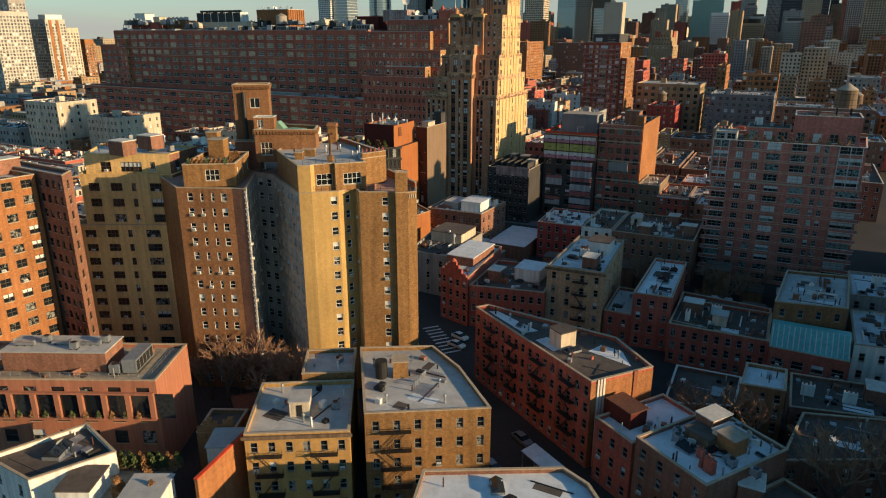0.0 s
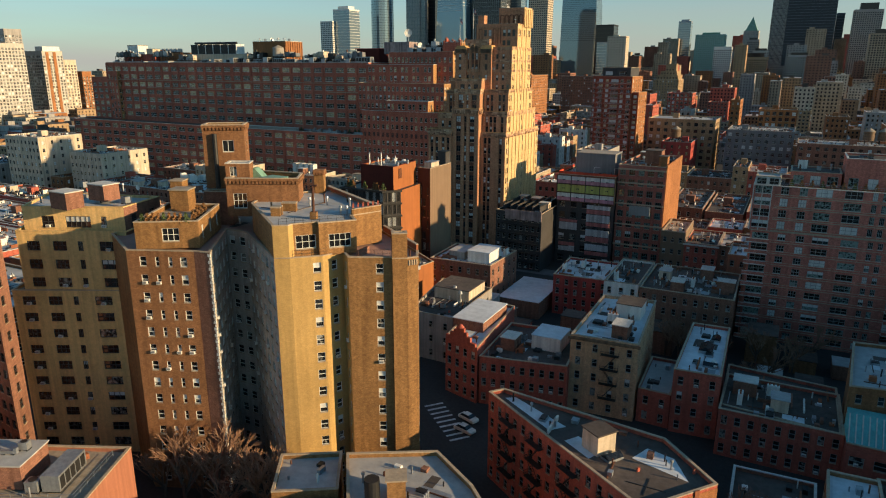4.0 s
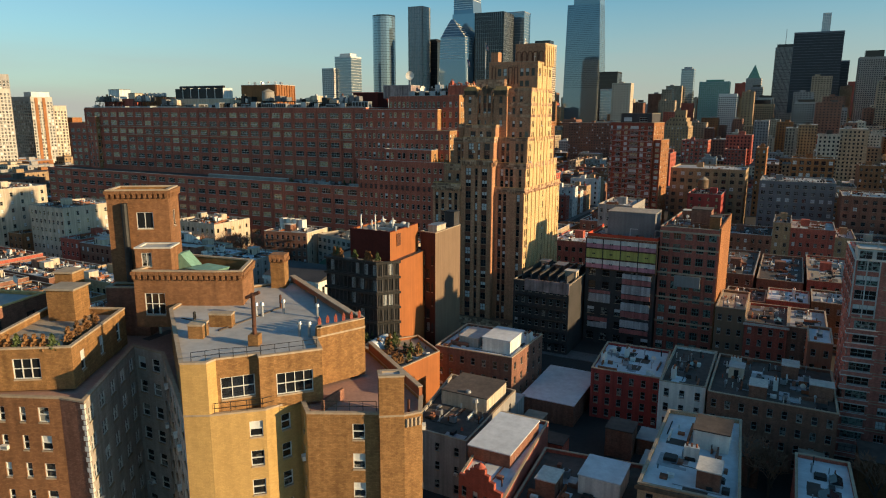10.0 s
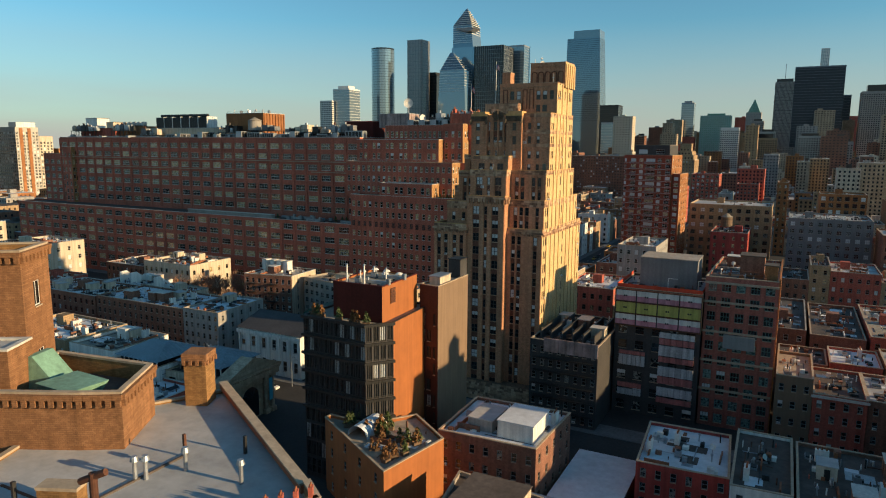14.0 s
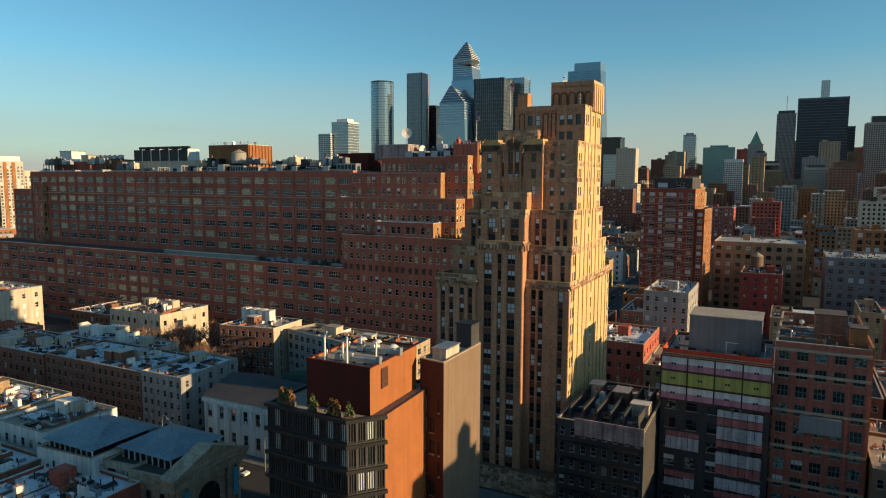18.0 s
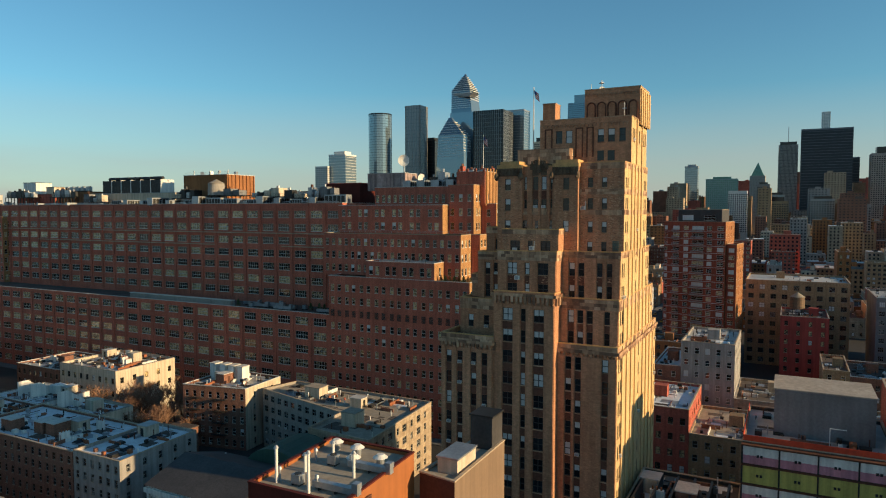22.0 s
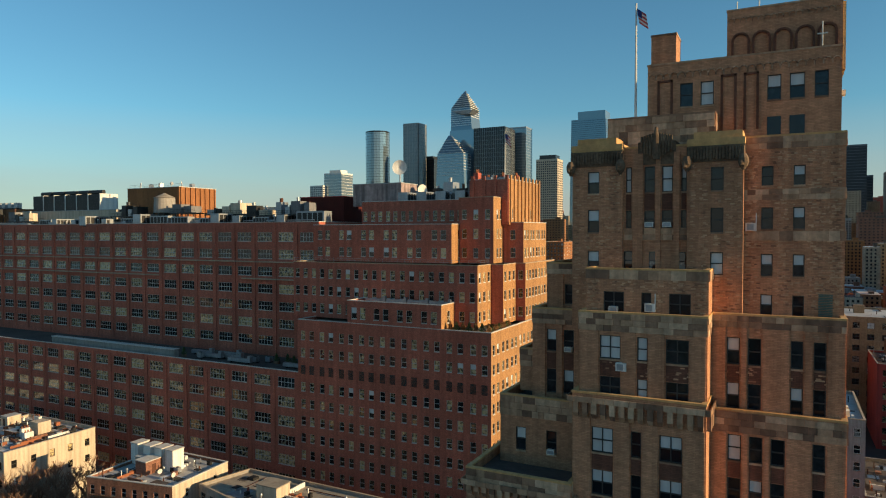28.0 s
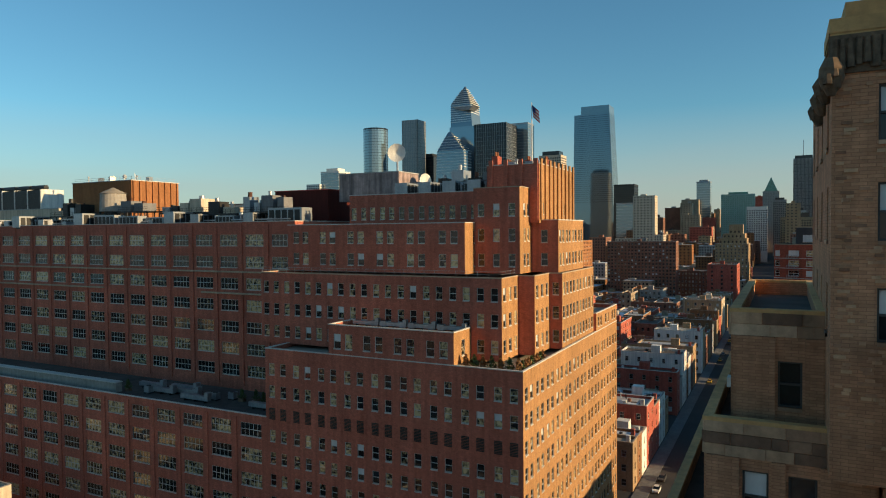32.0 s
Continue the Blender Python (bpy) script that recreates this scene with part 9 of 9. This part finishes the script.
# ---- blocks west of the avenue ----
WB = random.Random(41)
for x0, y0, x1, y1, z, wl_, rf, lb in ((-134, -37, -106, -14, 18, "pale_stucco", "roof_silver", "tan rear apartment house with pale chimneys"), (-160, -36, -136, -14, 15, "brown_brick", "roof_silver", "brown brick house with silver roof"), (-216, -86.6, -188, -62.7, 34.5, "pale_stucco", "roof_silver", "tall pale house with sunlit blank end wall"),
                                       (-236, -45, -207, -20, 17, "white_paint", "roof_white", "white painted house with stepped roofs"), (-285, -45, -240, -20, 16, "stone_brick", "roof_silver", "buff brick warehouse with silver roof"), (-135, -84, -101, -64, 15, "brown_brick", "roof_white", "row of brown brick houses with silver roofs"),
                                       (-174, -80.3, -150, -53, 28, "pale_stucco", "roof_white", "pale house with stepped chimneys and sunlit end"), (-148, -84, -136, -62, 16, "red_brick", "roof_silver", "narrow red brick house with silver roof"), (-186, -84, -176, -62, 15, "tan_brick", "roof_dark", "row of tan brick houses"), (-290, -84, -231, -60, 18, "grey_paint", "roof_silver", "grey painted warehouse with silver roof"), (-104, -62, -84, -48, 13, "pale_stucco", "roof_white", "pale rear house with sloping white walls"),
                                       (-128, -62, -106, -46, 14, "white_paint", "roof_white", "white rear house with sloping party walls"), (-92, -121, -62, -101, 14, "stone_brick", "roof_white", "buff brick corner house with roof rooms"), (-60, -121, -42, -103, 14, "white_paint", "roof_tan", "white rendered house beside the bank"), (-130, -124, -94, -102, 13, "brown_brick", "roof_silver", "brown houses with silver roofs"),
                                       (-180, -124, -132, -102, 14, "red_brick", "roof_dark", "brick houses with dark roofs"), (-250, -124, -182, -102, 13, "stone_brick", "roof_silver", "buff houses with silver roofs"), (-60, -146, -36, -124, 11, "brown_brick", "roof_white", "brown brick house with slate blue roof"), (-34, -142, -10, -122, 10.5, "red_brick", "roof_white", "red brick house with pale roof"),
                                       (-100, -150, -62, -126, 12, "tan_brick", "roof_dark", "tan brick rear houses with dark roofs"), (-160, -152, -102, -126, 13, "brown_brick", "roof_silver", "brown brick houses with silver roofs"), (-240, -152, -164, -126, 14, "red_brick", "roof_silver", "red brick houses with silver roofs"), (-60, -180, -20, -152, 13, "tan_brick", "roof_silver", "tan brick houses with silver roofs"),
                                       (-16, -178, 24, -152, 13, "brown_brick", "roof_dark", "brown houses behind the apartment block"), (-130, -184, -64, -156, 14, "red_brick", "roof_silver", "red brick rear houses with silver roofs"), (-230, -186, -134, -156, 15, "stone_brick", "roof_silver", "buff brick houses with silver roofs"), (-60, -222, -6, -190, 16, "tan_brick", "roof_silver", "tan brick houses with tiled roofs"), (-140, -226, -64, -192, 15, "brown_brick", "roof_dark", "brown houses with dark roofs")):
    b = city_house(x0, y0, x1, y1, z, wl_, rf, label=lb, group="low houses west of the avenue")
    if x1 > -150:
        scatter(x0 + 1, y0 + 1, x1 - 1, y1 - 1, z - 0.8, int((x1 - x0) / 5.4), int(-x0 + y1 * -3), kinds=("white_chimney", "roof_bulkhead", "white_chimney", "vent_pipe", "brick_chimney", "roof_skylight"))
for x0, y0, s in ((-100, -60, 1), (-122, -58, 1), (-116, -58, -1)):
    g = Geo()
    sh = thing("sloping_party_wall", "sunlit white sloping party wall", "wall")
    g.loft([(x0, y0, 13), (x0 + 0.4, y0, 13), (x0 + 0.4, y0 + 9, 13), (x0, y0 + 9, 13)], [(x0, y0, 17.5), (x0 + 0.4, y0, 17.5), (x0 + 0.4, y0 + 3, 17.5), (x0, y0 + 3, 17.5)])
    part("wall", g, "white_paint", sh)
dm = thing("green_dome_roof", "dark green vaulted roof behind the bank", "roof", (-16, -60, 12))
g = Geo()
for i in range(10):
    a0, a1 = math.pi * i / 10, math.pi * (i + 1) / 10
    g.face([(-8 * math.cos(a0), -6, 5 * math.sin(a0)), (-8 * math.cos(a1), -6, 5 * math.sin(a1)), (-8 * math.cos(a1), 6, 5 * math.sin(a1)), (-8 * math.cos(a0), 6, 5 * math.sin(a0))])
g.face([(-8 * math.cos(math.pi * i / 10), -6, 5 * math.sin(math.pi * i / 10)) for i in range(11)])
g.box(-8, -6, -12, 8, 6, 0)
part("vault", g, "green_sheet", dm)

# ---- unseen houses added in the east to shade the low streets ----
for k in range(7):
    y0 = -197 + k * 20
    simple("east_house", "unseen plain brick house added to shade the low streets", [(205, y0), (228, y0), (228, y0 + 19.8), (205, y0 + 19.8)], 39, "brown_brick", "roof_dark", (), 9, 140 + k)

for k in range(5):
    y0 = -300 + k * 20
    simple("east_house", "unseen plain brick house added to shade the low streets", [(208, y0), (228, y0), (228, y0 + 19.8), (208, y0 + 19.8)], 27, "brown_brick", "roof_dark", (), 5, 150 + k)

# ---- streets: lane lines, crossing, cars ----
def stripe(poly, name="lane_line", label="white lane line"):
    g = Geo()
    g.face([(*p, 0.02) for p in poly])
    return tagged(part(name, g, "line_paint", label=label, kind="structure"))


for lane in (8.5, 12.0, 15.5, 19.0):
    for k in range(16):
        stripe(rect(lane - 0.08, 20 + k * 14, lane + 0.08, 23.5 + k * 14))
for k in range(9):
    stripe(turned(86.5 + k * 1.35, -181.6 - k * 1.2, 0.6, 4.2, -40), "crossing_stripe", "white crossing stripe")
for k in range(12):
    stripe(rect(4.5 + k * 1.8, -6, 5.3 + k * 1.8, -2.5), "crossing_stripe", "white crossing stripe")
CR = random.Random(9)
for k in range(38):
    y = 20 + k * 9.3 + CR.uniform(-2, 2)
    prop(CR.choice(("car-white", "car-dark", "car-grey", "car-dark", "car-yellow")), CR.choice((5.2, 24.8, 5.2, 10.3, 13.8, 17.3)), y, 0, CR.choice((0, 180)) if k % 4 else 0)
for x, y, tr, k in ((98.6, -186.9, 75, "car-white"), (97.4, -182.6, 70, "car-white"), (119, -222, 55, "car-dark"), (124.5, -226, 55, "car-grey"), (114.5, -214.5, 55, "car-dark"), (131, -219.5, 56, "car-dark"), (126, -216, 56, "car-grey"), (-12, -94, 90, "car-white"), (-24, -97, 90, "car-dark"), (60, -92, 90, "car-grey"), (72, -95, 90, "car-dark"), (20, -60, 0, "car-dark"), (10, -50, 0, "car-yellow")):
    prop(k, x, y, 0.0, tr)
for x, y in ((-8, -90), (24, -100), (-40, -92)):
    lp = thing("street_lamp", "tall curved steel street lamp", "street lamp", (x, y, 0), "street lamps")
    g = Geo()
    g.tube(0, 0, 0, 8, 0.11, 0.07, 8)
    part("post", g, "metal_grey", lp)
    g = Geo()
    pts = [(0.9 - 0.9 * math.cos(a), 0, 8 + 0.9 * math.sin(a)) for a in [math.pi * k / 8 * 0.85 for k in range(9)]]
    for a, c in zip(pts, pts[1:]):
        g.beam(a, c, 0.06)
    part("arm", g, "metal_grey", lp)
    g = Geo()
    g.box(1.5, -0.15, 8.1, 2.2, 0.15, 8.3, bottom=True)
    part("lamp_head", g, "metal_grey", lp)

# bare trees in the yard behind the pale houses
for k, (x, y) in enumerate(((-104, -35), (-98, -39), (-92, -33), (-86, -38), (-81, -30), (-101, -27), (-112, -41), (-120, -42), (-94, -25), (-127, -41))):
    prop("bare_tree-a" if k % 2 else "bare_tree-bb", x, y, 0, k * 47, 1.7)

# low link houses between the red rows
simple("red_row", "low red brick link house with grey roof", [(127.8, -166.8), (134.2, -167.2), (134.0, -150), (127.4, -150)], 7.5, "red_brick", "roof_silver", ((0, 2),), 2, 171)
simple("red_row", "low red brick row with dark roof", [(143.4, -169.5), (163.2, -171.5), (163.2, -152), (143.2, -150)], 9.0, "red_brick", "roof_dark", ((0, 9),), 2, 172)
# sheds and rear wings in the yards
YD = random.Random(17)
made = 0
for k in range(500):
    zone = YD.choice(((79, -150, 142, -122), (142, -150, 200, -114), (62, -134, 92, -106), (-200, -62, -62, -30), (-60, -64, -8, -54)))
    x, y = YD.uniform(zone[0], zone[2]), YD.uniform(zone[1], zone[3])
    w, d = YD.uniform(4, 8), YD.uniform(4, 9)
    if made < 34 and x + w < zone[2] and y + d < zone[3] and not any(x < c + 0.3 and x + w > a - 0.3 and y < f + 0.3 and y + d > e - 0.3 for a, e, c, f in FOOT):
        z = YD.choice((3.0, 3.5, 4, 5, 6, 7.5))
        wl_ = YD.choice(("brown_brick", "brown_brick", "tan_brick", "grey_paint", "red_brick"))
        room("rear_extension", f"{LOOKS[wl_]} rear extension in a back yard", rect(x, y, x + w, y + d), 0, z, wl_, YD.choice(("roof_silver", "roof_dark", "roof_dark", "roof_tan")), "extension", 0.15)
        FOOT.append((x, y, x + w, y + d))
        made += 1
for k, (x, y) in enumerate(((131, -134), (151, -138), (156, -128), (171, -132), (150, -196), (157, -205), (128, -128), (160, -119), (148, -146), (180, -122))):
    prop("bare_tree-a" if k % 2 else "bare_tree-bb", x, y, 0, k * 61, 1.0)

for x, y, z in ((186, 138, 29.2), (193, 140, 29.2), (86, 136, 26.2)):
    prop("water_tank", x, y, z, 0, 1.0)

for k, (x, y) in enumerate(((74, -228), (79, -229.5), (84.5, -227), (70, -231), (88, -230))):
    prop("bare_tree-a" if k % 2 else "bare_tree-bb", x, y, 0, k * 71, 1.7)

# white patches on the wedge-shaped roof
wedge = by_label("wedge-shaped plot")
g = Geo()
q = offset([(108.6, -198.6), (138.3, -218.5), (146.2, -208.6), (138, -200), (110.5, -196.3)], 0.05)
# overlay that paints warm sunlight onto the red end wall as orange brick
g.prism([q[1], q[2], (146.0, -208.5), (138.2, -218.3)], 0.0, 15.9)
part("end_wall", g, "orange_brick", wedge, "sunlit orange brick end wall")
for k, (s0, w0) in enumerate(((1.2, 0.35), (1.8, 0.35), (2.4, 0.35), (8.6, 0.8))):
    g = Geo()
    u = Vector((7.9, 9.9)).normalized()
    c = Vector(q[1]) + u * s0
    g.prism([tuple(c + Vector((u.y, -u.x)) * 0.18), tuple(c + u * w0 + Vector((u.y, -u.x)) * 0.18), tuple(c + u * w0), tuple(c)], 0, 16.6)
    part("flue_strip", g, "pale_coping" if k < 3 else "terracotta", wedge)
for pts in ([(111.5, -198.2), (121.5, -204.8), (123.5, -202.6), (113.0, -197.2)], [(134.5, -206.6), (142.6, -208.9), (140.0, -204.0), (136.0, -203.0)], [(124.5, -206.6), (129.0, -209.6), (130.5, -206.8), (126.0, -204.4)]):
    g = Geo()
    g.prism(pts, 15.8, 15.82)
    part("roof_patch", g, "roof_white", wedge, "whitewashed roof patch")
